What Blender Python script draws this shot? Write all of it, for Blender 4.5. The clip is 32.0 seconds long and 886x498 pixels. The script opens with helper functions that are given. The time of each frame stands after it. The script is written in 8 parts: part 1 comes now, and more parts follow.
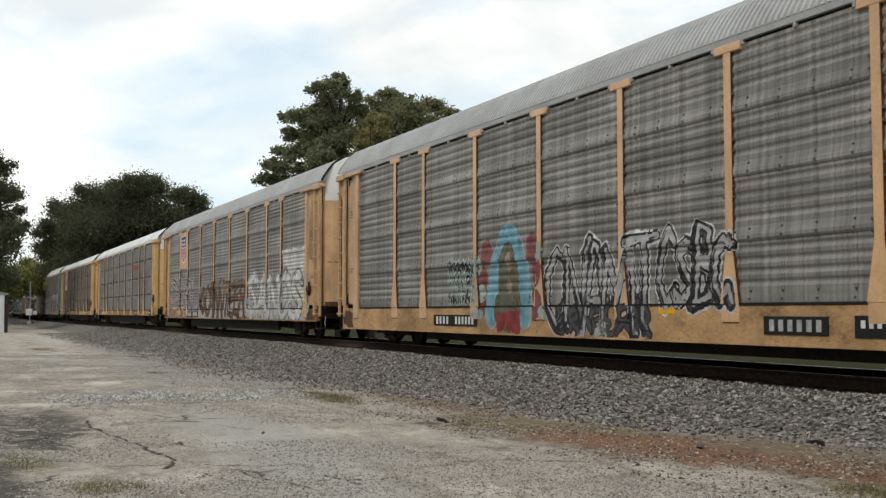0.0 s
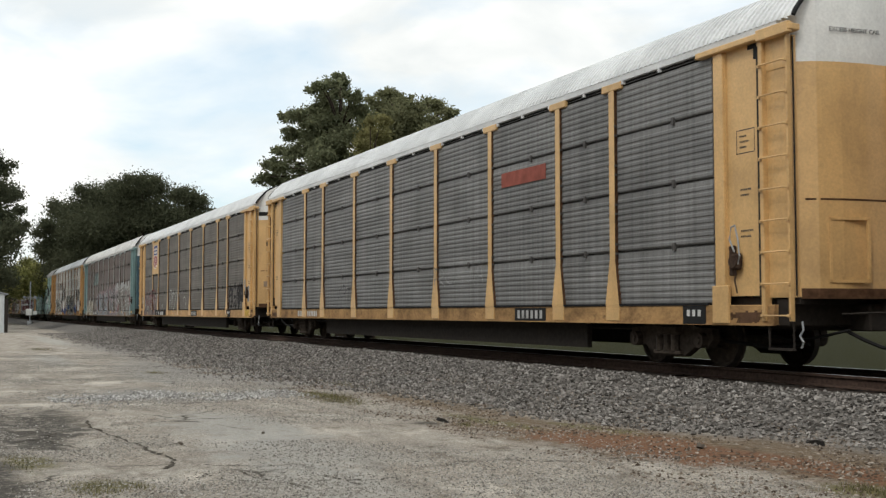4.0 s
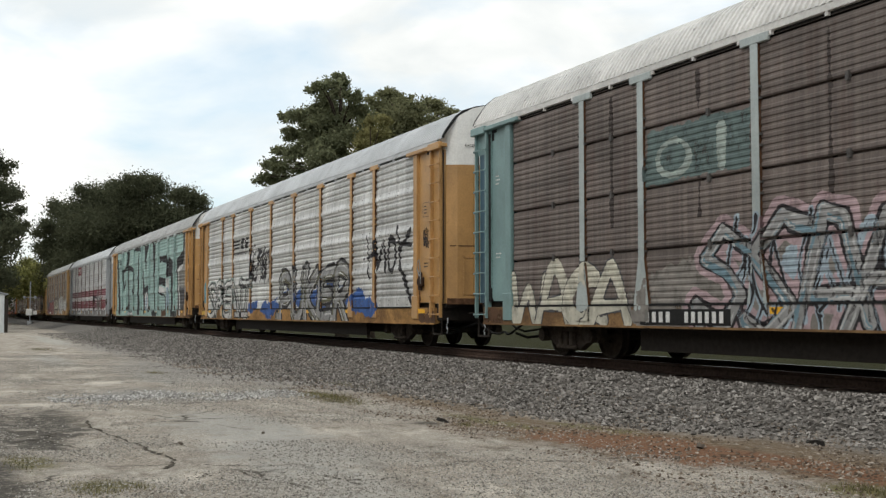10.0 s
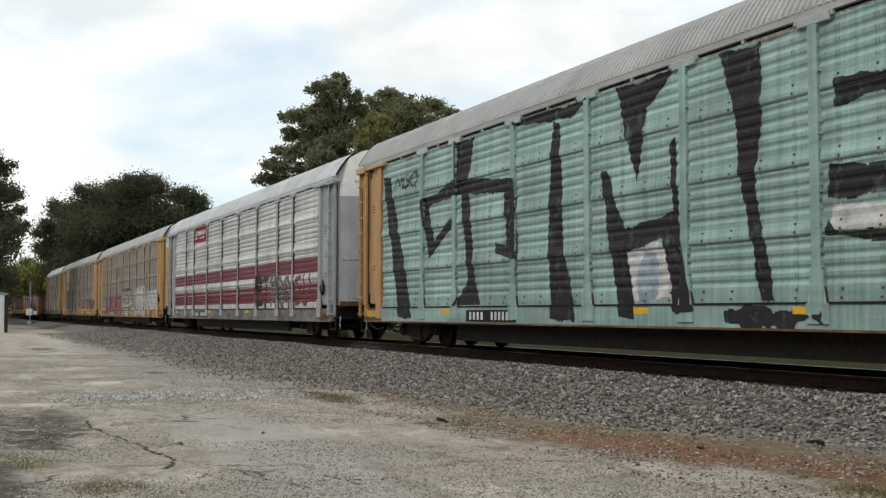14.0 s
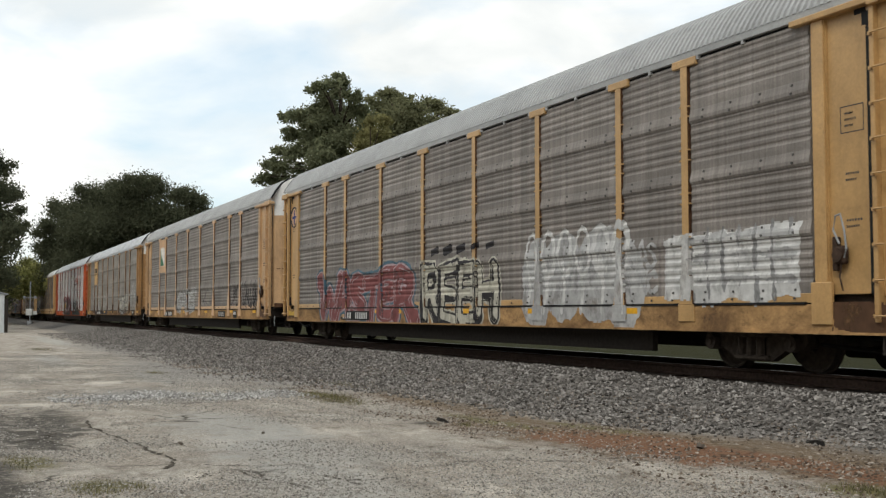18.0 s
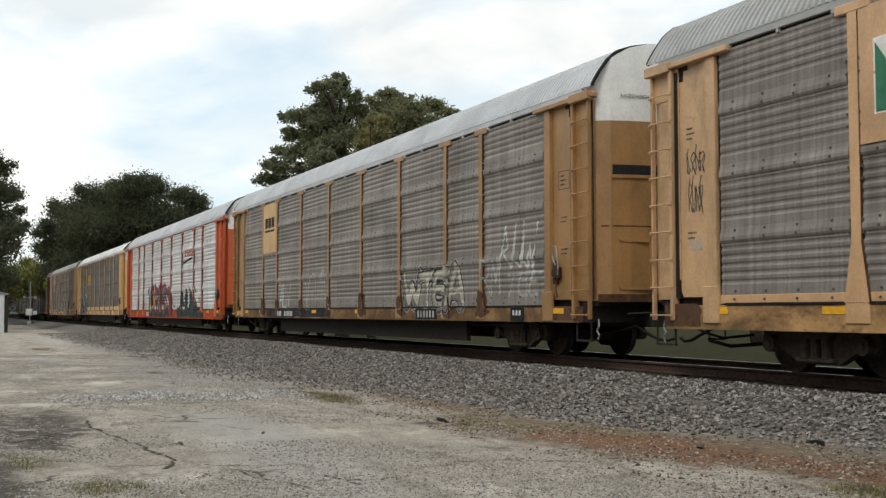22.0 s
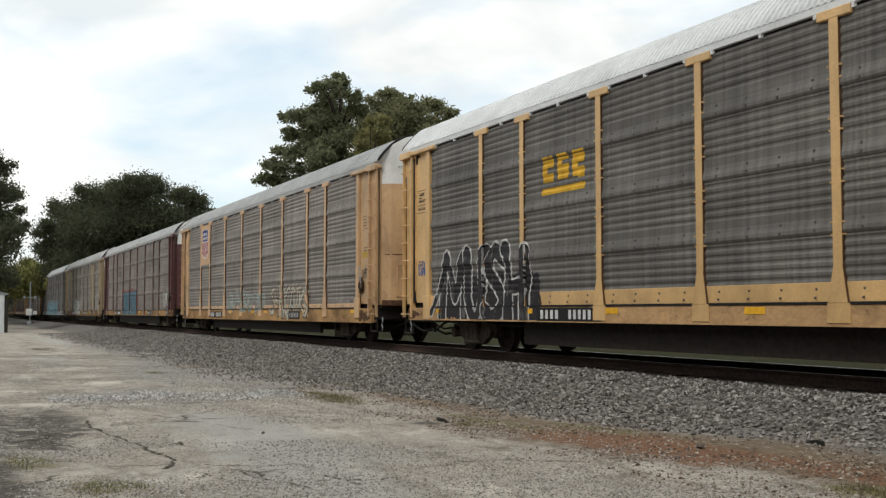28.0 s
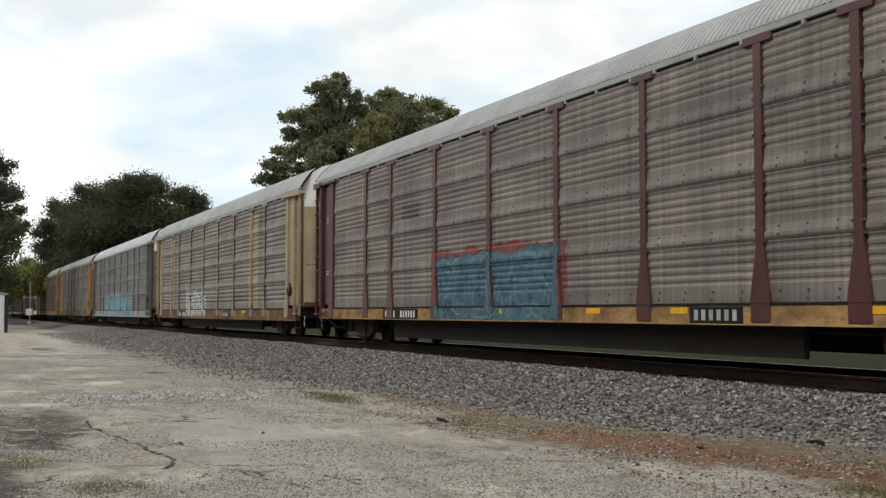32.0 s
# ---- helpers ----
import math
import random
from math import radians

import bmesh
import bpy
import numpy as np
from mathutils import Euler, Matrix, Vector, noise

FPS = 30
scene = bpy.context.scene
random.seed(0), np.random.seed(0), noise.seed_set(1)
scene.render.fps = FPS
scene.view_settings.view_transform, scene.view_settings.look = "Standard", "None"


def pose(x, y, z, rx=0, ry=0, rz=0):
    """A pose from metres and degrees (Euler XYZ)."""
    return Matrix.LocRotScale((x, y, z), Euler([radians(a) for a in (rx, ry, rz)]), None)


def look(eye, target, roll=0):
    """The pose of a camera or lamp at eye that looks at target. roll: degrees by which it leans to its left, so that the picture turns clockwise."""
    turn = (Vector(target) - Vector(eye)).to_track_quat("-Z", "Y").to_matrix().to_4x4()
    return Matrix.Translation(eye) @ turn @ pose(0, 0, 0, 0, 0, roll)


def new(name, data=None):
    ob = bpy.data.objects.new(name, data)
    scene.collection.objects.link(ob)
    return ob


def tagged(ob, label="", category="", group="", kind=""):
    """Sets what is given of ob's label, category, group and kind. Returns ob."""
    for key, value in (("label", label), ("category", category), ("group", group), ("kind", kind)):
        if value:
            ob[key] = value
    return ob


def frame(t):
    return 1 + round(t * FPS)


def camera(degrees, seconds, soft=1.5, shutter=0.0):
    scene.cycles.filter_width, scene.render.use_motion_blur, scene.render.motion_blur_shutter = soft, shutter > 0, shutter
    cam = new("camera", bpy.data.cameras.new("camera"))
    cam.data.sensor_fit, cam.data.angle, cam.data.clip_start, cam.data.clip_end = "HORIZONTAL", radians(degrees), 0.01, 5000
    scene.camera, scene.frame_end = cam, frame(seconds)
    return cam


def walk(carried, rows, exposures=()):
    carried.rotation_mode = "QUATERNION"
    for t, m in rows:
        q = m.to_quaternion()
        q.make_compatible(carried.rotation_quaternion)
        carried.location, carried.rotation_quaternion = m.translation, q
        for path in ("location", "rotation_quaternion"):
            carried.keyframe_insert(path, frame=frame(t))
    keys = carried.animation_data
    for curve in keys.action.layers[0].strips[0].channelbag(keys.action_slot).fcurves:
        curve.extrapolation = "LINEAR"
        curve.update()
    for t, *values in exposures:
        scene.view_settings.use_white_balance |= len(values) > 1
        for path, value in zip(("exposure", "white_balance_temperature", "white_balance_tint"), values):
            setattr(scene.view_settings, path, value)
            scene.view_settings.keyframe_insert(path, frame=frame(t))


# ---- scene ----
# camera on a tripod beside the track; x runs along the rails, the train rolls towards +x
EYE = Vector((0.0, 0.0, 1.467))
TURN, TILT = radians(24.32), radians(3.30)
AHEAD = Vector((-math.cos(TURN) * math.cos(TILT), math.sin(TURN) * math.cos(TILT), math.sin(TILT)))
cam = camera(44.0, 32.0, soft=1.3, shutter=0.04)
STAND = look(EYE, EYE + AHEAD * 10)
walk(cam, [(0.0, STAND), (32.0, STAND)])

# ---- daylight: bright broken cloud with a veiled sun ----
SUN_EL, SUN_AZ = radians(48), radians(-55)
world = bpy.data.worlds.new("sky")
scene.world = world
world.use_nodes = True
wt = world.node_tree
wt.nodes.clear()


def wnode(kind, **kw):
    n = wt.nodes.new(kind)
    for k, v in kw.items():
        n.inputs[k.replace("_", " ")].default_value = v
    return n


w_out = wnode("ShaderNodeOutputWorld")
w_sky = wt.nodes.new("ShaderNodeTexSky")
w_sky.sky_type, w_sky.sun_disc = "NISHITA", False
w_sky.sun_elevation, w_sky.sun_rotation = SUN_EL, radians(145)
w_sky.air_density, w_sky.dust_density, w_sky.ozone_density = 1.0, 2.0, 1.5
w_blue = wnode("ShaderNodeBackground", Strength=0.15)
# thin high haze over the blue
w_haze = wt.nodes.new("ShaderNodeMixRGB")
w_haze.inputs["Fac"].default_value = 0.55
w_haze.inputs["Color2"].default_value = (5.3, 6.15, 6.3, 1)
wt.links.new(w_sky.outputs[0], w_haze.inputs["Color1"])
wt.links.new(w_haze.outputs[0], w_blue.inputs[0])
w_co = wt.nodes.new("ShaderNodeTexCoord")
w_map = wt.nodes.new("ShaderNodeMapping")
w_map.inputs["Scale"].default_value = (1.0, 1.0, 2.6)
w_map.inputs["Location"].default_value = (0.35, 0.2, 0.1)
wt.links.new(w_co.outputs["Generated"], w_map.inputs["Vector"])
w_n1 = wnode("ShaderNodeTexNoise", Scale=3.2, Detail=7.0, Roughness=0.52, Distortion=0.3)
w_n2 = wnode("ShaderNodeTexNoise", Scale=5.0, Detail=6.0, Roughness=0.5, Distortion=0.35)
for n in (w_n1, w_n2):
    wt.links.new(w_map.outputs[0], n.inputs["Vector"])
w_ramp = wt.nodes.new("ShaderNodeValToRGB")
w_ramp.color_ramp.elements[0].position, w_ramp.color_ramp.elements[1].position = 0.36, 0.56
wt.links.new(w_n1.outputs["Fac"], w_ramp.inputs[0])
w_tone = wt.nodes.new("ShaderNodeValToRGB")
w_tone.color_ramp.elements[0].position, w_tone.color_ramp.elements[1].position = 0.36, 0.60
w_tone.color_ramp.elements[0].color = (0.74, 0.77, 0.765, 1)
w_tone.color_ramp.elements[1].color = (1.0, 0.99, 0.955, 1)
wt.links.new(w_n2.outputs["Fac"], w_tone.inputs[0])
w_cloud = wnode("ShaderNodeBackground", Strength=1.05)
wt.links.new(w_tone.outputs[0], w_cloud.inputs[0])
w_mix = wt.nodes.new("ShaderNodeMixShader")
wt.links.new(w_ramp.outputs[0], w_mix.inputs[0])
wt.links.new(w_blue.outputs[0], w_mix.inputs[1])
wt.links.new(w_cloud.outputs[0], w_mix.inputs[2])
wt.links.new(w_mix.outputs[0], w_out.inputs[0])

sun = new("sun", bpy.data.lights.new("sun", "SUN"))
sun.data.energy, sun.data.angle, sun.data.color = 1.15, radians(14), (1.0, 0.96, 0.90)
SUN_DIR = Vector((math.cos(SUN_EL) * math.cos(SUN_AZ), math.cos(SUN_EL) * math.sin(SUN_AZ), math.sin(SUN_EL)))
sun.matrix_world = look(SUN_DIR * 80, (0, 0, 0))
scene.view_settings.exposure = 0.18

# ---- materials ----
def ramp(nt, stops, fac):
    r = nt.nodes.new("ShaderNodeValToRGB")
    e = r.color_ramp.elements
    while len(e) < len(stops):
        e.new(0.5)
    for el, (p, c) in zip(e, stops):
        el.position, el.color = p, (*c, 1) if len(c) == 3 else c
    nt.links.new(fac, r.inputs[0])
    return r.outputs[0]


def mixed(nt, mode, fac, a, b):
    n = nt.nodes.new("ShaderNodeMix")
    n.data_type, n.blend_type = "RGBA", mode
    for sock, v in ((n.inputs[0], fac), (n.inputs[6], a), (n.inputs[7], b)):
        if hasattr(v, "links"):
            nt.links.new(v, sock)
        elif isinstance(v, tuple):
            sock.default_value = (*v, 1)
        else:
            sock.default_value = v
    return n.outputs[2]


def calc(nt, op, a, b=0.0):
    n = nt.nodes.new("ShaderNodeMath")
    n.operation = op
    for sock, v in zip(n.inputs, (a, b)):
        if hasattr(v, "links"):
            nt.links.new(v, sock)
        else:
            sock.default_value = v
    return n.outputs[0]


def coords(nt, scale=(1, 1, 1), shift=True, offset=(0, 0, 0)):
    tc = nt.nodes.new("ShaderNodeTexCoord")
    mp = nt.nodes.new("ShaderNodeMapping")
    mp.inputs["Scale"].default_value = scale
    mp.inputs["Location"].default_value = offset
    out = tc.outputs["Object"]
    if shift:
        oi = nt.nodes.new("ShaderNodeObjectInfo")
        sc = nt.nodes.new("ShaderNodeVectorMath")
        sc.operation = "MULTIPLY_ADD"
        k = calc(nt, "MULTIPLY", oi.outputs["Random"], 37.0)
        sc.inputs[1].default_value = (1, 1, 1)
        nt.links.new(out, sc.inputs[0])
        nt.links.new(k, sc.inputs[2])
        out = sc.outputs[0]
    nt.links.new(out, mp.inputs["Vector"])
    return mp.outputs[0]


def noisy(nt, vec, scale, detail=4.0, rough=0.6, distort=0.0):
    n = nt.nodes.new("ShaderNodeTexNoise")
    n.inputs["Scale"].default_value, n.inputs["Detail"].default_value = scale, detail
    n.inputs["Roughness"].default_value, n.inputs["Distortion"].default_value = rough, distort
    nt.links.new(vec, n.inputs["Vector"])
    return n.outputs["Fac"]


def shader(name, rough=0.6, metal=0.0, spec=0.25):
    m = bpy.data.materials.new(name)
    m.use_nodes = True
    b = m.node_tree.nodes["Principled BSDF"]
    b.inputs["Roughness"].default_value, b.inputs["Metallic"].default_value = rough, metal
    b.inputs["Specular IOR Level"].default_value = spec
    return m, m.node_tree, b


def bumped(nt, b, height, strength=0.3, dist=0.01):
    bp = nt.nodes.new("ShaderNodeBump")
    bp.inputs["Strength"].default_value, bp.inputs["Distance"].default_value = strength, dist
    nt.links.new(height, bp.inputs["Height"])
    nt.links.new(bp.outputs[0], b.inputs["Normal"])


def dark(c, k):
    return tuple(min(1.0, v * k) for v in c)


def painted(name, col, rough=0.4, rust=0.25, grime=0.5, rust_col=(0.13, 0.055, 0.025)):
    """Weathered railway paint: faded patches, streaks running down, rust spots."""
    m, nt, b = shader(name, rough, 0.0, 0.55)
    v = coords(nt)
    fade = ramp(nt, ((0.3, dark(col, 0.78)), (0.7, dark(col, 1.1))), noisy(nt, v, 0.9, 5))
    vs = coords(nt, (2.0, 2.0, 0.9))
    streak = ramp(nt, ((0.30, (1 - grime,) * 3), (0.55, (1, 1, 1))), noisy(nt, vs, 1.0, 6, 0.7, 0.4))
    c1 = mixed(nt, "MULTIPLY", 0.6, fade, streak)
    fine = ramp(nt, ((0.3, (0.82, 0.82, 0.82)), (0.7, (1.06, 1.06, 1.06))), noisy(nt, v, 24, 3))
    c2 = mixed(nt, "MULTIPLY", 0.7, c1, fine)
    rmask = ramp(nt, ((0.60, (0, 0, 0)), (0.72, (1, 1, 1))), noisy(nt, v, 3.3, 8, 0.72))
    c3 = mixed(nt, "MIX", calc(nt, "MULTIPLY", rmask, rust), c2, rust_col)
    nt.links.new(c3, b.inputs["Base Color"])
    bumped(nt, b, noisy(nt, v, 30, 3), 0.12, 0.01)
    return m


def sheeted(name, col, metal=0.0, rough=0.6, plaid=0.35, stain=(0.09, 0.075, 0.06), stain_amt=0.35):
    """Perforated galvanised side sheets, dulled by weather: bands, faint plaid from the holes, streaks."""
    m, nt, b = shader(name, rough, metal, 0.28)
    v = coords(nt)
    base = ramp(nt, ((0.3, dark(col, 0.74)), (0.7, dark(col, 1.16))), noisy(nt, v, 0.8, 4))
    col_v = ramp(nt, ((0.35, (1 - plaid,) * 3), (0.65, (1 + plaid * 0.35,) * 3)), noisy(nt, coords(nt, (11.0, 1, 0.12)), 1.0, 2))
    row_v = ramp(nt, ((0.35, (1 - plaid,) * 3), (0.65, (1 + plaid * 0.35,) * 3)), noisy(nt, coords(nt, (0.2, 1, 3.0)), 1.0, 3))
    c = mixed(nt, "MULTIPLY", 0.8, base, col_v)
    c = mixed(nt, "MULTIPLY", 0.8, c, row_v)
    fine = ramp(nt, ((0.3, (0.8, 0.8, 0.8)), (0.7, (1.1, 1.1, 1.1))), noisy(nt, v, 38, 2))
    c = mixed(nt, "MULTIPLY", 0.7, c, fine)
    sm = ramp(nt, ((0.52, (0, 0, 0)), (0.75, (1, 1, 1))), noisy(nt, coords(nt, (3.0, 1, 0.5)), 1.0, 6, 0.7))
    c = mixed(nt, "MIX", calc(nt, "MULTIPLY", sm, stain_amt), c, stain)
    nt.links.new(c, b.inputs["Base Color"])
    bumped(nt, b, noisy(nt, v, 55, 2), 0.15, 0.008)
    return m


def plain(name, col, rough=0.6, metal=0.0, vary=0.25, scale=12.0, spec=0.12):
    m, nt, b = shader(name, rough, metal, spec)
    v = coords(nt)
    c = ramp(nt, ((0.3, dark(col, 1 - vary)), (0.7, dark(col, 1 + vary))), noisy(nt, v, scale, 5))
    c = mixed(nt, "MULTIPLY", 0.5, c, ramp(nt, ((0.3, (0.75,) * 3), (0.7, (1.1,) * 3)), noisy(nt, v, scale * 0.12, 3)))
    nt.links.new(c, b.inputs["Base Color"])
    bumped(nt, b, noisy(nt, v, scale * 2, 3), 0.2, 0.01)
    return m


def grimed(name, col, dirt=0.48):
    """Sill paint caked with brown brake dust, chipped and patched."""
    m, nt, b = shader(name, 0.75, 0.0, 0.12)
    v = coords(nt, (0.8, 1.0, 1.3))
    base = ramp(nt, ((0.35, dark(col, 0.7)), (0.65, dark(col, 1.12))), noisy(nt, v, 1.1, 5))
    d1 = ramp(nt, ((dirt - 0.10, (1, 1, 1)), (dirt + 0.10, (0, 0, 0))), noisy(nt, v, 0.9, 7, 0.7, 0.5))
    c = mixed(nt, "MIX", calc(nt, "MULTIPLY", d1, 0.75), base, (0.085, 0.048, 0.028))
    d2 = ramp(nt, ((0.55, (0, 0, 0)), (0.70, (1, 1, 1))), noisy(nt, v, 3.6, 8, 0.75))
    c = mixed(nt, "MIX", calc(nt, "MULTIPLY", d2, 0.7), c, (0.035, 0.026, 0.021))
    c = mixed(nt, "MULTIPLY", 0.7, c, ramp(nt, ((0.3, (0.7,) * 3), (0.7, (1.12,) * 3)), noisy(nt, v, 18, 4)))
    nt.links.new(c, b.inputs["Base Color"])
    bumped(nt, b, noisy(nt, v, 20, 4), 0.2, 0.01)
    return m


YELLOW = painted("faded_yellow_paint", (0.64, 0.395, 0.205), rust=0.35, grime=0.35)
YELLOW_D = painted("dull_yellow_paint", (0.53, 0.325, 0.13), rust=0.35, grime=0.35)
POST_TEAL = painted("chalky_teal_paint", (0.40, 0.45, 0.44), rust=0.3, grime=0.4)
YELLOW_B = painted("bright_yellow_paint", (0.66, 0.42, 0.18), rust=0.25, grime=0.3)
YELLOW_E = painted("rust_stained_yellow_paint", (0.57, 0.365, 0.19), rust=0.65, grime=0.55, rust_col=(0.15, 0.065, 0.03))
OCHRE = painted("ochre_paint", (0.46, 0.26, 0.095), rust=0.35, grime=0.35)
BROWN_Y = painted("brown_stained_yellow_paint", (0.36, 0.20, 0.075), rust=0.6, grime=0.5)
SILL_Y = grimed("grimy_yellow_sill", (0.47, 0.285, 0.125), 0.47)
SILL_C = grimed("dusty_yellow_sill", (0.52, 0.325, 0.16), 0.36)
SILL_O = grimed("grimy_ochre_sill", (0.42, 0.235, 0.085), 0.50)
SILL_G = grimed("grimy_grey_sill", (0.25, 0.255, 0.25), 0.48)
SILL_D = grimed("dark_grimy_sill", (0.36, 0.22, 0.10), 0.56)
SILL_R = grimed("grimy_orange_sill", (0.46, 0.09, 0.025), 0.42)
EDGE_M = plain("rusty_shaded_edge", (0.085, 0.045, 0.025), 0.85, 0, 0.4, 9)
RUSTY_M = plain("rusted_casting", (0.055, 0.036, 0.026), 0.85, 0, 0.4, 14)
TAN_P = painted("dust_faded_tan_paint", (0.36, 0.275, 0.165), rust=0.4, grime=0.4)
ORANGE = painted("orange_paint", (0.52, 0.10, 0.025), rust=0.3, grime=0.3)
MAROON = painted("maroon_paint", (0.085, 0.029, 0.028), rust=0.3, grime=0.3)
TEAL = painted("pale_teal_paint", (0.18, 0.285, 0.28), rust=0.35, grime=0.35)
DEEP_BLUE = painted("deep_blue_paint", (0.035, 0.09, 0.13), rust=0.2, grime=0.3)
GREY_P = painted("pale_grey_paint", (0.33, 0.35, 0.36), rust=0.15, grime=0.3)
WHITE_P = painted("white_end_paint", (0.72, 0.72, 0.69), rust=0.12, grime=0.15)
ROOF_WHITE = painted("white_roof_paint", (0.66, 0.67, 0.66), rust=0.10, grime=0.18)
ROOF_GREY = painted("galvanised_roof", (0.36, 0.365, 0.355), rough=0.5, rust=0.06, grime=0.18)
ROOF_SILVER = painted("pale_galvanised_roof", (0.50, 0.52, 0.53), rough=0.5, rust=0.05, grime=0.2)
ROOF_RUSTY = painted("stained_white_roof", (0.62, 0.61, 0.58), rust=0.9, grime=0.4, rust_col=(0.06, 0.045, 0.035))
SHEET_GREY = sheeted("weathered_grey_sheet", (0.265, 0.258, 0.235), plaid=0.42)
SHEET_PALE = sheeted("pale_grey_sheet", (0.275, 0.256, 0.226), plaid=0.3, stain=(0.12, 0.08, 0.055), stain_amt=0.5)
SHEET_DARK = sheeted("dark_grey_sheet", (0.155, 0.146, 0.132), plaid=0.34)
SHEET_FLINT = sheeted("flint_grey_sheet", (0.172, 0.159, 0.141), plaid=0.3)
SHEET_SLATE = sheeted("slate_grey_sheet", (0.20, 0.20, 0.195), plaid=0.25, stain_amt=0.2)
SHEET_BROWN = sheeted("brown_grey_sheet", (0.172, 0.143, 0.128), plaid=0.3, stain=(0.07, 0.03, 0.02), stain_amt=0.5)
SHEET_TAUPE = sheeted("taupe_sheet", (0.26, 0.235, 0.21), plaid=0.30)
SHEET_UMBER = sheeted("umber_grey_sheet", (0.235, 0.206, 0.185), plaid=0.3)
SHEET_SILVER = sheeted("bare_silver_sheet", (0.78, 0.785, 0.78), metal=0.55, rough=0.42, plaid=0.22, stain_amt=0.3, stain=(0.2, 0.19, 0.18))
SHEET_BRIGHT = sheeted("bright_silver_sheet", (0.92, 0.925, 0.91), metal=0.55, rough=0.4, plaid=0.2, stain_amt=0.25, stain=(0.2, 0.19, 0.18))
SHEET_DULL = sheeted("dull_silver_sheet", (0.76, 0.76, 0.74), metal=0.5, rough=0.45, plaid=0.25, stain_amt=0.35, stain=(0.17, 0.16, 0.15))
STEEL_DARK = plain("grimy_black_steel", (0.032, 0.027, 0.023), 0.75)
TRUCK_M = plain("dusty_truck_steel", (0.055, 0.044, 0.035), 0.8, 0.0, 0.4)
WHEEL_M = plain("worn_wheel_steel", (0.05, 0.042, 0.037), 0.6, 0.4)
RAIL_TOP = plain("polished_rail", (0.30, 0.29, 0.28), 0.3, 0.9)
RAIL_RUST = plain("rusty_rail", (0.062, 0.041, 0.032), 0.85, 0.0, 0.4, 20)
TIE_M = plain("greasy_tie_wood", (0.045, 0.033, 0.027), 0.9, 0.0, 0.4, 16)
BLACK = plain("black_paint", (0.018, 0.018, 0.018), 0.6)
CHALK = plain("white_spray_paint", (0.62, 0.62, 0.60), 0.65, 0, 0.2, 6)
REFLECT = plain("amber_reflector", (0.75, 0.40, 0.03), 0.4, 0, 0.15)
BOLT_M = plain("dull_bolt", (0.10, 0.095, 0.09), 0.6, 0.3)
RUBBER = plain("black_rubber", (0.02, 0.02, 0.02), 0.7)

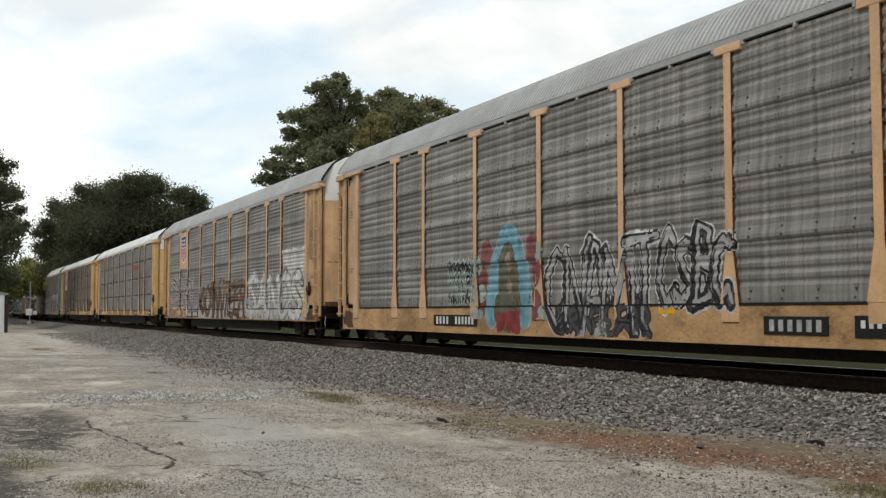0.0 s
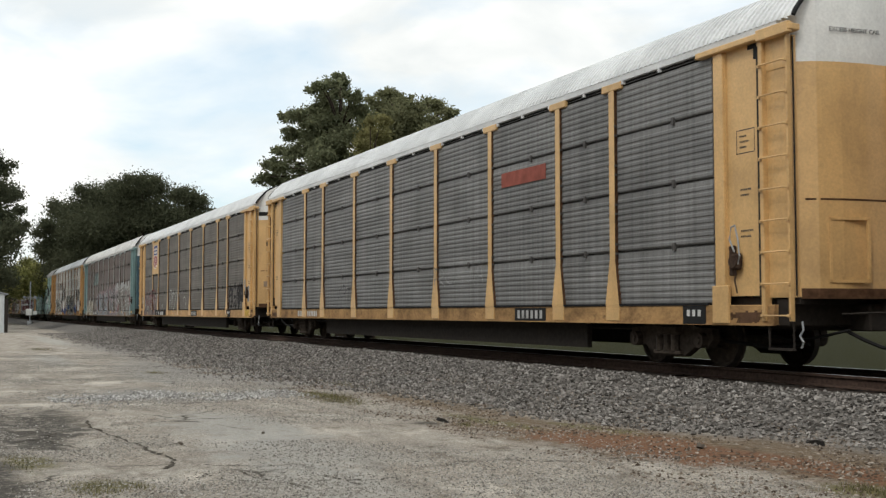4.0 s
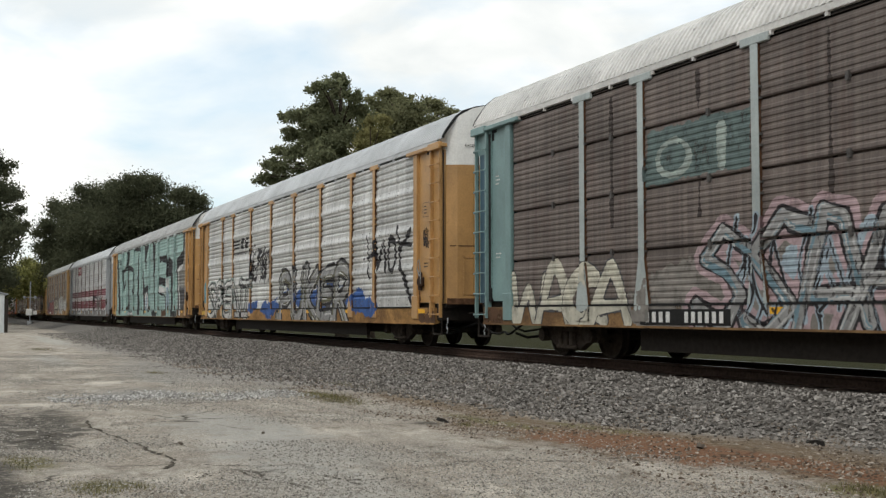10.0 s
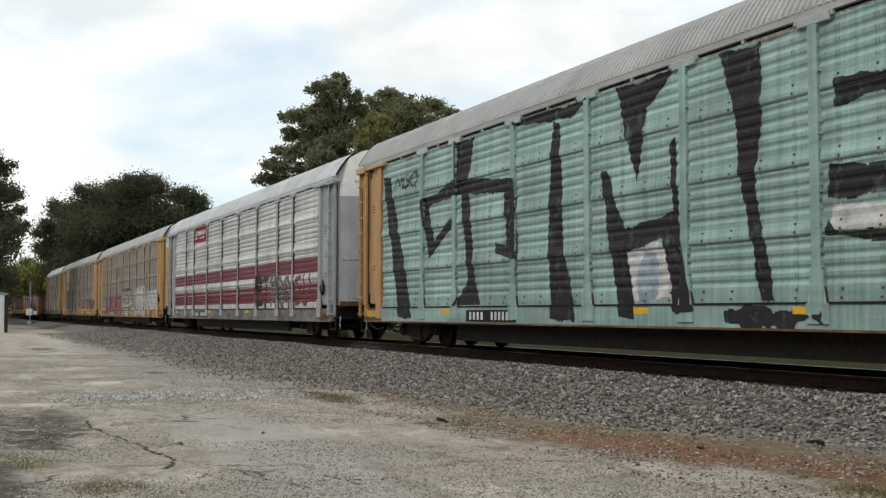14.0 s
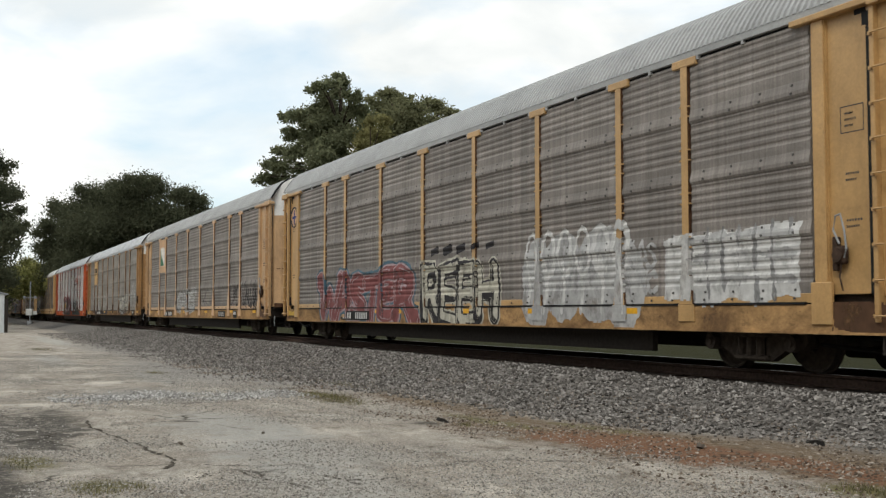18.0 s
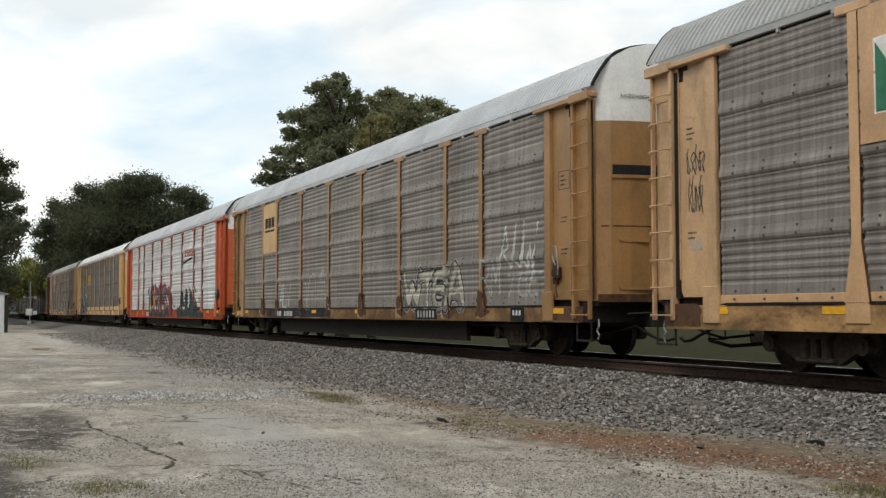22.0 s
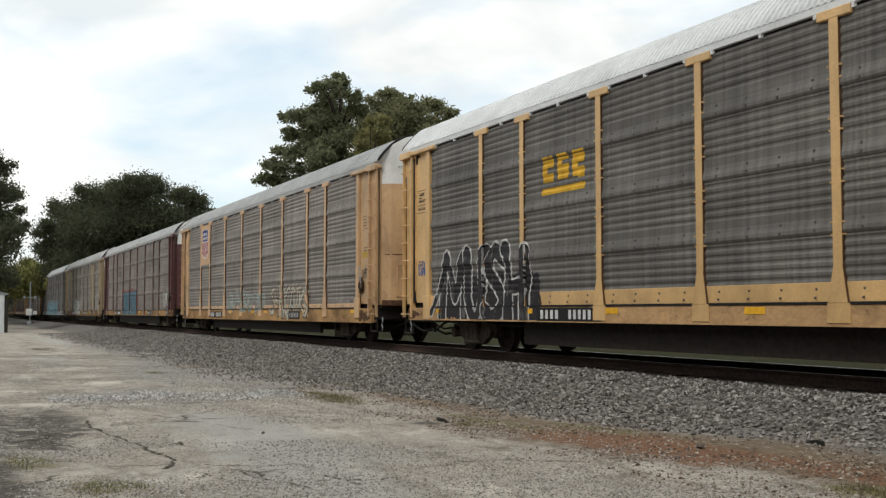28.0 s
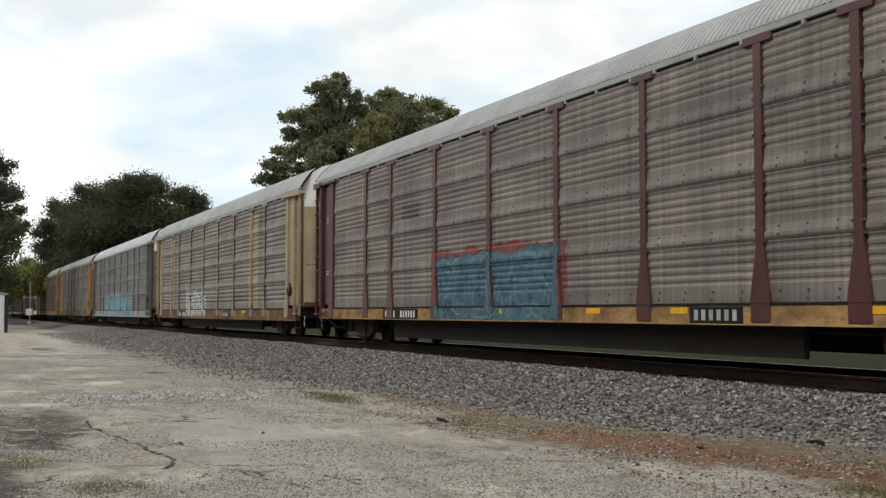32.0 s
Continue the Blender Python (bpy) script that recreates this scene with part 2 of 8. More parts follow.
# ---- mesh tools ----
class Shape:
    """Gathers points and faces for one mesh."""

    def __init__(self):
        self.v, self.f, self.m = [], [], []

    def face(self, pts, mat=0):
        n = len(self.v)
        self.v += [tuple(p) for p in pts]
        self.f.append(tuple(range(n, n + len(pts))))
        self.m.append(mat)

    def box(self, x0, x1, y0, y1, z0, z1, mat=0, c=0.0):
        """A block, its edges chamfered by c."""
        if c <= 0:
            n = len(self.v)
            self.v += [(x, y, z) for x in (x0, x1) for y in (y0, y1) for z in (z0, z1)]
            for q in ((0, 1, 3, 2), (4, 6, 7, 5), (0, 4, 5, 1), (2, 3, 7, 6), (0, 2, 6, 4), (1, 5, 7, 3)):
                self.f.append(tuple(n + i for i in q))
                self.m.append(mat)
            return self
        bm = bmesh.new()
        bmesh.ops.create_cube(bm, size=1.0)
        for w in bm.verts:
            w.co = Vector((x0 + (w.co.x + 0.5) * (x1 - x0), y0 + (w.co.y + 0.5) * (y1 - y0), z0 + (w.co.z + 0.5) * (z1 - z0)))
        bmesh.ops.bevel(bm, geom=bm.edges[:], offset=c, segments=1, affect="EDGES")
        n = len(self.v)
        bm.verts.index_update()
        self.v += [tuple(w.co) for w in bm.verts]
        for q in bm.faces:
            self.f.append(tuple(n + w.index for w in q.verts))
            self.m.append(mat)
        bm.free()
        return self

    def tube(self, pts, r, n=6, mat=0, closed=False):
        """A round bar along the points."""
        pts = [Vector(p) for p in pts]
        rings = []
        for i, p in enumerate(pts):
            a = pts[max(i - 1, 0)]
            b = pts[min(i + 1, len(pts) - 1)]
            if closed:
                a, b = pts[i - 1], pts[(i + 1) % len(pts)]
            d = (b - a).normalized()
            s = d.orthogonal().normalized() if abs(d.z) > 0.95 else d.cross(Vector((0, 0, 1))).normalized()
            u = d.cross(s)
            rr = r[i] if isinstance(r, (list, tuple)) else r
            base = len(self.v)
            self.v += [tuple(p + (s * math.cos(6.2832 * k / n) + u * math.sin(6.2832 * k / n)) * rr) for k in range(n)]
            rings.append(base)
        pairs = list(zip(rings, rings[1:]))
        if closed:
            pairs.append((rings[-1], rings[0]))
        for a, b in pairs:
            for k in range(n):
                self.f.append((a + k, a + (k + 1) % n, b + (k + 1) % n, b + k))
                self.m.append(mat)
        if not closed:
            self.f.append(tuple(range(rings[0] + n - 1, rings[0] - 1, -1)))
            self.f.append(tuple(range(rings[-1], rings[-1] + n)))
            self.m += [mat, mat]
        return self

    def disc(self, centre, r, depth, n=20, mat=0, axis="y"):
        """A round plate standing across the given axis."""
        c = Vector(centre)
        step = Vector((0, depth, 0)) if axis == "y" else (Vector((depth, 0, 0)) if axis == "x" else Vector((0, 0, depth)))
        return self.tube([c, c + step], r, n, mat)

    def extrude(self, prof, x0, x1, mat=0, caps=True):
        """A profile of (y, z) points drawn out along x; closed outline."""
        n, k = len(self.v), len(prof)
        self.v += [(x0, y, z) for y, z in prof] + [(x1, y, z) for y, z in prof]
        for i in range(k):
            j = (i + 1) % k
            self.f.append((n + i, n + j, n + k + j, n + k + i))
            self.m.append(mat)
        if caps:
            self.f.append(tuple(n + i for i in range(k - 1, -1, -1)))
            self.f.append(tuple(n + k + i for i in range(k)))
            self.m += [mat, mat]
        return self

    def mesh(self, name, slots=1, smooth=False):
        me = bpy.data.meshes.new(name)
        me.from_pydata(self.v, [], self.f)
        for _ in range(slots):
            me.materials.append(None)
        if slots > 1:
            me.polygons.foreach_set("material_index", np.array(self.m, dtype=np.int32))
        if smooth:
            me.polygons.foreach_set("use_smooth", np.ones(len(self.f), dtype=bool))
        me.update()
        bm = bmesh.new()
        bm.from_mesh(me)
        bmesh.ops.recalc_face_normals(bm, faces=bm.faces)
        bm.to_mesh(me)
        bm.free()
        return me


def placed(name, me, mats, parent=None, at=None, label=""):
    """One mesh object whose materials sit on the object, so that alike things share a mesh."""
    ob = new(name, me)
    for slot, mat in zip(ob.material_slots, mats if isinstance(mats, (list, tuple)) else [mats]):
        slot.link, slot.material = "OBJECT", mat
    if parent:
        ob.parent = parent
    if at is not None:
        ob.matrix_basis = at
    if label:
        ob["label"] = label
    return ob


def heap(name, v, f, mat):
    """A large mesh from arrays."""
    me = bpy.data.meshes.new(name)
    me.from_pydata(v.tolist() if hasattr(v, "tolist") else v, [], f.tolist() if hasattr(f, "tolist") else f)
    me.materials.append(mat)
    me.update()
    return me

# ---- ground, track ----
RAIL_Z = 0.605
DROP = 0.115  # the trucks sit this much lower than the body's datum
TRACK_Y = 11.97


def smooth(a, b, x):
    t = min(1.0, max(0.0, (x - a) / (b - a)))
    return t * t * (3 - 2 * t)


def ground_z(x, y):
    toe = 7.9 + 1.0 * smooth(-14, -8.5, x) + 0.25 * noise.noise(Vector((x * 0.16, 0, 3)))
    z = 0.41 * smooth(toe, 10.5, y) - 0.35 * smooth(13.6, 15.8, y) - 0.35 * smooth(15, 28, y)
    if -90 < x < 30 and -25 < y < 30:
        z += 0.035 * noise.noise(Vector((x * 0.35, y * 0.35, 0))) + 0.012 * noise.noise(Vector((x * 1.7, y * 1.7, 5)))
    return z


def graded(lo, hi, fine_lo, fine_hi, step, growth=1.35):
    vals = [fine_lo + i * step for i in range(int((fine_hi - fine_lo) / step) + 1)]
    d = step
    while vals[-1] < hi:
        d *= growth
        vals.append(vals[-1] + d)
    d = step
    while vals[0] > lo:
        d *= growth
        vals.insert(0, vals[0] - d)
    return vals


def ground_material():
    m, nt, b = shader("worn_lot_gravel_and_grass", 0.95, 0.0, 0.04)
    v = coords(nt, shift=False)
    sep = nt.nodes.new("ShaderNodeSeparateXYZ")
    nt.links.new(v, sep.inputs[0])
    warp = calc(nt, "MULTIPLY", calc(nt, "SUBTRACT", noisy(nt, v, 0.55, 5), 0.5), 2.6)
    yw = calc(nt, "ADD", sep.outputs["Y"], warp)
    big = noisy(nt, v, 0.35, 6, 0.65)
    fine = noisy(nt, v, 22, 6, 0.75)
    grit = noisy(nt, v, 70, 3, 0.7)
    stretch = coords(nt, (0.45, 1.0, 1.0), shift=False)
    mid = noisy(nt, stretch, 1.5, 6, 0.68, 0.6)
    asphalt = ramp(nt, ((0.25, (0.275, 0.253, 0.222)), (0.5, (0.46, 0.427, 0.378)), (0.75, (0.62, 0.58, 0.515))), big)
    asphalt = mixed(nt, "MULTIPLY", 0.9, asphalt, ramp(nt, ((0.34, (0.40, 0.37, 0.33)), (0.48, (0.88, 0.87, 0.85)), (0.64, (1.4, 1.38, 1.34))), mid))
    gravel = ramp(nt, ((0.32, (0.136, 0.117, 0.095)), (0.68, (0.60, 0.535, 0.452))), fine)
    gm = ramp(nt, ((0.42, (0.2,) * 3), (0.58, (0.85,) * 3)), noisy(nt, v, 0.9, 6, 0.7))
    col = mixed(nt, "MIX", gm, asphalt, gravel)
    blot = ramp(nt, ((0.34, (0.5, 0.47, 0.43)), (0.46, (1.0, 1.0, 1.0)), (0.62, (1.0, 1.0, 1.0)), (0.72, (1.22, 1.2, 1.16))), noisy(nt, coords(nt, (0.7, 1.0, 1.0), shift=False), 3.4, 7, 0.72, 0.5))
    col = mixed(nt, "MULTIPLY", 0.9, col, blot)
    col = mixed(nt, "MULTIPLY", 0.7, col, ramp(nt, ((0.32, (0.36,) * 3), (0.5, (0.95,) * 3), (0.68, (1.6,) * 3)), grit))

    def patch(cx, cy, rx, ry, soft=0.5, rough=1.3):
        dx = calc(nt, "DIVIDE", calc(nt, "SUBTRACT", calc(nt, "ADD", sep.outputs["X"], calc(nt, "MULTIPLY", warp, 0.35)), cx), rx)
        dy = calc(nt, "DIVIDE", calc(nt, "SUBTRACT", calc(nt, "ADD", sep.outputs["Y"], calc(nt, "MULTIPLY", warp, -0.25)), cy), ry)
        d = calc(nt, "SQRT", calc(nt, "ADD", calc(nt, "MULTIPLY", dx, dx), calc(nt, "MULTIPLY", dy, dy)))
        d = calc(nt, "ADD", d, calc(nt, "MULTIPLY", calc(nt, "SUBTRACT", noisy(nt, v, 2.2, 5), 0.5), rough))
        return ramp(nt, ((1.0 - soft, (1, 1, 1)), (1.0 + soft * 0.3, (0, 0, 0))), d)

    clay = ramp(nt, ((0.3, (0.136, 0.067, 0.039)), (0.7, (0.308, 0.180, 0.114))), fine)
    earth = ramp(nt, ((0.3, (0.101, 0.072, 0.046)), (0.7, (0.273, 0.207, 0.141))), fine)
    dry = ramp(nt, ((0.3, (0.10, 0.095, 0.045)), (0.7, (0.25, 0.23, 0.12))), fine)
    pale = ramp(nt, ((0.3, (0.335, 0.326, 0.298)), (0.7, (0.484, 0.470, 0.428))), fine)
    tar = ramp(nt, ((0.3, (0.06, 0.055, 0.048)), (0.7, (0.15, 0.138, 0.12))), fine)
    grey = ramp(nt, ((0.3, (0.152, 0.142, 0.128)), (0.7, (0.437, 0.418, 0.385))), grit)
    speck = ramp(nt, ((0.36, (0.35,) * 3), (0.52, (1, 1, 1))), noisy(nt, v, 9, 5, 0.75))
    for tint, amount, spots in PATCHES(earth, clay, dry, pale, tar, grey):
        for s in spots:
            col = mixed(nt, "MIX", calc(nt, "MULTIPLY", calc(nt, "MULTIPLY", patch(*s), speck), amount), col, tint)
    # broken edges of the old surfacing
    vor = nt.nodes.new("ShaderNodeTexVoronoi")
    vor.feature = "DISTANCE_TO_EDGE"
    vor.inputs["Scale"].default_value = 0.42
    vm = nt.nodes.new("ShaderNodeVectorMath")
    vm.operation = "ADD"
    nz = nt.nodes.new("ShaderNodeTexNoise")
    nz.inputs["Scale"].default_value, nz.inputs["Detail"].default_value = 1.6, 5
    nt.links.new(v, nz.inputs["Vector"])
    nt.links.new(v, vm.inputs[0])
    nt.links.new(nz.outputs["Color"], vm.inputs[1])
    nt.links.new(vm.outputs[0], vor.inputs["Vector"])
    crack = ramp(nt, ((0.006, (1, 1, 1)), (0.022, (0, 0, 0))), vor.outputs["Distance"])
    keep = ramp(nt, ((0.50, (0, 0, 0)), (0.60, (1, 1, 1))), noisy(nt, v, 0.45, 3))
    lot_only = ramp(nt, ((0.34, (1, 1, 1)), (0.42, (0, 0, 0))), calc(nt, "DIVIDE", yw, 20.0))
    cm = calc(nt, "MULTIPLY", calc(nt, "MULTIPLY", crack, keep), lot_only)
    col = mixed(nt, "MIX", calc(nt, "MULTIPLY", cm, 0.85), col, (0.05, 0.045, 0.035))
    # ballast bed
    stone = ramp(nt, ((0.3, (0.081, 0.075, 0.068)), (0.55, (0.203, 0.191, 0.175)), (0.75, (0.340, 0.324, 0.296))), noisy(nt, v, 16, 4, 0.8))
    away = calc(nt, "MULTIPLY", ramp(nt, ((0.0, (0, 0, 0)), (1.0, (1, 1, 1))), calc(nt, "DIVIDE", calc(nt, "ADD", sep.outputs["X"], 14.0), 5.5)), 1.1)
    bal = ramp(nt, ((0.365, (0, 0, 0)), (0.415, (1, 1, 1))), calc(nt, "DIVIDE", calc(nt, "ADD", calc(nt, "SUBTRACT", sep.outputs["Y"], away), calc(nt, "ADD", calc(nt, "MULTIPLY", warp, 0.55), calc(nt, "MULTIPLY", calc(nt, "SUBTRACT", fine, 0.5), 2.2))), 20.0))
    col = mixed(nt, "MIX", bal, col, stone)
    # darker brown band of the bed under and beside the rails
    darkened = ramp(nt, ((0.518, (0, 0, 0)), (0.530, (1, 1, 1)), (0.665, (1, 1, 1)), (0.68, (0, 0, 0))), calc(nt, "DIVIDE", sep.outputs["Y"], 20.0))
    col = mixed(nt, "MIX", calc(nt, "MULTIPLY", darkened, 0.8), col, (0.032, 0.026, 0.021))
    grass = ramp(nt, ((0.3, (0.014, 0.015, 0.006)), (0.7, (0.042, 0.041, 0.016))), fine)
    g = ramp(nt, ((0.755, (0, 0, 0)), (0.80, (1, 1, 1))), calc(nt, "DIVIDE", yw, 20.0))
    col = mixed(nt, "MIX", g, col, grass)
    nt.links.new(col, b.inputs["Base Color"])
    h = calc(nt, "ADD", calc(nt, "MULTIPLY", fine, 0.6), calc(nt, "SUBTRACT", calc(nt, "MULTIPLY", grit, 0.4), calc(nt, "MULTIPLY", cm, 0.8)))
    bumped(nt, b, h, 0.8, 0.06)
    return m


def PATCHES(earth, clay, dry, pale, tar, grey):
    """Tint, strength and the spots (x, y, half-lengths) where the lot shows it."""
    return (
        (earth, 0.95, ((-16.5, 7.3, 4.2, 0.7), (-12.4, 6.8, 2.5, 1.25), (-10.2, 7.2, 2.5, 1.3), (-8.6, 7.9, 2.3, 1.5), (-7.2, 7.9, 1.7, 1.4))),
        (clay, 1.0, ((-9.8, 6.75, 1.5, 0.55), (-9.1, 7.0, 1.1, 0.45), (-7.7, 7.6, 1.2, 0.35), (-11.3, 6.6, 1.3, 0.4), (-10.4, 7.4, 1.4, 0.35), (-8.2, 7.5, 1.5, 0.5), (-10.3, 6.9, 1.9, 0.6))),
        (dry, 0.85, ((-18.0, 6.0, 1.4, 0.4), (-13.2, 6.7, 1.7, 0.3), (-11.9, 7.5, 1.4, 0.28), (-9.7, 1.25, 0.5, 0.4), (-11.6, 0.75, 0.8, 0.35), (-6.8, 6.9, 0.6, 0.4))),
        (pale, 0.8, ((-14.0, 3.4, 3.0, 1.0), (-11.4, 3.4, 2.0, 1.1), (-9.2, 3.0, 1.6, 0.8), (-25, 4.2, 3.0, 0.5), (-34.5, 6.2, 1.2, 0.7), (-36, 3.0, 6, 0.6), (-60, 5, 14, 0.8))),
        (tar, 1.0, ((-15.5, 1.2, 2.2, 0.62, 0.5, 2.2), (-13.6, 1.0, 1.2, 0.5, 0.6, 2.4), (-14.2, 0.6, 2.6, 0.35, 0.6, 2.4), (-11.3, 0.2, 1.2, 0.4), (-14.6, 1.5, 0.7, 0.25, 0.6, 2.4), (-13.0, 1.0, 0.5, 0.35, 0.6, 2.4), (-10.6, 0.35, 1.6, 0.35), (-13.3, 5.8, 0.35, 0.18), (-26.0, 8.0, 0.8, 0.45), (-9.6, 0.5, 0.9, 0.3), (-20.5, 6.0, 0.5, 0.5))),
        (grey, 1.0, ((-28.0, 5.6, 8.0, 2.2), (-27.0, 6.8, 9.0, 1.6), (-45.0, 7.0, 16.0, 2.6), (-21.5, 7.4, 3.0, 0.9), (-20.0, 3.4, 2.4, 1.4))),
    )


def ground():
    xs = graded(-3500, 3500, -42, 6, 0.3)
    ys = graded(-3500, 3500, -6, 18, 0.2)
    v = [(x, y, ground_z(x, y)) for x in xs for y in ys]
    n = len(ys)
    f = [(i * n + j, (i + 1) * n + j, (i + 1) * n + j + 1, i * n + j + 1) for i in range(len(xs) - 1) for j in range(n - 1)]
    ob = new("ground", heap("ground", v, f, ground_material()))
    ob.data.polygons.foreach_set("use_smooth", np.ones(len(f), dtype=bool))
    tagged(ob, "worn gravel and broken asphalt lot with grass beyond the track", "ground", kind="structure")


def rails():
    prof = [(-0.068, 0), (0.068, 0), (0.068, 0.012), (0.014, 0.035), (0.009, 0.12), (0.036, 0.138), (0.036, 0.168), (0.028, 0.175),
            (-0.028, 0.175), (-0.036, 0.168), (-0.036, 0.138), (-0.009, 0.12), (-0.014, 0.035), (-0.068, 0.012)]
    s = Shape().extrude(prof, -700, 300)
    for i in (7,):
        s.m[i] = 1
    me = s.mesh("rail", 2)
    for side in (-1, 1):
        ob = placed("rail", me, [RAIL_RUST, RAIL_TOP], at=pose(0, TRACK_Y + side * 0.753, RAIL_Z - 0.175))
        tagged(ob, "rusty steel rail with a polished top", "rail", "rails of the track", "structure")


def ties():
    bed = new("track_bed")
    tagged(bed, "greasy wooden ties under the rails", "ties", kind="structure")
    bed.location = (0, TRACK_Y, RAIL_Z - 0.185)
    metas = []
    for k in range(3):
        s = Shape().box(-0.115, 0.115, -1.32 - 0.03 * k, 1.32, -0.16, 0, 0, 0.012)
        for side in (-0.753, 0.753):
            s.box(-0.1, 0.1, side - 0.18, side + 0.18, 0.0, 0.012, 0)
        metas.append(s.mesh("tie"))
    for i in range(280):
        placed("tie", metas[i % 3], TIE_M, bed, pose(6 - i * 0.53, random.uniform(-0.05, 0.05), random.uniform(-0.015, 0.0), 0, 0, random.uniform(-1, 1)))


def pebbles(name, count, spot, size, mat, label, category):
    """Loose stones as one heap: each a rough eight-sided lump."""
    rng = np.random.default_rng(len(name) + count)
    base = np.array([(1, 0, 0), (-1, 0, 0), (0, 1, 0), (0, -1, 0), (0, 0, 1), (0, 0, -1)], float)
    tri = np.array([(0, 2, 4), (2, 1, 4), (1, 3, 4), (3, 0, 4), (2, 0, 5), (1, 2, 5), (3, 1, 5), (0, 3, 5)])
    P = []
    while len(P) < count:
        q = spot(rng)
        if q is not None:
            P.append(q)
    P = np.array(P)
    r = rng.uniform(size[0], size[1], (count, 1, 1))
    V = base[None] * rng.uniform(0.55, 1.25, (count, 6, 1)) * r * rng.uniform(0.7, 1.3, (count, 1, 3))
    V += rng.normal(0, 0.22, (count, 6, 3)) * r
    a = rng.uniform(0, 6.28, count)
    ca, sa = np.cos(a)[:, None], np.sin(a)[:, None]
    V = np.stack([V[..., 0] * ca - V[..., 1] * sa, V[..., 0] * sa + V[..., 1] * ca, V[..., 2] * 0.75], -1)
    V += P[:, None, :]
    F = (tri[None] + 6 * np.arange(count)[:, None, None]).reshape(-1, 3)
    ob = new(name, heap(name, V.reshape(-1, 3), F, mat))
    tagged(ob, label, category, kind="stuff")


def stone_material(name, stops):
    m, nt, b = shader(name, 0.9, 0.0, 0.08)
    g = nt.nodes.new("ShaderNodeNewGeometry")
    c = ramp(nt, stops, g.outputs["Random Per Island"])
    v = coords(nt, shift=False)
    c = mixed(nt, "MULTIPLY", 0.7, c, ramp(nt, ((0.3, (0.7,) * 3), (0.7, (1.15,) * 3)), noisy(nt, v, 40, 4)))
    nt.links.new(c, b.inputs["Base Color"])
    return m


def loose_stones():
    bal = stone_material("crushed_granite", ((0.0, (0.057, 0.052, 0.046)), (0.4, (0.142, 0.132, 0.120)), (0.75, (0.231, 0.215, 0.197)), (1.0, (0.381, 0.361, 0.332))))

    def bed(rng):
        x = 2 - 84 * rng.random() ** 1.8
        y = 5.2 + 5.45 * rng.random() ** 0.62
        toe = 7.75 + 1.5 * smooth(-13.5, -8.0, x) + 0.4 * noise.noise(Vector((x * 0.45, 0, 3)))
        if rng.random() > smooth(toe - 0.5 - 2.6 * smooth(-15, -26, x), toe + 0.35, y):
            return None
        return x, y, ground_z(x, y) + rng.uniform(-0.006, 0.022)

    pebbles("ballast", 80000, bed, (0.018, 0.042), bal, "grey crushed stone ballast along the track", "ballast")
    grit = stone_material("lot_gravel", ((0.0, (0.128, 0.118, 0.102)), (0.4, (0.257, 0.240, 0.209)), (1.0, (0.497, 0.471, 0.428))))

    def lot(rng):
        x = -6 - 34 * rng.random() ** 1.7
        y = 7.4 - 8.4 * rng.random()
        dark_spot = min(((x + cx) / rx) ** 2 + ((y - cy) / ry) ** 2 for cx, cy, rx, ry in ((15.6, 1.3, 1.8, 0.75), (13.4, 1.15, 0.8, 0.55), (10.9, 0.3, 1.7, 0.45)))
        if y > 5.4 + rng.random() * 1.6 or (dark_spot < 1 and rng.random() < 0.92):
            return None
        if noise.noise(Vector((x * 0.5, y * 0.5, 9))) < rng.uniform(-0.25, 0.5) :
            return None
        return x, y, ground_z(x, y) + 0.002

    pebbles("loose_gravel", 105000, lot, (0.004, 0.014), grit, "small loose gravel scattered over the lot", "gravel")
    def toe(rng):
        x = -4 - 30 * rng.random() ** 1.4
        y = 9.2 - 3.6 * rng.random() ** 1.1
        if noise.noise(Vector((x * 0.7, y * 0.9, 4))) < rng.uniform(-0.35, 0.45):
            return None
        return x, y, ground_z(x, y) + 0.004

    pebbles("scattered_stone", 12500, toe, (0.008, 0.024), stone_material("dusty_brown_stone", ((0.0, (0.07, 0.05, 0.036)), (0.5, (0.19, 0.15, 0.115)), (1.0, (0.42, 0.37, 0.31)))), "stray ballast stones in the dirt beside the bed", "gravel")
    white = stone_material("pale_limestone", ((0.0, (0.15, 0.145, 0.135)), (0.5, (0.33, 0.322, 0.305)), (1.0, (0.62, 0.605, 0.575))))

    def line(rng):
        y = rng.uniform(1.6, 5.9)
        x = -19.2 - 0.5 * math.sin((y - 1.6) * 0.8) + 0.25 * math.sin(y * 3.1) + rng.normal(0, 0.55)
        if noise.noise(Vector((x * 1.3, y * 1.3, 2))) < rng.uniform(-0.4, 0.3):
            return None
        return x, y, ground_z(x, y) + 0.008

    pebbles("spilled_gravel", 3400, line, (0.010, 0.030), white, "pale crushed stone spilled across the lot", "gravel")


ground()
rails()
loose_stones()

# ---- the auto-carrier wagons ----
HALF, COUPLED = 13.42, 28.6
PANEL_END = 11.72
POSTS = (-8.95, -7.1, -4.26, -1.42, 1.42, 4.26, 7.1, 8.95)
BAYS = [(-PANEL_END, POSTS[0])] + list(zip(POSTS, POSTS[1:])) + [(POSTS[-1], PANEL_END)]
Z_LEDGE, Z_PANEL, Z_TOP = 0.84, 0.88, 4.65
PROUD = 0.042
FACE = -1.5
ROOF_ARC = ((1.50, 4.80), (1.46, 4.88), (1.34, 5.03), (1.17, 5.21), (0.97, 5.37), (0.66, 5.48), (0.33, 5.545), (0.0, 5.56))


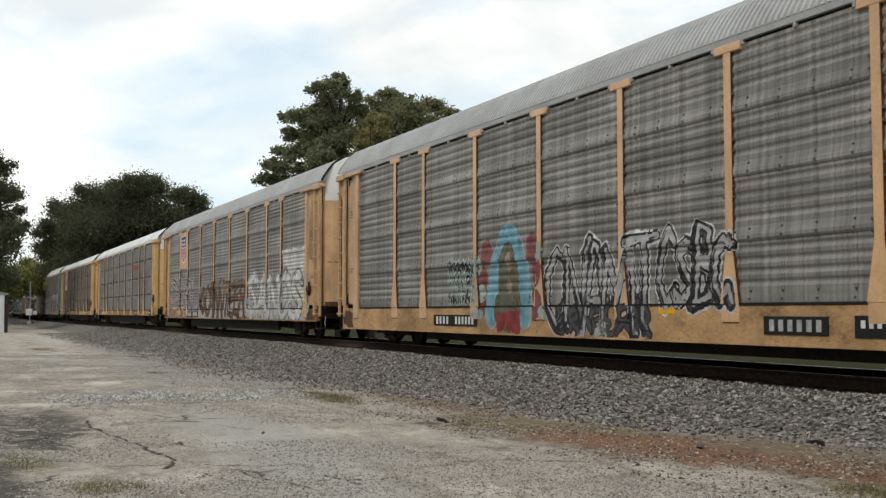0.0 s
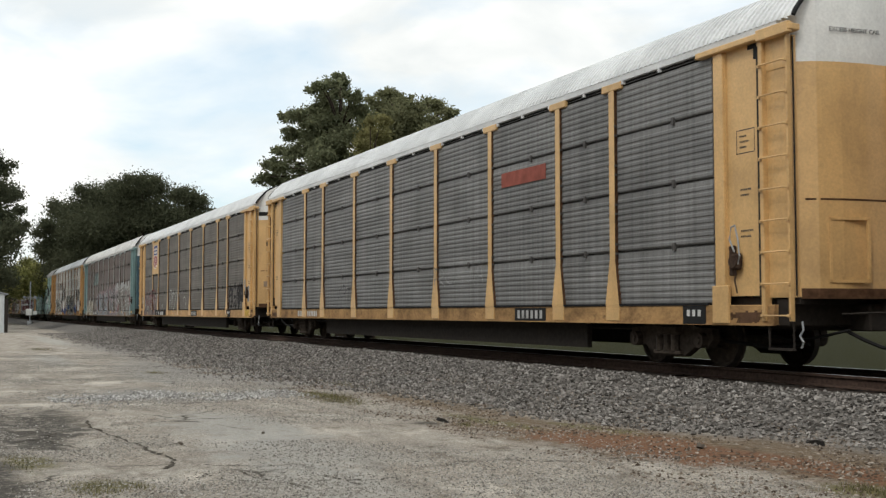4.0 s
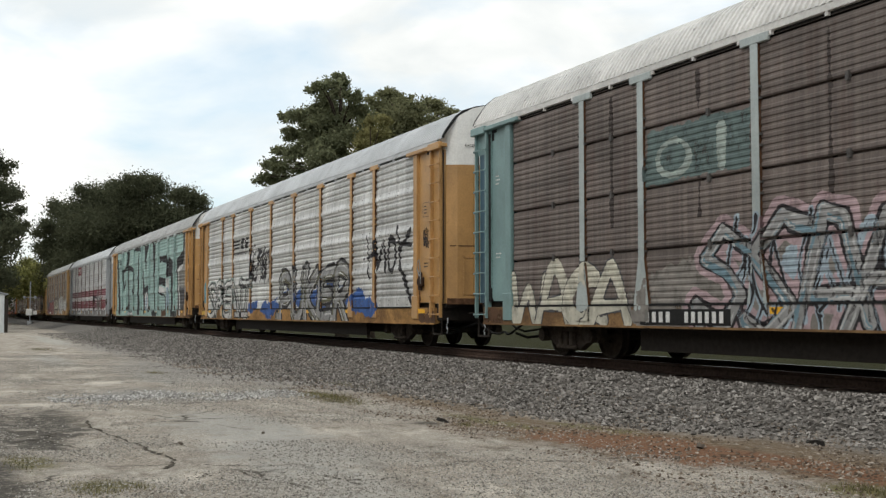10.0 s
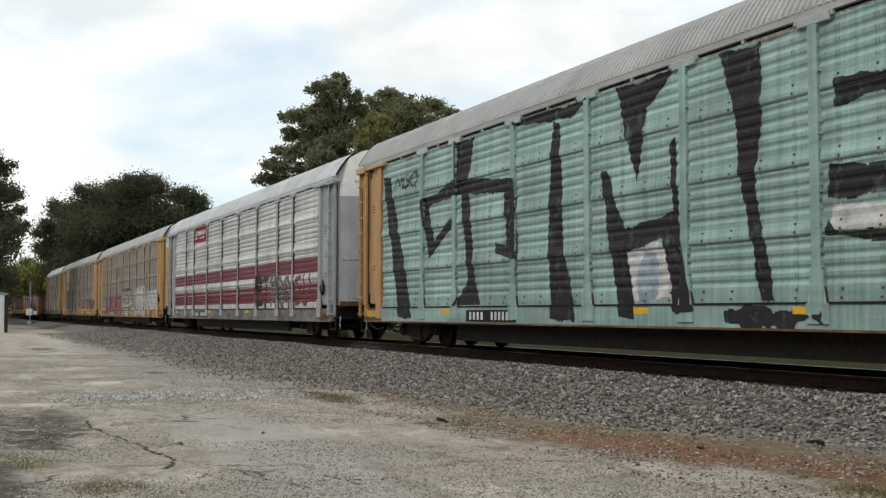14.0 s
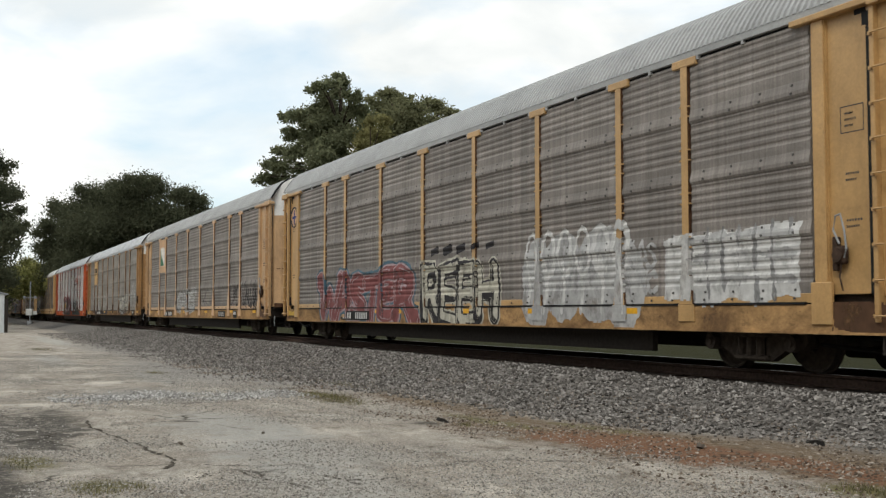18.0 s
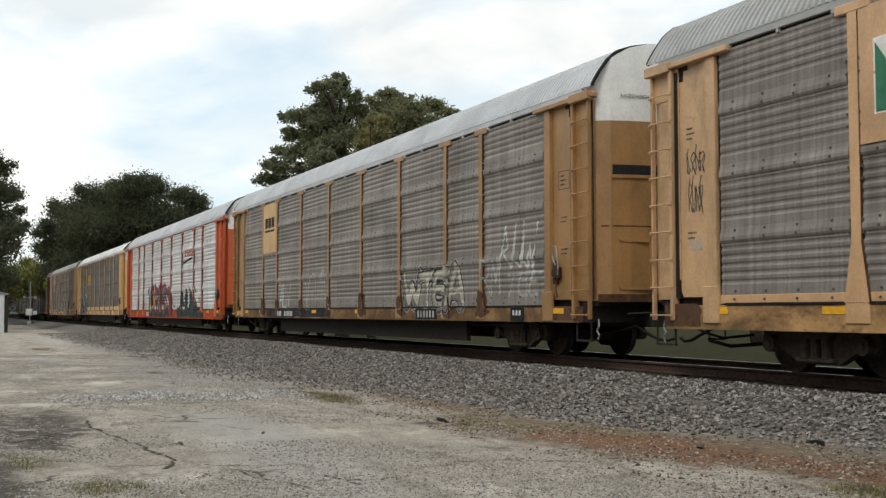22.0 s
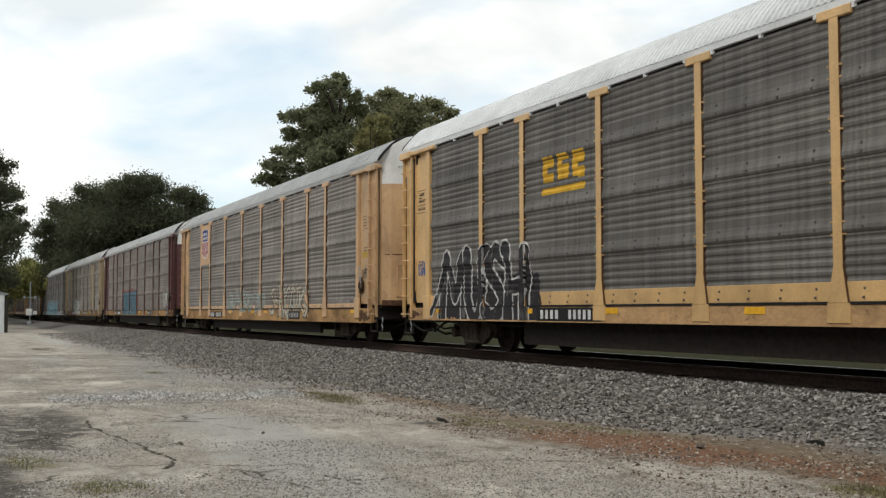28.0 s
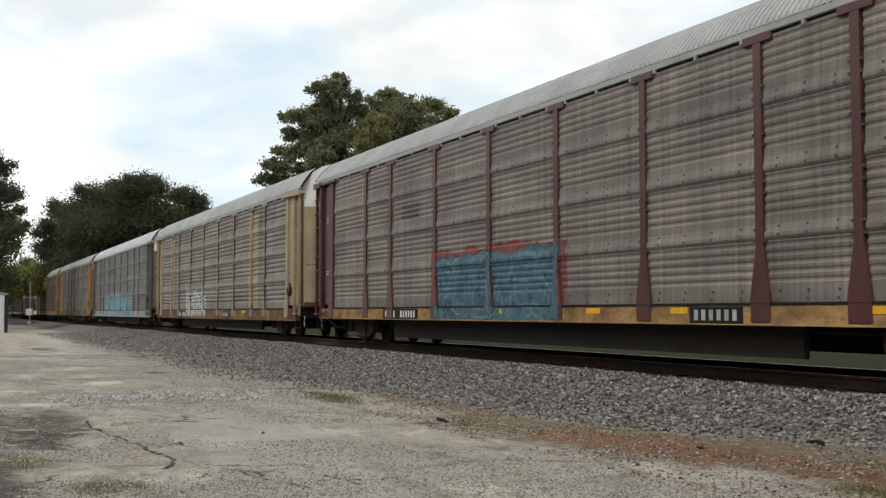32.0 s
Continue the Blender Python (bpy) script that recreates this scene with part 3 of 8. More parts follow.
def roof_arc(arch):
    """Half the roof's section, raised towards the middle by arch."""
    return [(y, z + arch * min(1.0, (1.5 - y) / 0.33)) for y, z in ROOF_ARC]


def roof_z(y, arch=0.0):
    y, half = abs(y), roof_arc(arch)
    for (y0, z0), (y1, z1) in zip(half, half[1:]):
        if y1 <= y <= y0:
            return z0 + (z1 - z0) * (y0 - y) / (y0 - y1)
    return half[0][1]


SHEETS = ((Z_PANEL, 1.77), (1.77, 2.72), (2.72, 3.67), (3.67, Z_TOP))
GROOVES = {"rib": (0.10, 0.265, 0.43, 0.595), "silver": (0.10, 0.265, 0.43, 0.595), "close": (0.075, 0.20, 0.325, 0.45, 0.575)}


def corrugation(kind):
    """The side sheets' section from bottom to top, as (z, y)."""
    pts = []
    if kind == "fine":
        # sheets a metre tall, with open joints between them
        pitch, low = 0.1, FACE + 0.012
        for base, e in ((Z_PANEL, 1.80), (1.80, 2.80), (2.80, 3.80), (3.80, Z_TOP)):
            for r in range(int((e - base - 0.03) / pitch)):
                a = base + r * pitch
                pts += [(a, low), (a + pitch * 0.14, FACE), (a + pitch * 0.56, FACE), (a + pitch * 0.74, low)]
            pts += [(e - 0.046, low), (e - 0.044, low + 0.07), (e - 0.006, low + 0.07), (e - 0.004, low)]
        pts.append((Z_TOP, low))
        return pts
    # lapped sheets: four narrow grooves, then a swelling that ends in the lap over the sheet below
    deep = {"silver": 0.034, "rib": 0.018, "close": 0.014}[kind]
    for i, (base, top) in enumerate(SHEETS):
        if i:
            pts += [(base, FACE - 0.012), (base + 0.035, FACE - 0.030), (base + 0.085, FACE - 0.030), (base + 0.15, FACE - 0.012), (base + 0.21, FACE)]
        else:
            pts.append((base, FACE))
        for g in reversed(GROOVES[kind]):
            z = top - g
            a, b = {"silver": (0.052, 0.044), "rib": (0.062, 0.050), "close": (0.046, 0.038)}[kind]
            pts += [(z - a, FACE - 0.004), (z - 0.014, FACE + deep), (z + 0.010, FACE + deep), (z + b, FACE)]
        pts.append((top - 0.001 if i < 3 else top, FACE + 0.003))
    return pts


SECTIONS = {k: corrugation(k) for k in ("rib", "close", "silver", "fine")}
MESHES = {}


def shared(key, build):
    if key not in MESHES:
        MESHES[key] = build()
    return MESHES[key]


def panel_mesh(kind, width):
    s = Shape()
    prof = [(y, z) for z, y in SECTIONS[kind]]
    back = FACE + 0.11
    s.extrude(prof, -width / 2, width / 2, 0, False)
    s.f.pop()
    s.m.pop()
    s.box(-width / 2, width / 2, back - 0.02, back, Z_PANEL, Z_TOP, 0)
    for x in (-width / 2, width / 2):
        s.face([(x, y, z) for y, z in prof] + [(x, back - 0.02, Z_TOP), (x, back - 0.02, Z_PANEL)])
    cols = max(2, round(width / 0.62))
    for c in range(cols):
        x = (c + 0.5) / cols * width - width / 2
        if kind == "fine":
            for z in (1.78, 2.78, 3.78) if c == cols // 2 else ():
                s.box(x - 0.03, x + 0.03, FACE - 0.03, FACE + 0.03, z - 0.06, z + 0.06, 1)
            continue
        q = 0.011 if kind == "silver" else 0.016
        for base, top in SHEETS:
            for dz, y in ((0.055, FACE - 0.030), (0.17, FACE - 0.006)):
                s.box(x - q, x + q, y - 0.014, y, base + dz - q, base + dz + q, 1)
            if kind != "rib":
                continue
            # double columns of small punched holes on the faces between the grooves
            gs = GROOVES[kind]
            faces = [(top - 0.01, top - 0.035)] + [(top - a - 0.05, top - b + 0.045) for a, b in zip(gs, gs[1:])] + [(top - 0.65, top - 0.71)]
            for hi, lo in faces:
                for sx in (-0.028, 0.028):
                    for j in range(3):
                        z = lo + (hi - lo) * (j + 0.5) / 3
                        s.face([(x + sx - 0.010, FACE - 0.0055, z - 0.006), (x + sx + 0.010, FACE - 0.0055, z - 0.006), (x + sx + 0.010, FACE - 0.0055, z + 0.006), (x + sx - 0.010, FACE - 0.0055, z + 0.006)], 1)
    return s.mesh("panel", 2)


def post_mesh(flare):
    s = Shape()
    y0 = FACE - PROUD
    w, top, a, b = 0.08, Z_TOP + 0.02, 1.35 if flare == 0 else 1.65, Z_LEDGE + 0.03
    foot_w = 0.17 if flare == 0 else 0.21
    ring = [(-w, a, y0), (w, a, y0), (foot_w, b, y0 - 0.012), (-foot_w, b, y0 - 0.012)]
    # upright channel, flared foot, pad on the sill, T-shaped head
    s.box(-w, w, y0, y0 + 0.007, a, top, 0)
    # dark sides put both rust and gap shade into the post's colour
    s.box(-w + 0.002, w - 0.002, y0 + 0.007, FACE + 0.03, a, top, 2)
    front = [Vector((x, y, z)) for x, z, y in ring]
    rear = [Vector((p.x, FACE + 0.03, p.z)) for p in front]
    s.face(front)
    for i in range(4):
        s.face([front[i], front[(i + 1) % 4], rear[(i + 1) % 4], rear[i]], 2)
    s.box(-0.20, 0.20, FACE - 0.052, FACE - 0.02, 0.60, Z_LEDGE + 0.03, 0, 0.008)
    s.box(-0.30, 0.30, y0 - 0.006, FACE + 0.02, Z_TOP - 0.075, Z_TOP + 0.055, 0, 0.012)
    for k in range(4):
        z = 1.75 + k * 0.68
        for sx in (-1, 1):
            for dz in (0, 0.16):
                q = 0.017 if flare else 0.011
                s.box(sx * 0.105 - q, sx * 0.105 + q, FACE - 0.046, FACE, z + dz - q, z + dz + q, 1)
    return s.mesh("post", 3)


def roof_mesh(arch):
    s = Shape()
    pitch = 0.13
    xs, lift = [], []
    x = -HALF - 0.02
    while x < HALF:
        for dx, h in ((0, 0.046), (0.060, 0.046), (0.078, 0.0), (0.112, 0.0)):
            xs.append(min(x + dx, HALF + 0.02))
            lift.append(h)
        x += pitch
    half = roof_arc(arch)
    arc = half + [(-y, z) for y, z in reversed(half[:-1])]
    k = len(arc)
    for x, h in zip(xs, lift):
        for i, (y, z) in enumerate(arc):
            n = Vector((y * 0.9, 0, max(0.25, (z - 4.6)))).normalized()
            s.v.append((x, y + n.x * h, z + n.z * h))
    for a in range(len(xs) - 1):
        for i in range(k - 1):
            s.f.append((a * k + i, a * k + i + 1, (a + 1) * k + i + 1, (a + 1) * k + i))
            s.m.append(0)
    return s.mesh("roof")


def edge_mesh():
    """The top rail that the roof sits on, with its hanging clips."""
    s = Shape().box(-HALF + 0.3, HALF - 0.3, FACE - 0.03, FACE + 0.06, Z_TOP + 0.045, Z_TOP + 0.17, 0, 0.01)
    s.box(-HALF + 0.4, HALF - 0.4, FACE + 0.035, FACE + 0.08, Z_TOP - 0.01, Z_TOP + 0.05, 1)
    for b in BAYS:
        for q in (0.12, 0.5, 0.88):
            x = b[0] + (b[1] - b[0]) * q
            s.box(x - 0.025, x + 0.025, FACE - 0.034, FACE + 0.02, Z_TOP - 0.012, Z_TOP + 0.05, 0)
    return s.mesh("roof_rail", 2)


def sill_mesh(low):
    s = Shape()
    prof = [(FACE - 0.03, low), (FACE - 0.03, Z_LEDGE), (FACE - 0.01, Z_LEDGE + 0.012), (FACE + 0.03, Z_LEDGE + 0.012),
            (FACE + 0.13, Z_LEDGE + 0.012), (FACE + 0.13, low + 0.03), (FACE + 0.05, low)]
    s.extrude(prof, -HALF + 0.45, HALF - 0.45)
    s.box(-HALF + 0.45, HALF - 0.45, FACE - 0.042, FACE, low - 0.012, low + 0.022, 0)
    return s.mesh("side_sill")


def header_mesh():
    s = Shape().box(-1.05, 1.02, FACE - 0.10, FACE + 0.10, 4.61, 4.70, 0, 0.012)
    s.box(0.35, 1.0, FACE - 0.12, FACE - 0.02, 4.57, 4.73, 0, 0.01)
    s.box(0.36, 0.90, FACE + 0.010, FACE + 0.017, 4.14, 4.62, 0)
    s.box(0.14, 0.26, FACE + 0.024, FACE + 0.05, 4.38, 4.61, 1)
    s.box(0.02, 0.30, FACE + 0.022, FACE + 0.05, 4.54, 4.61, 1)
    return s.mesh("header", 2)


def jamb_mesh():
    s = Shape().box(-0.11, 0.11, FACE - PROUD, FACE + 0.05, Z_LEDGE, 4.615, 0, 0.012)
    s.box(-0.17, 0.20, FACE - 0.062, FACE + 0.0, 0.58, Z_LEDGE + 0.30, 0, 0.012)
    return s.mesh("door_jamb")


def end_panel_mesh():
    y = FACE + 0.03
    ring = [(-0.40, 0.98), (0.30, 0.98), (0.36, 1.06), (0.42, 1.22), (0.44, 4.61), (-0.40, 4.61)]
    n = len(ring)
    s = Shape()
    s.v = [(x, y, z) for x, z in ring] + [(x, y + 0.05, z) for x, z in ring]
    s.f = [tuple(range(n)), tuple(range(2 * n - 1, n - 1, -1))] + [(i, (i + 1) % n, n + (i + 1) % n, n + i) for i in range(n)]
    s.m = [0] * len(s.f)
    s.box(0.36, 0.44, y - 0.035, y, 1.25, 4.605, 0, 0.006)
    s.box(-0.40, -0.34, y - 0.03, y, 1.0, 4.605, 0)
    return s.mesh("end_panel")


def ladder_mesh():
    s = Shape()
    y = FACE - 0.06
    s.box(-0.30, -0.225, y - 0.01, FACE + 0.06, 0.62, 4.60, 0, 0.008)
    s.box(0.235, 0.275, y, FACE + 0.02, 0.62, 4.60, 0, 0.008)
    for k in range(9):
        z = 0.70 + k * 0.44
        s.tube([(-0.27, y - 0.02, z), (-0.22, y - 0.05, z), (0.21, y - 0.05, z), (0.26, y - 0.02, z)], 0.013, 6)
        s.box(-0.30, -0.235, y - 0.03, y, z - 0.022, z + 0.022, 0)
        s.box(0.225, 0.285, y - 0.03, y, z - 0.022, z + 0.022, 0)
    return s.mesh("ladder")


PLAN = [(FACE + 0.02, -0.62), (FACE + 0.02, -0.16), (-1.36, -0.03), (-1.15, 0.10), (-0.80, 0.20), (-0.40, 0.25), (0.0, 0.265)]
PLAN = PLAN + [(-y, x) for y, x in reversed(PLAN[:-1])]


def door_mesh(ribbed):
    """The bowed end door up to the height mark, as a thick shell."""
    s = Shape()
    n = len(PLAN)
    zs = (0.95, 2.0, 2.02, 3.1, 3.12, 4.2)
    for k, z in enumerate(zs):
        for y, x in PLAN:
            s.v.append((x, y, z))
    for k in range(len(zs) - 1):
        for i in range(n - 1):
            s.f.append((k * n + i, k * n + i + 1, (k + 1) * n + i + 1, (k + 1) * n + i))
            s.m.append(0)
    if ribbed:
        for y in (-1.25, -0.98, -0.70, -0.42, -0.14, 0.14, 0.42, 0.70, 0.98, 1.25):
            x = np.interp(abs(y), [0, 0.4, 0.8, 1.15, 1.36], [0.265, 0.25, 0.20, 0.10, -0.03])
            s.box(x - 0.02, x + 0.07, y - 0.09, y + 0.09, 0.95, 4.2, 0, 0.02)
    return s.mesh("end_door")


def bow(y):
    """How far the end door bulges at that place across."""
    return float(np.interp(abs(y), [0, 0.4, 0.8, 1.15, 1.36, 1.48], [0.265, 0.25, 0.20, 0.10, -0.03, -0.16]))


def door_strip_mesh(y0, y1, z0, z1, thick):
    """A band that lies on the bowed end door."""
    s = Shape()
    n = max(2, int((y1 - y0) / 0.1))
    ys = [y0 + (y1 - y0) * i / n for i in range(n + 1)]
    for z in (z0, z1):
        for off in (-0.02, thick):
            s.v += [(bow(y) + off, y, z) for y in ys]
    m = n + 1
    for i in range(n):
        s.f += [(m + i, m + i + 1, 3 * m + i + 1, 3 * m + i), (2 * m + i, 3 * m + i, 3 * m + i + 1, 2 * m + i + 1), (i, i + 1, m + i + 1, m + i)]
    s.f += [(0, m, 3 * m, 2 * m), (m - 1, 3 * m - 1, 4 * m - 1, 2 * m - 1)]
    s.m = [0] * len(s.f)
    return s.mesh("door_band")


def hatch_mesh():
    """Raised rim of the small access hatch."""
    s = Shape()
    for a, b, c, d in ((-0.3, -0.26, 1.15, 2.05), (0.26, 0.3, 1.15, 2.05), (-0.3, 0.3, 2.01, 2.05), (-0.3, 0.3, 1.15, 1.19)):
        s.box(-0.01, 0.028, a, b, c, d, 0)
    return s.mesh("hatch_rim")


def seal_mesh(w, y):
    """Black rubber strip in the joint beside the end panel."""
    return Shape().box(-w, w, y, FACE + 0.05, 0.97, 4.54, 0).mesh("joint_seal")


def gutter_mesh(arch):
    """Dark joint across the roof near its end."""
    half = roof_arc(arch)
    arc = [(0.0, y, z + 0.03) for y, z in half] + [(0.0, -y, z + 0.03) for y, z in reversed(half[:-1])]
    return Shape().tube(arc, 0.022, 4).mesh("roof_joint")


def cap_mesh(arch):
    s = Shape()
    pts = [(y, x) for y, x in PLAN]
    n = len(pts)
    for k in range(2):
        for y, x in pts:
            z = 4.2 if k == 0 else roof_z(min(1.49, abs(y)), arch) + 0.02
            s.v.append((x, y, z))
    for i in range(n - 1):
        s.f.append((i, i + 1, n + i + 1, n + i))
        s.m.append(0)
    # lid from the bowed top back under the roof
    base = len(s.v)
    for y, x in pts:
        s.v.append((-0.7, y, roof_z(min(1.49, abs(y)), arch) - 0.03))
    for i in range(n - 1):
        s.f.append((n + i, n + i + 1, base + i + 1, base + i))
        s.m.append(0)
    return s.mesh("end_cap")


def rim_mesh(arch):
    """The dark rubber edge round the roof's end."""
    half = roof_arc(arch)
    arc = [(0.0, y * 1.012, z + 0.015) for y, z in half] + [(0.0, -y * 1.012, z + 0.015) for y, z in reversed(half[:-1])]
    return Shape().tube(arc, 0.035, 5).mesh("roof_rim")


def deck_mesh():
    s = Shape().box(-HALF + 0.1, HALF - 0.1, -1.38, 1.38, 0.86, 0.96, 0)
    s.box(-HALF - 0.1, HALF + 0.1, -0.32, 0.32, 0.48, 0.86, 0, 0.02)
    for x in (-6.6, -4.0, -1.3, 1.3, 4.0, 6.6):
        s.box(x - 0.09, x + 0.09, -1.36, 1.36, 0.58, 0.86, 0)
    for sx in (-1, 1):
        s.box(sx * 13.05 - 0.12, sx * 13.05 + 0.12, -1.45, 1.45, 0.55, 0.94, 0, 0.02)
    for side in (-1, 1):
        prof = [(side * 1.12, 0.7), (side * 1.12, 0.10), (side * 1.22, 0.10), (side * 1.22, 0.7)]
        s.extrude(prof, -7.6, 7.6)
    return s.mesh("underframe")


def gear_mesh():
    """Air tank, brake cylinder and pipe under the middle of the wagon."""
    s = Shape()
    s.tube([(-1.7, -0.85, 0.50), (-1.6, -0.85, 0.50), (-0.2, -0.85, 0.50), (-0.1, -0.85, 0.50)], [0.13, 0.2, 0.2, 0.13], 12)
    s.tube([(2.0, -0.75, 0.52), (2.7, -0.75, 0.52)], 0.16, 12)
    s.tube([(2.7, -0.75, 0.52), (3.6, -0.6, 0.52)], 0.03, 6)
    s.tube([(-9, -1.1, 0.47), (9, -1.1, 0.47)], 0.028, 5)
    return s.mesh("brake_gear")


def frame_mesh():
    """Cast side frame of a truck with springs, bolster end and bearing caps."""
    s = Shape()
    y0, y1 = -1.16, -1.02
    outline = [(-1.12, 0.44), (-1.08, 0.60), (-0.72, 0.62), (-0.42, 0.70), (0.42, 0.70), (0.72, 0.62), (1.08, 0.60), (1.12, 0.44),
               (0.98, 0.30), (0.72, 0.34), (0.36, 0.15), (-0.36, 0.15), (-0.72, 0.34), (-0.98, 0.30)]
    n = len(s.v)
    k = len(outline)
    s.v += [(x, y0, z) for x, z in outline] + [(x, y1, z) for x, z in outline]
    s.f.append(tuple(n + i for i in range(k)))
    s.f.append(tuple(n + k + i for i in range(k - 1, -1, -1)))
    s.m += [0, 0]
    for i in range(k):
        j = (i + 1) % k
        s.f.append((n + i, n + j, n + k + j, n + k + i))
        s.m.append(0)
    for x in (-0.2, 0.0, 0.2):
        s.tube([(x, -1.2, 0.24), (x, -1.2, 0.50)], 0.075, 8)
    s.box(-0.33, 0.33, -1.27, -1.0, 0.50, 0.64, 0, 0.02)
    s.box(-0.36, 0.36, -1.25, -1.02, 0.17, 0.24, 0, 0.02)
    for x in (-0.875, 0.875):
        s.disc((x, -1.27, 0.42), 0.12, 0.14, 12)
        s.disc((x, -1.29, 0.42), 0.055, 0.03, 8)
    return s.mesh("side_frame")


def wheelset_mesh():
    s = Shape()
    s.tube([(0, -1.1, 0), (0, 1.1, 0)], 0.075, 10)
    for side in (-1, 1):
        y = side * 0.753
        ring = [(0.419, y - 0.065), (0.42, y + 0.04), (0.447, y + 0.05), (0.447, y + 0.07), (0.40, y + 0.072), (0.36, y + 0.03), (0.14, y + 0.02),
                (0.12, y + 0.06), (0.12, y - 0.09), (0.15, y - 0.03), (0.36, y - 0.02), (0.39, y - 0.065)]
        if side > 0:
            ring = [(r, 2 * y - q) for r, q in ring]
        n, k = 24, len(ring)
        base = len(s.v)
        for a in range(n):
            for r, q in ring:
                s.v.append((r * math.cos(6.2832 * a / n), q, r * math.sin(6.2832 * a / n)))
        for a in range(n):
            for i in range(k):
                j = (i + 1) % k
                s.f.append((base + a * k + i, base + a * k + j, base + (a + 1) % n * k + j, base + (a + 1) % n * k + i))
                s.m.append(1 if i == 0 else 0)
        for a in range(4):
            c, t = math.cos(1.57 * a), math.sin(1.57 * a)
            s.box(c * 0.25 - 0.035, c * 0.25 + 0.035, y + side * -0.02 - 0.03, y + side * -0.02 + 0.03, t * 0.25 - 0.035, t * 0.25 + 0.035, 0)
    return s.mesh("wheelset", 2)


def bolster_mesh():
    return Shape().box(-0.2, 0.2, -1.15, 1.15, 0.46, 0.58, 0, 0.02).box(-0.3, 0.3, -0.3, 0.3, 0.5, 0.72, 0).mesh("bolster")


def coupler_mesh():
    s = Shape().box(-0.2, 0.45, -0.09, 0.09, 0.74, 0.92, 0, 0.02)
    s.box(0.40, 0.66, -0.17, 0.15, 0.68, 0.98, 0, 0.04)
    s.box(0.60, 0.80, -0.15, -0.02, 0.70, 0.96, 0, 0.03)
    s.tube([(0.10, -0.95, 0.72), (0.35, -0.55, 0.74), (0.55, 0.3, 0.74)], 0.016, 5)
    return s.mesh("coupler")


def hose_mesh():
    pts = [(-0.55, -0.42, 0.56), (-0.2, -0.45, 0.47), (0.10, -0.45, 0.36), (0.38, -0.42, 0.27), (0.62, -0.38, 0.25), (0.78, -0.34, 0.30)]
    s = Shape().tube(pts, 0.028, 6)
    s.tube([(-1.6, -0.75, 0.40), (-0.9, -0.75, 0.34), (-0.35, -0.70, 0.42), (0.0, -0.62, 0.50)], 0.022, 5)
    s.tube([(-2.3, -0.9, 0.30), (-1.2, -0.85, 0.22), (-0.6, -0.8, 0.30)], 0.03, 5)
    return s.mesh("air_hose")


def step_mesh():
    s = Shape().tube([(-0.24, FACE + 0.02, 0.62), (-0.24, FACE + 0.02, 0.24), (0.24, FACE + 0.02, 0.24), (0.24, FACE + 0.02, 0.62)], 0.02, 6)
    s.box(-0.24, 0.24, FACE - 0.01, FACE + 0.06, 0.22, 0.25, 0)
    return s.mesh("step")


def lever_mesh():
    """Pale hanging hook of the uncoupling rod at the corner."""
    s = Shape().tube([(0.10, -1.33, 0.62), (0.13, -1.34, 0.50), (0.06, -1.34, 0.42), (0.13, -1.34, 0.34), (0.09, -1.34, 0.26)], 0.016, 5)
    return s.mesh("uncoupling_lever")


def brake_mesh():
    """Hand-brake housing with its lever and chain on the end panel."""
    s = Shape().box(-0.10, 0.08, FACE - 0.08, FACE + 0.03, 1.36, 1.60, 0, 0.03)
    s.tube([(0.02, FACE - 0.09, 1.62), (-0.06, FACE - 0.11, 1.80), (-0.02, FACE - 0.11, 1.98), (0.07, FACE - 0.11, 2.0)], 0.014, 6, 1)
    s.tube([(0.07, FACE - 0.11, 1.98), (0.14, FACE - 0.12, 1.78), (0.17, FACE - 0.12, 1.55), (0.11, FACE - 0.10, 1.44)], 0.013, 6, 1)
    s.disc((-0.02, FACE - 0.10, 1.48), 0.09, 0.04, 14)
    s.box(-0.16, -0.06, FACE - 0.05, FACE + 0.03, 1.28, 1.72, 0, 0.015)
    s.tube([(0.02, FACE - 0.06, 1.36), (0.0, FACE - 0.07, 1.2), (0.05, FACE - 0.07, 1.02)], 0.012, 5)
    return s.mesh("hand_brake", 2)


def rail_end_mesh():
    """Plate that closes the wagon body behind the ladder."""
    return Shape().box(-0.16, 0.30, FACE + 0.06, FACE + 0.12, 0.95, 4.57, 0).mesh("corner_plate")


def strip_mesh(w, tall):
    """The plain plate along the foot of one bay."""
    return Shape().box(-w / 2 + 0.05, w / 2 - 0.05, FACE - 0.012, FACE + 0.02, Z_LEDGE + 0.03, tall, 0, 0.006).mesh("bay_strip")


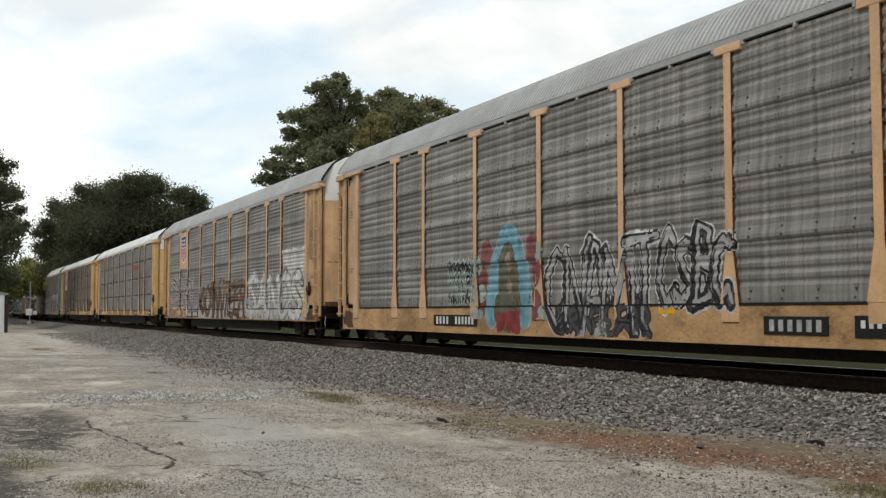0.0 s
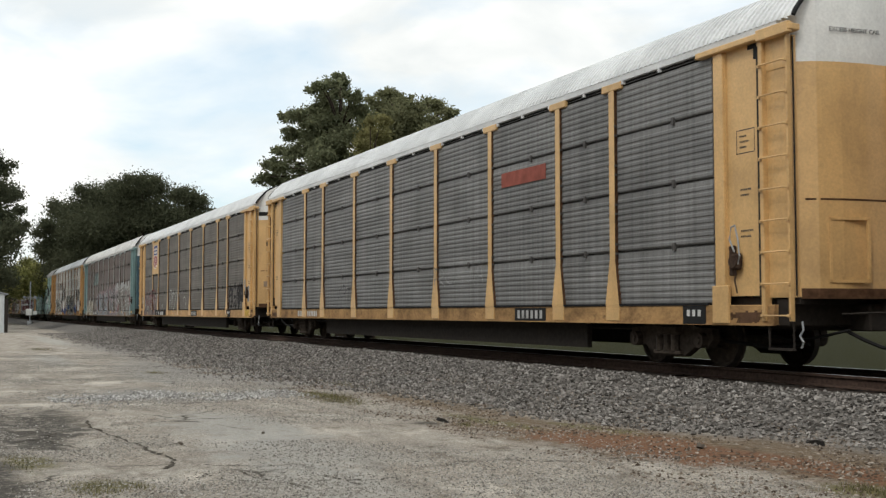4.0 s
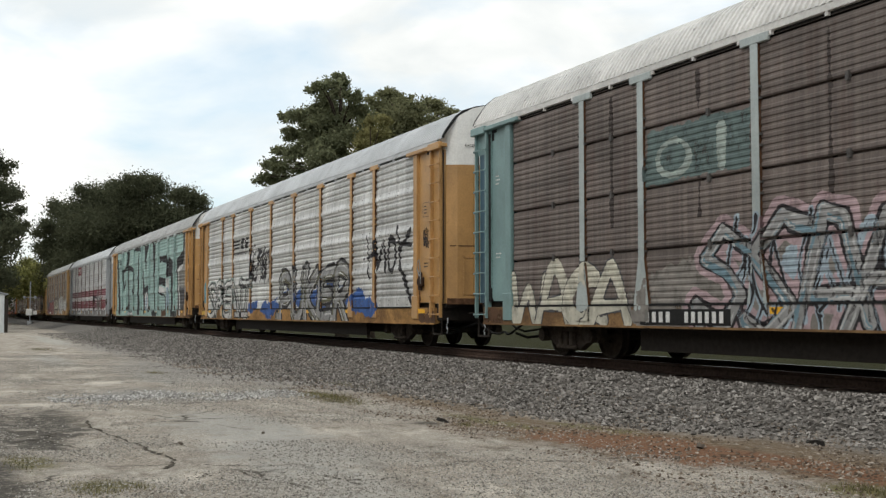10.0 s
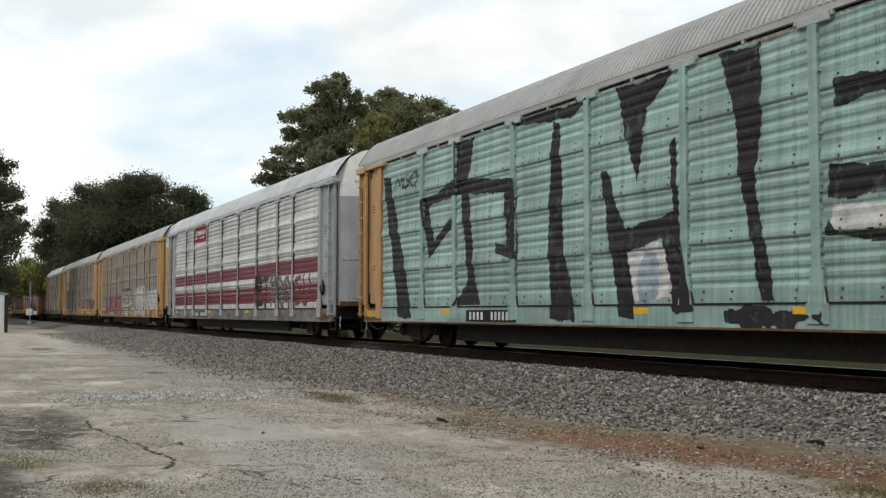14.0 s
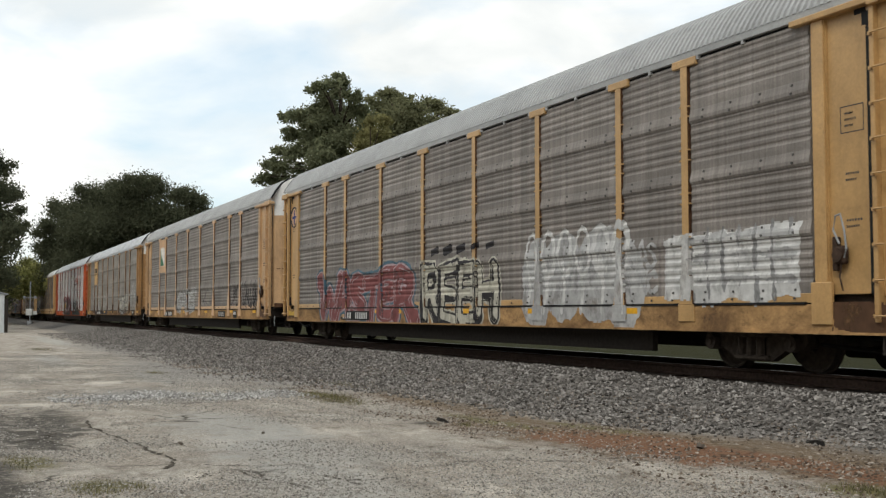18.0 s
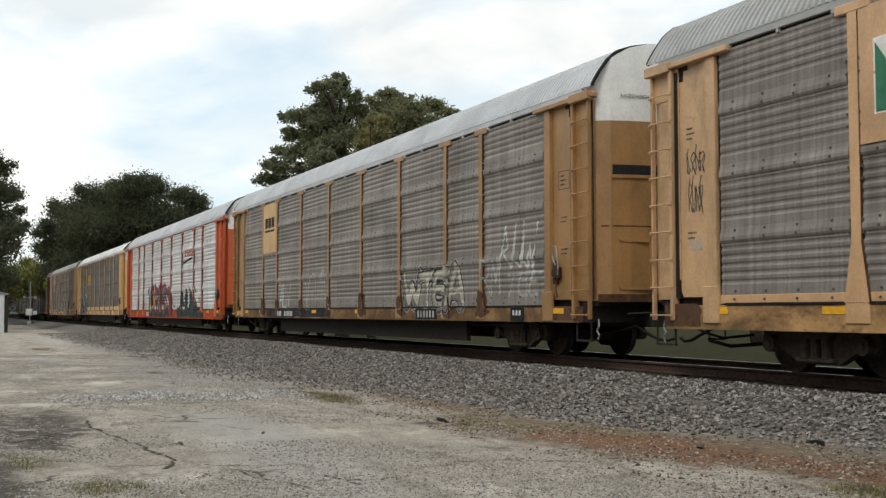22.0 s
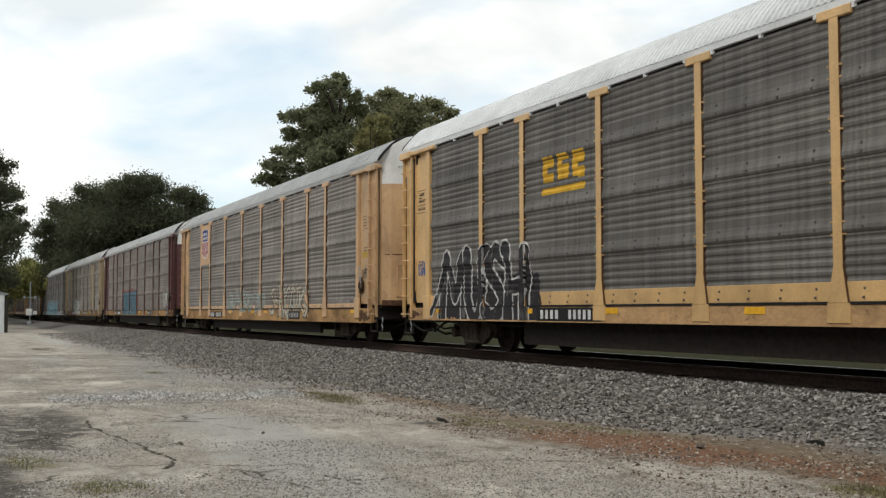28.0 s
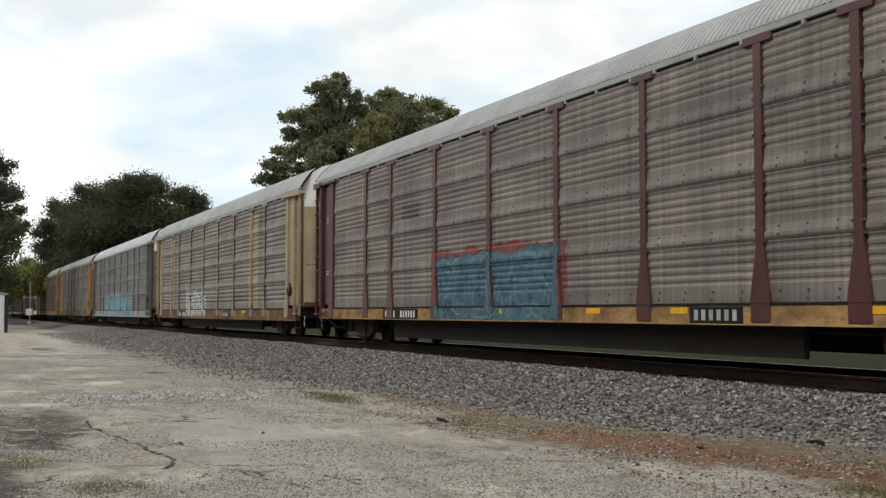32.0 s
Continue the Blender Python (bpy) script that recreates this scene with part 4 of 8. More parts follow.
def wagon(k, spec):
    """One covered auto-carrier; its origin lies at mid-length, a little over the rail tops."""
    car = new("autorack_wagon")
    tagged(car, spec["label"], "rail wagon", "wagons of the passing train")
    body, posts, panel, roofm = spec["body"], spec.get("posts", spec["body"]), spec["panel"], spec["roof"]
    sill, sect, flare, low = spec.get("sill", body), spec.get("sect", "rib"), spec.get("flare", 0), spec.get("low", 0.47)
    arch = spec.get("arch", 0.09)
    CAR_SECT.append((sect, low, spec.get("strip_z", 1.0) if "strip" in spec else 0.0))
    for far in (False, True):
        turn = pose(0, 0, 0, 0, 0, 180) if far else Matrix.Identity(4)
        for i, (a, b) in enumerate(BAYS):
            w = round(b - a - (0.175 if 0 < i < len(BAYS) - 1 else 0.19), 2)
            placed("panel", shared(("panel", sect, w), lambda: panel_mesh(sect, w)), [panel, BOLT_M], car, turn @ pose((a + b) / 2 + (0.02 if i == len(BAYS) - 1 else -0.02 if i == 0 else 0), 0, 0))
        for i, x in enumerate(POSTS):
            mat = spec.get("post_mats", {}).get(i, posts)
            placed("post", shared(("post", flare), lambda: post_mesh(flare)), [mat, BOLT_M if flare else mat, EDGE_M], car, turn @ pose(x, 0, 0))
        placed("side_sill", shared(("sill", low), lambda: sill_mesh(low)), sill, car, turn)
        if "strip" in spec:
            for a, b in BAYS:
                w = round(b - a, 2)
                tall = spec.get("strip_z", 1.0)
                placed("bay_strip", shared(("strip", w, tall), lambda: strip_mesh(w, tall)), spec["strip"], car, turn @ pose((a + b) / 2, 0, 0))
        # black strip in each bay stands in for shade in the gap over the sill
        for a, b in BAYS:
            w = round(b - a - 0.36, 2)
            placed("ledge_gap", shared(("gap", w), lambda: Shape().box(-w / 2, w / 2, FACE - 0.046, FACE - 0.002, Z_LEDGE + 0.012, Z_PANEL + 0.004, 0).mesh("ledge_gap")), RUBBER, car, turn @ pose((a + b) / 2, 0, 0))
        placed("roof_rail", shared("edge", edge_mesh), [roofm, RUBBER], car, turn)
        for end in (-1, 1):
            flip = Matrix.Diagonal((end, 1, 1, 1))
            ends = spec.get("ends", YELLOW_E if body == YELLOW else body)
            at = lambda x: turn @ pose(end * x, 0, 0) @ flip
            placed("header", shared("header", header_mesh), [spec.get("header", ends), BLACK], car, at(12.42))
            placed("door_jamb", shared("jamb", jamb_mesh), ends, car, at(11.83))
            placed("end_panel", shared("endp", end_panel_mesh), ends, car, at(12.30))
            placed("corner_plate", shared("corner", rail_end_mesh), ends, car, at(13.02))
            placed("ladder", shared("ladder", ladder_mesh), ends, car, at(13.06))
            placed("joint_seal", shared("seal", lambda: seal_mesh(0.042, FACE - 0.014)), RUBBER, car, at(12.705))
            placed("joint_seal", shared("seal2", lambda: seal_mesh(0.010, FACE + 0.035)), RUBBER, car, at(13.345))
            placed("step", shared("step", step_mesh), STEEL_DARK, car, at(13.06))
            if end == 1:
                placed("hand_brake", shared("brake", brake_mesh), [RUSTY_M, GREY_P], car, at(12.20))
    placed("roof", shared(("roof", arch), lambda: roof_mesh(arch)), roofm, car)
    for end in (-1, 1):
        flip = Matrix.Diagonal((end, 1, 1, 1))
        rib = spec.get("ribbed", False)
        placed("end_door", shared(("door", rib), lambda: door_mesh(rib)), spec.get("door", ends), car, pose(end * 13.36, 0, 0) @ flip)
        placed("end_cap", shared(("cap", arch), lambda: cap_mesh(arch)), WHITE_P, car, pose(end * 13.36, 0, 0) @ flip, "white height-warning panel")
        if not rib:
            dm = spec.get("door", spec.get("ends", body))
            for y in (-0.72, 0.72):
                placed("hatch_rim", shared("hatch", hatch_mesh), dm, car, pose(end * (13.36 + bow(y)), y, 0, 0, 0, 0) @ flip @ pose(0, 0, 0, 0, 0, 16 if y > 0 else -16))
            placed("door_bar", shared("dbar", lambda: Shape().box(0.24, 0.30, -0.035, 0.035, 0.95, 4.2, 0).mesh("door_bar")), dm, car, pose(end * 13.36, 0, 0) @ flip)
            placed("door_seam", shared("dseam", lambda: door_strip_mesh(-1.3, 1.3, 2.28, 2.305, 0.004)), EDGE_M, car, pose(end * 13.36, 0, 0) @ flip)
        # dark band paints rust and the gap's shade on the door's foot
        placed("foot_plate", shared("footp", lambda: door_strip_mesh(-1.36, 1.36, 0.93, 1.07, 0.012)), EDGE_M, car, pose(end * 13.36, 0, 0) @ flip, "brown band for rust and shade at the door's foot")
        if k in (3, 10, 14):
            placed("door_slot", shared("dslot", lambda: door_strip_mesh(-1.12, 1.12, 3.22, 3.40, 0.006)), RUBBER, car, pose(end * 13.36, 0, 0) @ flip, "black open slot")
            placed("slot_lip", shared("dlip", lambda: door_strip_mesh(-1.14, 1.14, 3.16, 3.22, 0.03)), spec.get("ends", body), car, pose(end * 13.36, 0, 0) @ flip)
        if k == 3:
            placed("cap_band", shared("cband", lambda: door_strip_mesh(-1.40, 1.40, 4.36, 4.50, 0.012)), RUBBER, car, pose(end * 13.36, 0, 0) @ flip, "black band across the white panel")
        placed("roof_joint", shared(("gutter", arch), lambda: gutter_mesh(arch)), RUBBER if k in (1, 8, 9, 13) else roofm, car, pose(end * (HALF - 1.15), 0, 0))
        placed("roof_rim", shared(("rim", arch), lambda: rim_mesh(arch)), RUBBER, car, pose(end * (HALF + 0.02), 0, 0))
        placed("coupler", shared("coupler", coupler_mesh), STEEL_DARK, car, pose(end * 13.55, 0, 0, 0, 0, 0 if end > 0 else 180))
        placed("uncoupling_lever", shared("lever", lever_mesh), GREY_P, car, pose(end * 13.2, 0, 0) @ flip, "pale grey hanging hook")
        placed("air_hose", shared("hose", hose_mesh), RUBBER, car, pose(end * 13.45, 0, 0) @ flip)
        for far in (False, True):
            placed("side_frame", shared("frame", frame_mesh), TRUCK_M, car, pose(end * 10.05, 0, -DROP, 0, 0, 180 if far else 0))
        placed("bolster", shared("bolster", bolster_mesh), TRUCK_M, car, pose(end * 10.05, 0, -DROP))
        for ax in (-0.875, 0.875):
            ws = placed("wheelset", shared("wheels", wheelset_mesh), [TRUCK_M, WHEEL_M], car, pose(end * 10.05 + ax, 0, 0.42 - DROP))
            WHEELS.append((ws, k, end * 10.05 + ax))
    placed("underframe", shared("deck", deck_mesh), STEEL_DARK, car)
    placed("brake_gear", shared("gear", gear_mesh), STEEL_DARK, car)
    return car


WHEELS, TRAIN, CAR_SECT = [], [], []
Y_ = dict(body=YELLOW, sill=SILL_Y, panel=SHEET_GREY, roof=ROOF_GREY)
SPECS = [
    dict(Y_, sill=SILL_C, flare=1, low=0.29, label="yellow and grey covered auto carrier wagon with painted graffiti"),
    dict(Y_, strip=YELLOW, sect="close", label="yellow and grey auto carrier wagon with shield emblem and wide graffiti"),
    dict(Y_, panel=SHEET_SLATE, sect="fine", flare=1, roof=ROOF_WHITE, body=YELLOW_B, low=0.57, arch=0.0, label="white-roofed yellow and slate grey auto carrier wagon"),
    dict(Y_, panel=SHEET_FLINT, sect="fine", flare=1, roof=ROOF_WHITE, body=YELLOW_B, sill=SILL_C, low=0.55, arch=0.0, label="white-roofed bright yellow auto carrier wagon with shield emblem"),
    dict(body=TEAL, sill=SILL_D, posts=POST_TEAL, panel=SHEET_BROWN, sect="fine", flare=1, roof=ROOF_RUSTY, door=DEEP_BLUE, ribbed=True, low=0.5, label="brown-grey auto carrier wagon with pale teal posts and blue end"),
    dict(body=OCHRE, sill=SILL_O, panel=SHEET_DULL, sect="silver", roof=ROOF_SILVER, label="silver auto carrier wagon with ochre posts and black graffiti"),
    dict(body=OCHRE, sill=SILL_D, posts=POST_TEAL, panel=SHEET_GREY, roof=ROOF_GREY, low=0.5, label="ochre auto carrier wagon covered in pale teal block letters"),
    dict(body=GREY_P, sill=SILL_G, panel=SHEET_SILVER, sect="silver", roof=ROOF_SILVER, flare=1, label="silver auto carrier wagon with maroon stripes and grey posts"),
    dict(body=YELLOW_D, sill=SILL_Y, panel=SHEET_TAUPE, roof=ROOF_GREY, strip=YELLOW_D, sect="close", label="yellow and taupe auto carrier wagon with red and white graffiti"),
    dict(Y_, flare=1, panel=SHEET_TAUPE, strip=YELLOW, low=0.5, sect="close", label="yellow and taupe auto carrier wagon with a green emblem plate"),
    dict(body=BROWN_Y, sill=SILL_D, panel=SHEET_PALE, roof=ROOF_SILVER, low=0.57, sect="close", label="rust-stained auto carrier wagon with yellow emblem plate"),
    dict(body=ORANGE, sill=SILL_R, panel=SHEET_BRIGHT, sect="silver", flare=1, roof=ROOF_SILVER, low=0.46, label="silver auto carrier wagon with orange posts and ends"),
    dict(body=YELLOW_B, sill=SILL_C, panel=SHEET_DARK, roof=ROOF_WHITE, strip=YELLOW_B, strip_z=1.14, low=0.57, sect="close", arch=0.0, label="white-roofed yellow and dark grey auto carrier wagon"),
    dict(Y_, flare=1, panel=SHEET_TAUPE, strip=YELLOW, sect="close", arch=0.0, label="yellow and taupe auto carrier wagon with shield emblem"),
    dict(body=MAROON, sill=SILL_Y, panel=SHEET_UMBER, roof=ROOF_GREY, flare=1, low=0.57, sect="close", arch=0.0, label="maroon and taupe auto carrier wagon with a yellow sill"),
    dict(body=TAN_P, sill=SILL_D, panel=SHEET_PALE, sect="silver", posts=SHEET_PALE, roof=ROOF_GREY, label="silver auto carrier wagon with broad yellow posts and white graffiti"),
    dict(body=GREY_P, panel=SHEET_SLATE, posts=SHEET_SLATE, ends=SHEET_DARK, roof=ROOF_SILVER, label="slate grey auto carrier wagon with pale posts"),
    dict(Y_, body=BROWN_Y, sill=SILL_D, posts=SHEET_TAUPE, panel=SHEET_TAUPE, label="taupe auto carrier wagon with yellow posts"),
    dict(body=BROWN_Y, panel=SHEET_BROWN, posts=SHEET_BROWN, roof=ROOF_GREY, label="brown auto carrier wagon in the distance"),
    dict(Y_, body=BROWN_Y, posts=SHEET_BROWN, panel=SHEET_DARK, label="dark grey auto carrier wagon in the distance"),
    dict(body=MAROON, panel=SHEET_BROWN, roof=ROOF_GREY, label="maroon auto carrier wagon in the distance"),
    dict(Y_, body=BROWN_Y, posts=SHEET_DARK, sill=BROWN_Y, panel=SHEET_DARK, label="grimy auto carrier wagon in the distance"),
    dict(body=MAROON, panel=SHEET_DARK, roof=ROOF_GREY, posts=SHEET_BROWN, label="dark grey auto carrier wagon in the distance"),
    dict(Y_, body=BROWN_Y, posts=BROWN_Y, panel=SHEET_BROWN, label="brown and yellow auto carrier wagon in the distance"),
    dict(body=BROWN_Y, panel=SHEET_DARK, posts=SHEET_DARK, roof=ROOF_GREY, label="dark brown auto carrier wagon in the distance"),
]
for k, spec in enumerate(SPECS):
    TRAIN.append(wagon(k, spec))

# ---- paint, emblems and markings on the wagons ----
def spray_paint(name, col, rough=0.6):
    return plain(name, col, rough, 0, 0.22, 5)


def worn_paint(name, col, rough=0.6):
    """Sprayed paint, thin in places, so that the sheet shows through."""
    m = plain(name, col, rough, 0, 0.22, 5)
    nt = m.node_tree
    thin = ramp(nt, ((0.30, (0.45,) * 3), (0.50, (1, 1, 1))), noisy(nt, coords(nt, (1.0, 1.0, 0.6)), 3.2, 6, 0.72))
    nt.links.new(thin, nt.nodes["Principled BSDF"].inputs["Alpha"])
    return m


P_TEAL = sheeted("pale_teal_spray", (0.31, 0.455, 0.42), plaid=0.25, stain=(0.27, 0.285, 0.27), stain_amt=0.7)
P_BLACK = worn_paint("faded_black_spray", (0.030, 0.028, 0.030))
P_CHAR = worn_paint("charcoal_spray", (0.075, 0.075, 0.078))
P_WHITE = worn_paint("chalky_white_spray", (0.55, 0.55, 0.53))
P_CHROME = worn_paint("chrome_spray", (0.36, 0.36, 0.355))
P_SILVER = worn_paint("silver_spray", (0.26, 0.26, 0.255))
P_PALE = worn_paint("pale_grey_spray", (0.40, 0.40, 0.39))
P_ICE = worn_paint("ice_blue_spray", (0.30, 0.37, 0.42))
P_SLATE = worn_paint("pale_slate_blue_spray", (0.15, 0.23, 0.27))
P_ORANGE = worn_paint("burnt_orange_spray", (0.20, 0.10, 0.05))
P_PINK = worn_paint("dusty_pink_spray", (0.36, 0.27, 0.28))
P_BLUE = worn_paint("sky_blue_spray", (0.16, 0.33, 0.40))
P_DBLUE = worn_paint("royal_blue_spray", (0.05, 0.11, 0.30))
P_STEEL = worn_paint("steel_blue_spray", (0.075, 0.14, 0.18))
P_RED = worn_paint("brick_red_spray", (0.22, 0.045, 0.045))
P_ROSE = worn_paint("rose_spray", (0.21, 0.075, 0.072))
P_CREAM = worn_paint("cream_spray", (0.48, 0.46, 0.38))
P_MINT = worn_paint("grey_mint_spray", (0.30, 0.35, 0.32))
P_GREEN = worn_paint("black_green_spray", (0.025, 0.045, 0.042))
P_RUST = worn_paint("rust_wash", (0.10, 0.055, 0.032))
P_DIM = worn_paint("dull_grey_spray", (0.205, 0.190, 0.172))
P_OLIVE = worn_paint("olive_spray", (0.12, 0.115, 0.075))
P_TAN = worn_paint("dull_tan_spray", (0.30, 0.225, 0.16))
SIGN_TEAL = worn_paint("faded_sign_teal", (0.115, 0.155, 0.15))
SEAM = worn_paint("dark_seam_stain", (0.055, 0.045, 0.042))
P_YEL = spray_paint("mustard_spray", (0.50, 0.33, 0.07))
SHIELD_BLUE = spray_paint("emblem_blue", (0.045, 0.06, 0.20))
SHIELD_RED = spray_paint("emblem_red", (0.30, 0.05, 0.07))
SHIELD_WHITE = spray_paint("emblem_white", (0.72, 0.70, 0.66))
SIGN_YEL = spray_paint("emblem_yellow", (0.62, 0.36, 0.035))
SIGN_GREEN = spray_paint("emblem_green", (0.05, 0.17, 0.10))
SIGN_MAROON = spray_paint("emblem_maroon", (0.22, 0.025, 0.045))
STRIPE = spray_paint("maroon_stripe_paint", (0.15, 0.03, 0.045))
DULL_RED = spray_paint("faded_red_plate", (0.25, 0.075, 0.055))
SIGN_RED = spray_paint("emblem_orange_red", (0.42, 0.07, 0.04))


def near_line(lines, X, Z):
    """Distance from each grid place to the nearest of the broken lines."""
    d = np.full(X.shape, 9.0)
    for line in lines:
        for (x0, z0), (x1, z1) in zip(line, line[1:]):
            lx, lz = x1 - x0, z1 - z0
            t = np.clip(((X - x0) * lx + (Z - z0) * lz) / max(lx * lx + lz * lz, 1e-6), 0, 1)
            d = np.minimum(d, np.hypot(X - x0 - t * lx, Z - z0 - t * lz))
    return d


def lattice(X, Z, seed):
    """Smooth random values between -1 and 1 over the plane."""
    xi, zi = np.floor(X), np.floor(Z)
    fx, fz = X - xi, Z - zi
    fx, fz = fx * fx * (3 - 2 * fx), fz * fz * (3 - 2 * fz)

    def at(i, j):
        h = np.sin(i * 127.1 + j * 311.7 + seed * 74.7) * 43758.5453
        return 2 * (h - np.floor(h)) - 1
    low = at(xi, zi) * (1 - fx) + at(xi + 1, zi) * fx
    high = at(xi, zi + 1) * (1 - fx) + at(xi + 1, zi + 1) * fx
    return low * (1 - fz) + high * fz


def ragged(X, Z, amount, seed):
    return amount * (1.5 * lattice(X * 1.7, Z * 2.3, seed) + 0.8 * lattice(X * 5.3, Z * 6.1, seed + 3) + 0.4 * lattice(X * 15, Z * 17, seed + 7))


def spray(k, name, mat, field, x0, x1, z0, z1, lift, label=""):
    """Paint laid on the wagon's side where field(x, z) > 0, following ribs, posts and sill."""
    sect, low, strip = CAR_SECT[k]
    section = SECTIONS[sect]
    z0 = max(z0, low + 0.01)
    lines = [z0, z1] + [z for z, y in section if z0 < z < z1]
    if z0 < Z_LEDGE < z1:
        lines += [Z_LEDGE, Z_PANEL]
    if z0 < strip < z1:
        lines += [strip]
    lines = sorted(lines)
    full = [lines[0]]
    for z in lines[1:]:
        gap = z - full[-1]
        if gap < 0.004:
            continue
        n = max(1, int(gap / 0.014 + 0.5))
        full += [full[-1] + gap * (i + 1) / n for i in range(n)]
    xs = np.arange(x0, x1 + 0.03, 0.03)
    X, Z = np.meshgrid(xs, np.array(full))
    F = field(X, Z)
    F[:, 0] = F[:, -1] = -1
    zz, yy = [p[0] for p in section], [p[1] for p in section]

    def cuts(row):
        f = F[row]
        idx = np.nonzero((f[:-1] > 0) != (f[1:] > 0))[0]
        c = xs[idx] + 0.03 * f[idx] / (f[idx] - f[idx + 1])
        return list(zip(c[0::2], c[1::2]))

    def depth(z, on_post, top):
        if on_post and z < Z_LEDGE + 0.031:
            return FACE - 0.0525
        if on_post:
            return FACE - PROUD - 0.013
        if z < Z_PANEL - 0.001 or (z < Z_PANEL + 0.001 and top):
            return FACE - 0.032
        if z < strip - 0.001 or (z < strip + 0.001 and top):
            return FACE - 0.0125
        return float(np.interp(z, zz, yy))

    V, Q = [], []
    rows = [cuts(r) for r in range(len(full))]
    for r in range(len(full) - 1):
        za, zb = full[r], full[r + 1]
        A, B = rows[r], rows[r + 1]
        if len(A) != len(B) or any(abs(a[0] - b[0]) > 0.15 or abs(a[1] - b[1]) > 0.15 for a, b in zip(A, B)):
            A = B = A if len(A) >= len(B) else B
        for (a0, a1), (b0, b1) in zip(A, B):
            stops = [0.0, 1.0]
            w = max(a1, b1) - min(a0, b0)
            hw = 0.085 if za > 1.3 else 0.13 if za > Z_LEDGE + 0.02 else 0.205
            for p in POSTS:
                for e in (p - hw, p + hw):
                    t = (e - min(a0, b0)) / max(w, 1e-6)
                    if 0.001 < t < 0.999:
                        stops.append(t)
            stops.sort()
            last = None
            for s, t in zip(stops, stops[1:]):
                m = a0 + (a1 - a0) * (s + t) / 2
                post = za > 0.59 and any(abs(m - p) < hw for p in POSTS)
                ya, yb = depth(za, post, False) - lift, depth(zb, post, True) - lift
                n = len(V)
                V += [(a0 + (a1 - a0) * s, ya, za), (a0 + (a1 - a0) * t, ya, za), (b0 + (b1 - b0) * t, yb, zb), (b0 + (b1 - b0) * s, yb, zb)]
                Q.append((n, n + 1, n + 2, n + 3))
                if last is not None and abs(last[0] - ya) > 1e-4:
                    # the step at a post's edge
                    V += [(a0 + (a1 - a0) * s, last[0], za), (b0 + (b1 - b0) * s, last[1], zb)]
                    Q.append((n, n + 3, n + 5, n + 4))
                last = ya, yb
                below = depth(za, post, True) - lift
                if r and abs(below - ya) > 1e-4:
                    # the step over a ledge
                    n = len(V)
                    V += [(a0 + (a1 - a0) * s, ya, za), (a0 + (a1 - a0) * t, ya, za), (a0 + (a1 - a0) * t, below, za), (a0 + (a1 - a0) * s, below, za)]
                    Q.append((n, n + 1, n + 2, n + 3))
    if not Q:
        return None
    ob = new(name, heap(name, V, Q, mat))
    ob.parent = TRAIN[k]
    if label:
        ob["label"] = label
    return ob


def arc(cx, cz, rx, rz, a0, a1, n=9):
    return [(cx + rx * math.cos(radians(a0 + (a1 - a0) * i / n)), cz + rz * math.sin(radians(a0 + (a1 - a0) * i / n))) for i in range(n + 1)]


GLYPHS = (
    [[(0.15, 0.0), (0.2, 1.0)], arc(0.3, 0.7, 0.5, 0.3, 100, -90), [(0.3, 0.42), (0.9, 0.0)]],
    [[(0.1, 0.0), (0.3, 1.0), (0.55, 0.3), (0.75, 1.0), (0.95, 0.0)]],
    [arc(0.5, 0.5, 0.42, 0.5, 60, 320), [(0.5, 0.45), (0.9, 0.45)]],
    [[(0.1, 0.0), (0.45, 1.0), (0.95, 0.0)], [(0.2, 0.35), (0.8, 0.35)]],
    [[(0.85, 1.0), (0.2, 0.85), (0.8, 0.45), (0.75, 0.1), (0.1, 0.05)]],
    [[(0.2, 1.0), (0.15, 0.1), (0.9, 0.0)], [(0.15, 0.55), (0.7, 0.6)], [(0.2, 0.98), (0.95, 0.95)]],
    [arc(0.5, 0.55, 0.38, 0.45, 0, 360, 14), [(0.6, 0.3), (1.0, -0.1)]],
    [[(0.15, 1.0), (0.2, 0.15), (0.5, 0.0), (0.8, 0.2), (0.85, 1.0)]],
    [[(0.15, 0.0), (0.15, 1.0)], [(0.85, 1.0), (0.2, 0.5), (0.95, 0.0)]],
    [[(0.05, 0.95), (0.95, 1.0)], [(0.5, 0.98), (0.45, 0.0)]],
    [arc(0.5, 0.2, 0.36, 0.75, 180, 0), [(0.14, 0.2), (0.1, -0.05)], [(0.86, 0.2), (0.95, -0.05)]],
)


def bend(line, n=4):
    """The broken line rounded off."""
    if len(line) < 3:
        return line
    out = []
    P = [line[0]] + list(line) + [line[-1]]
    for i in range(1, len(P) - 2):
        for j in range(n):
            t = j / n
            out.append(tuple(0.5 * (2 * P[i][c] + (P[i + 1][c] - P[i - 1][c]) * t + (2 * P[i - 1][c] - 5 * P[i][c] + 4 * P[i + 1][c] - P[i + 2][c]) * t * t
                                    + (3 * P[i][c] - P[i - 1][c] - 3 * P[i + 1][c] + P[i + 2][c]) * t ** 3) for c in (0, 1)))
    return out + [line[-1]]


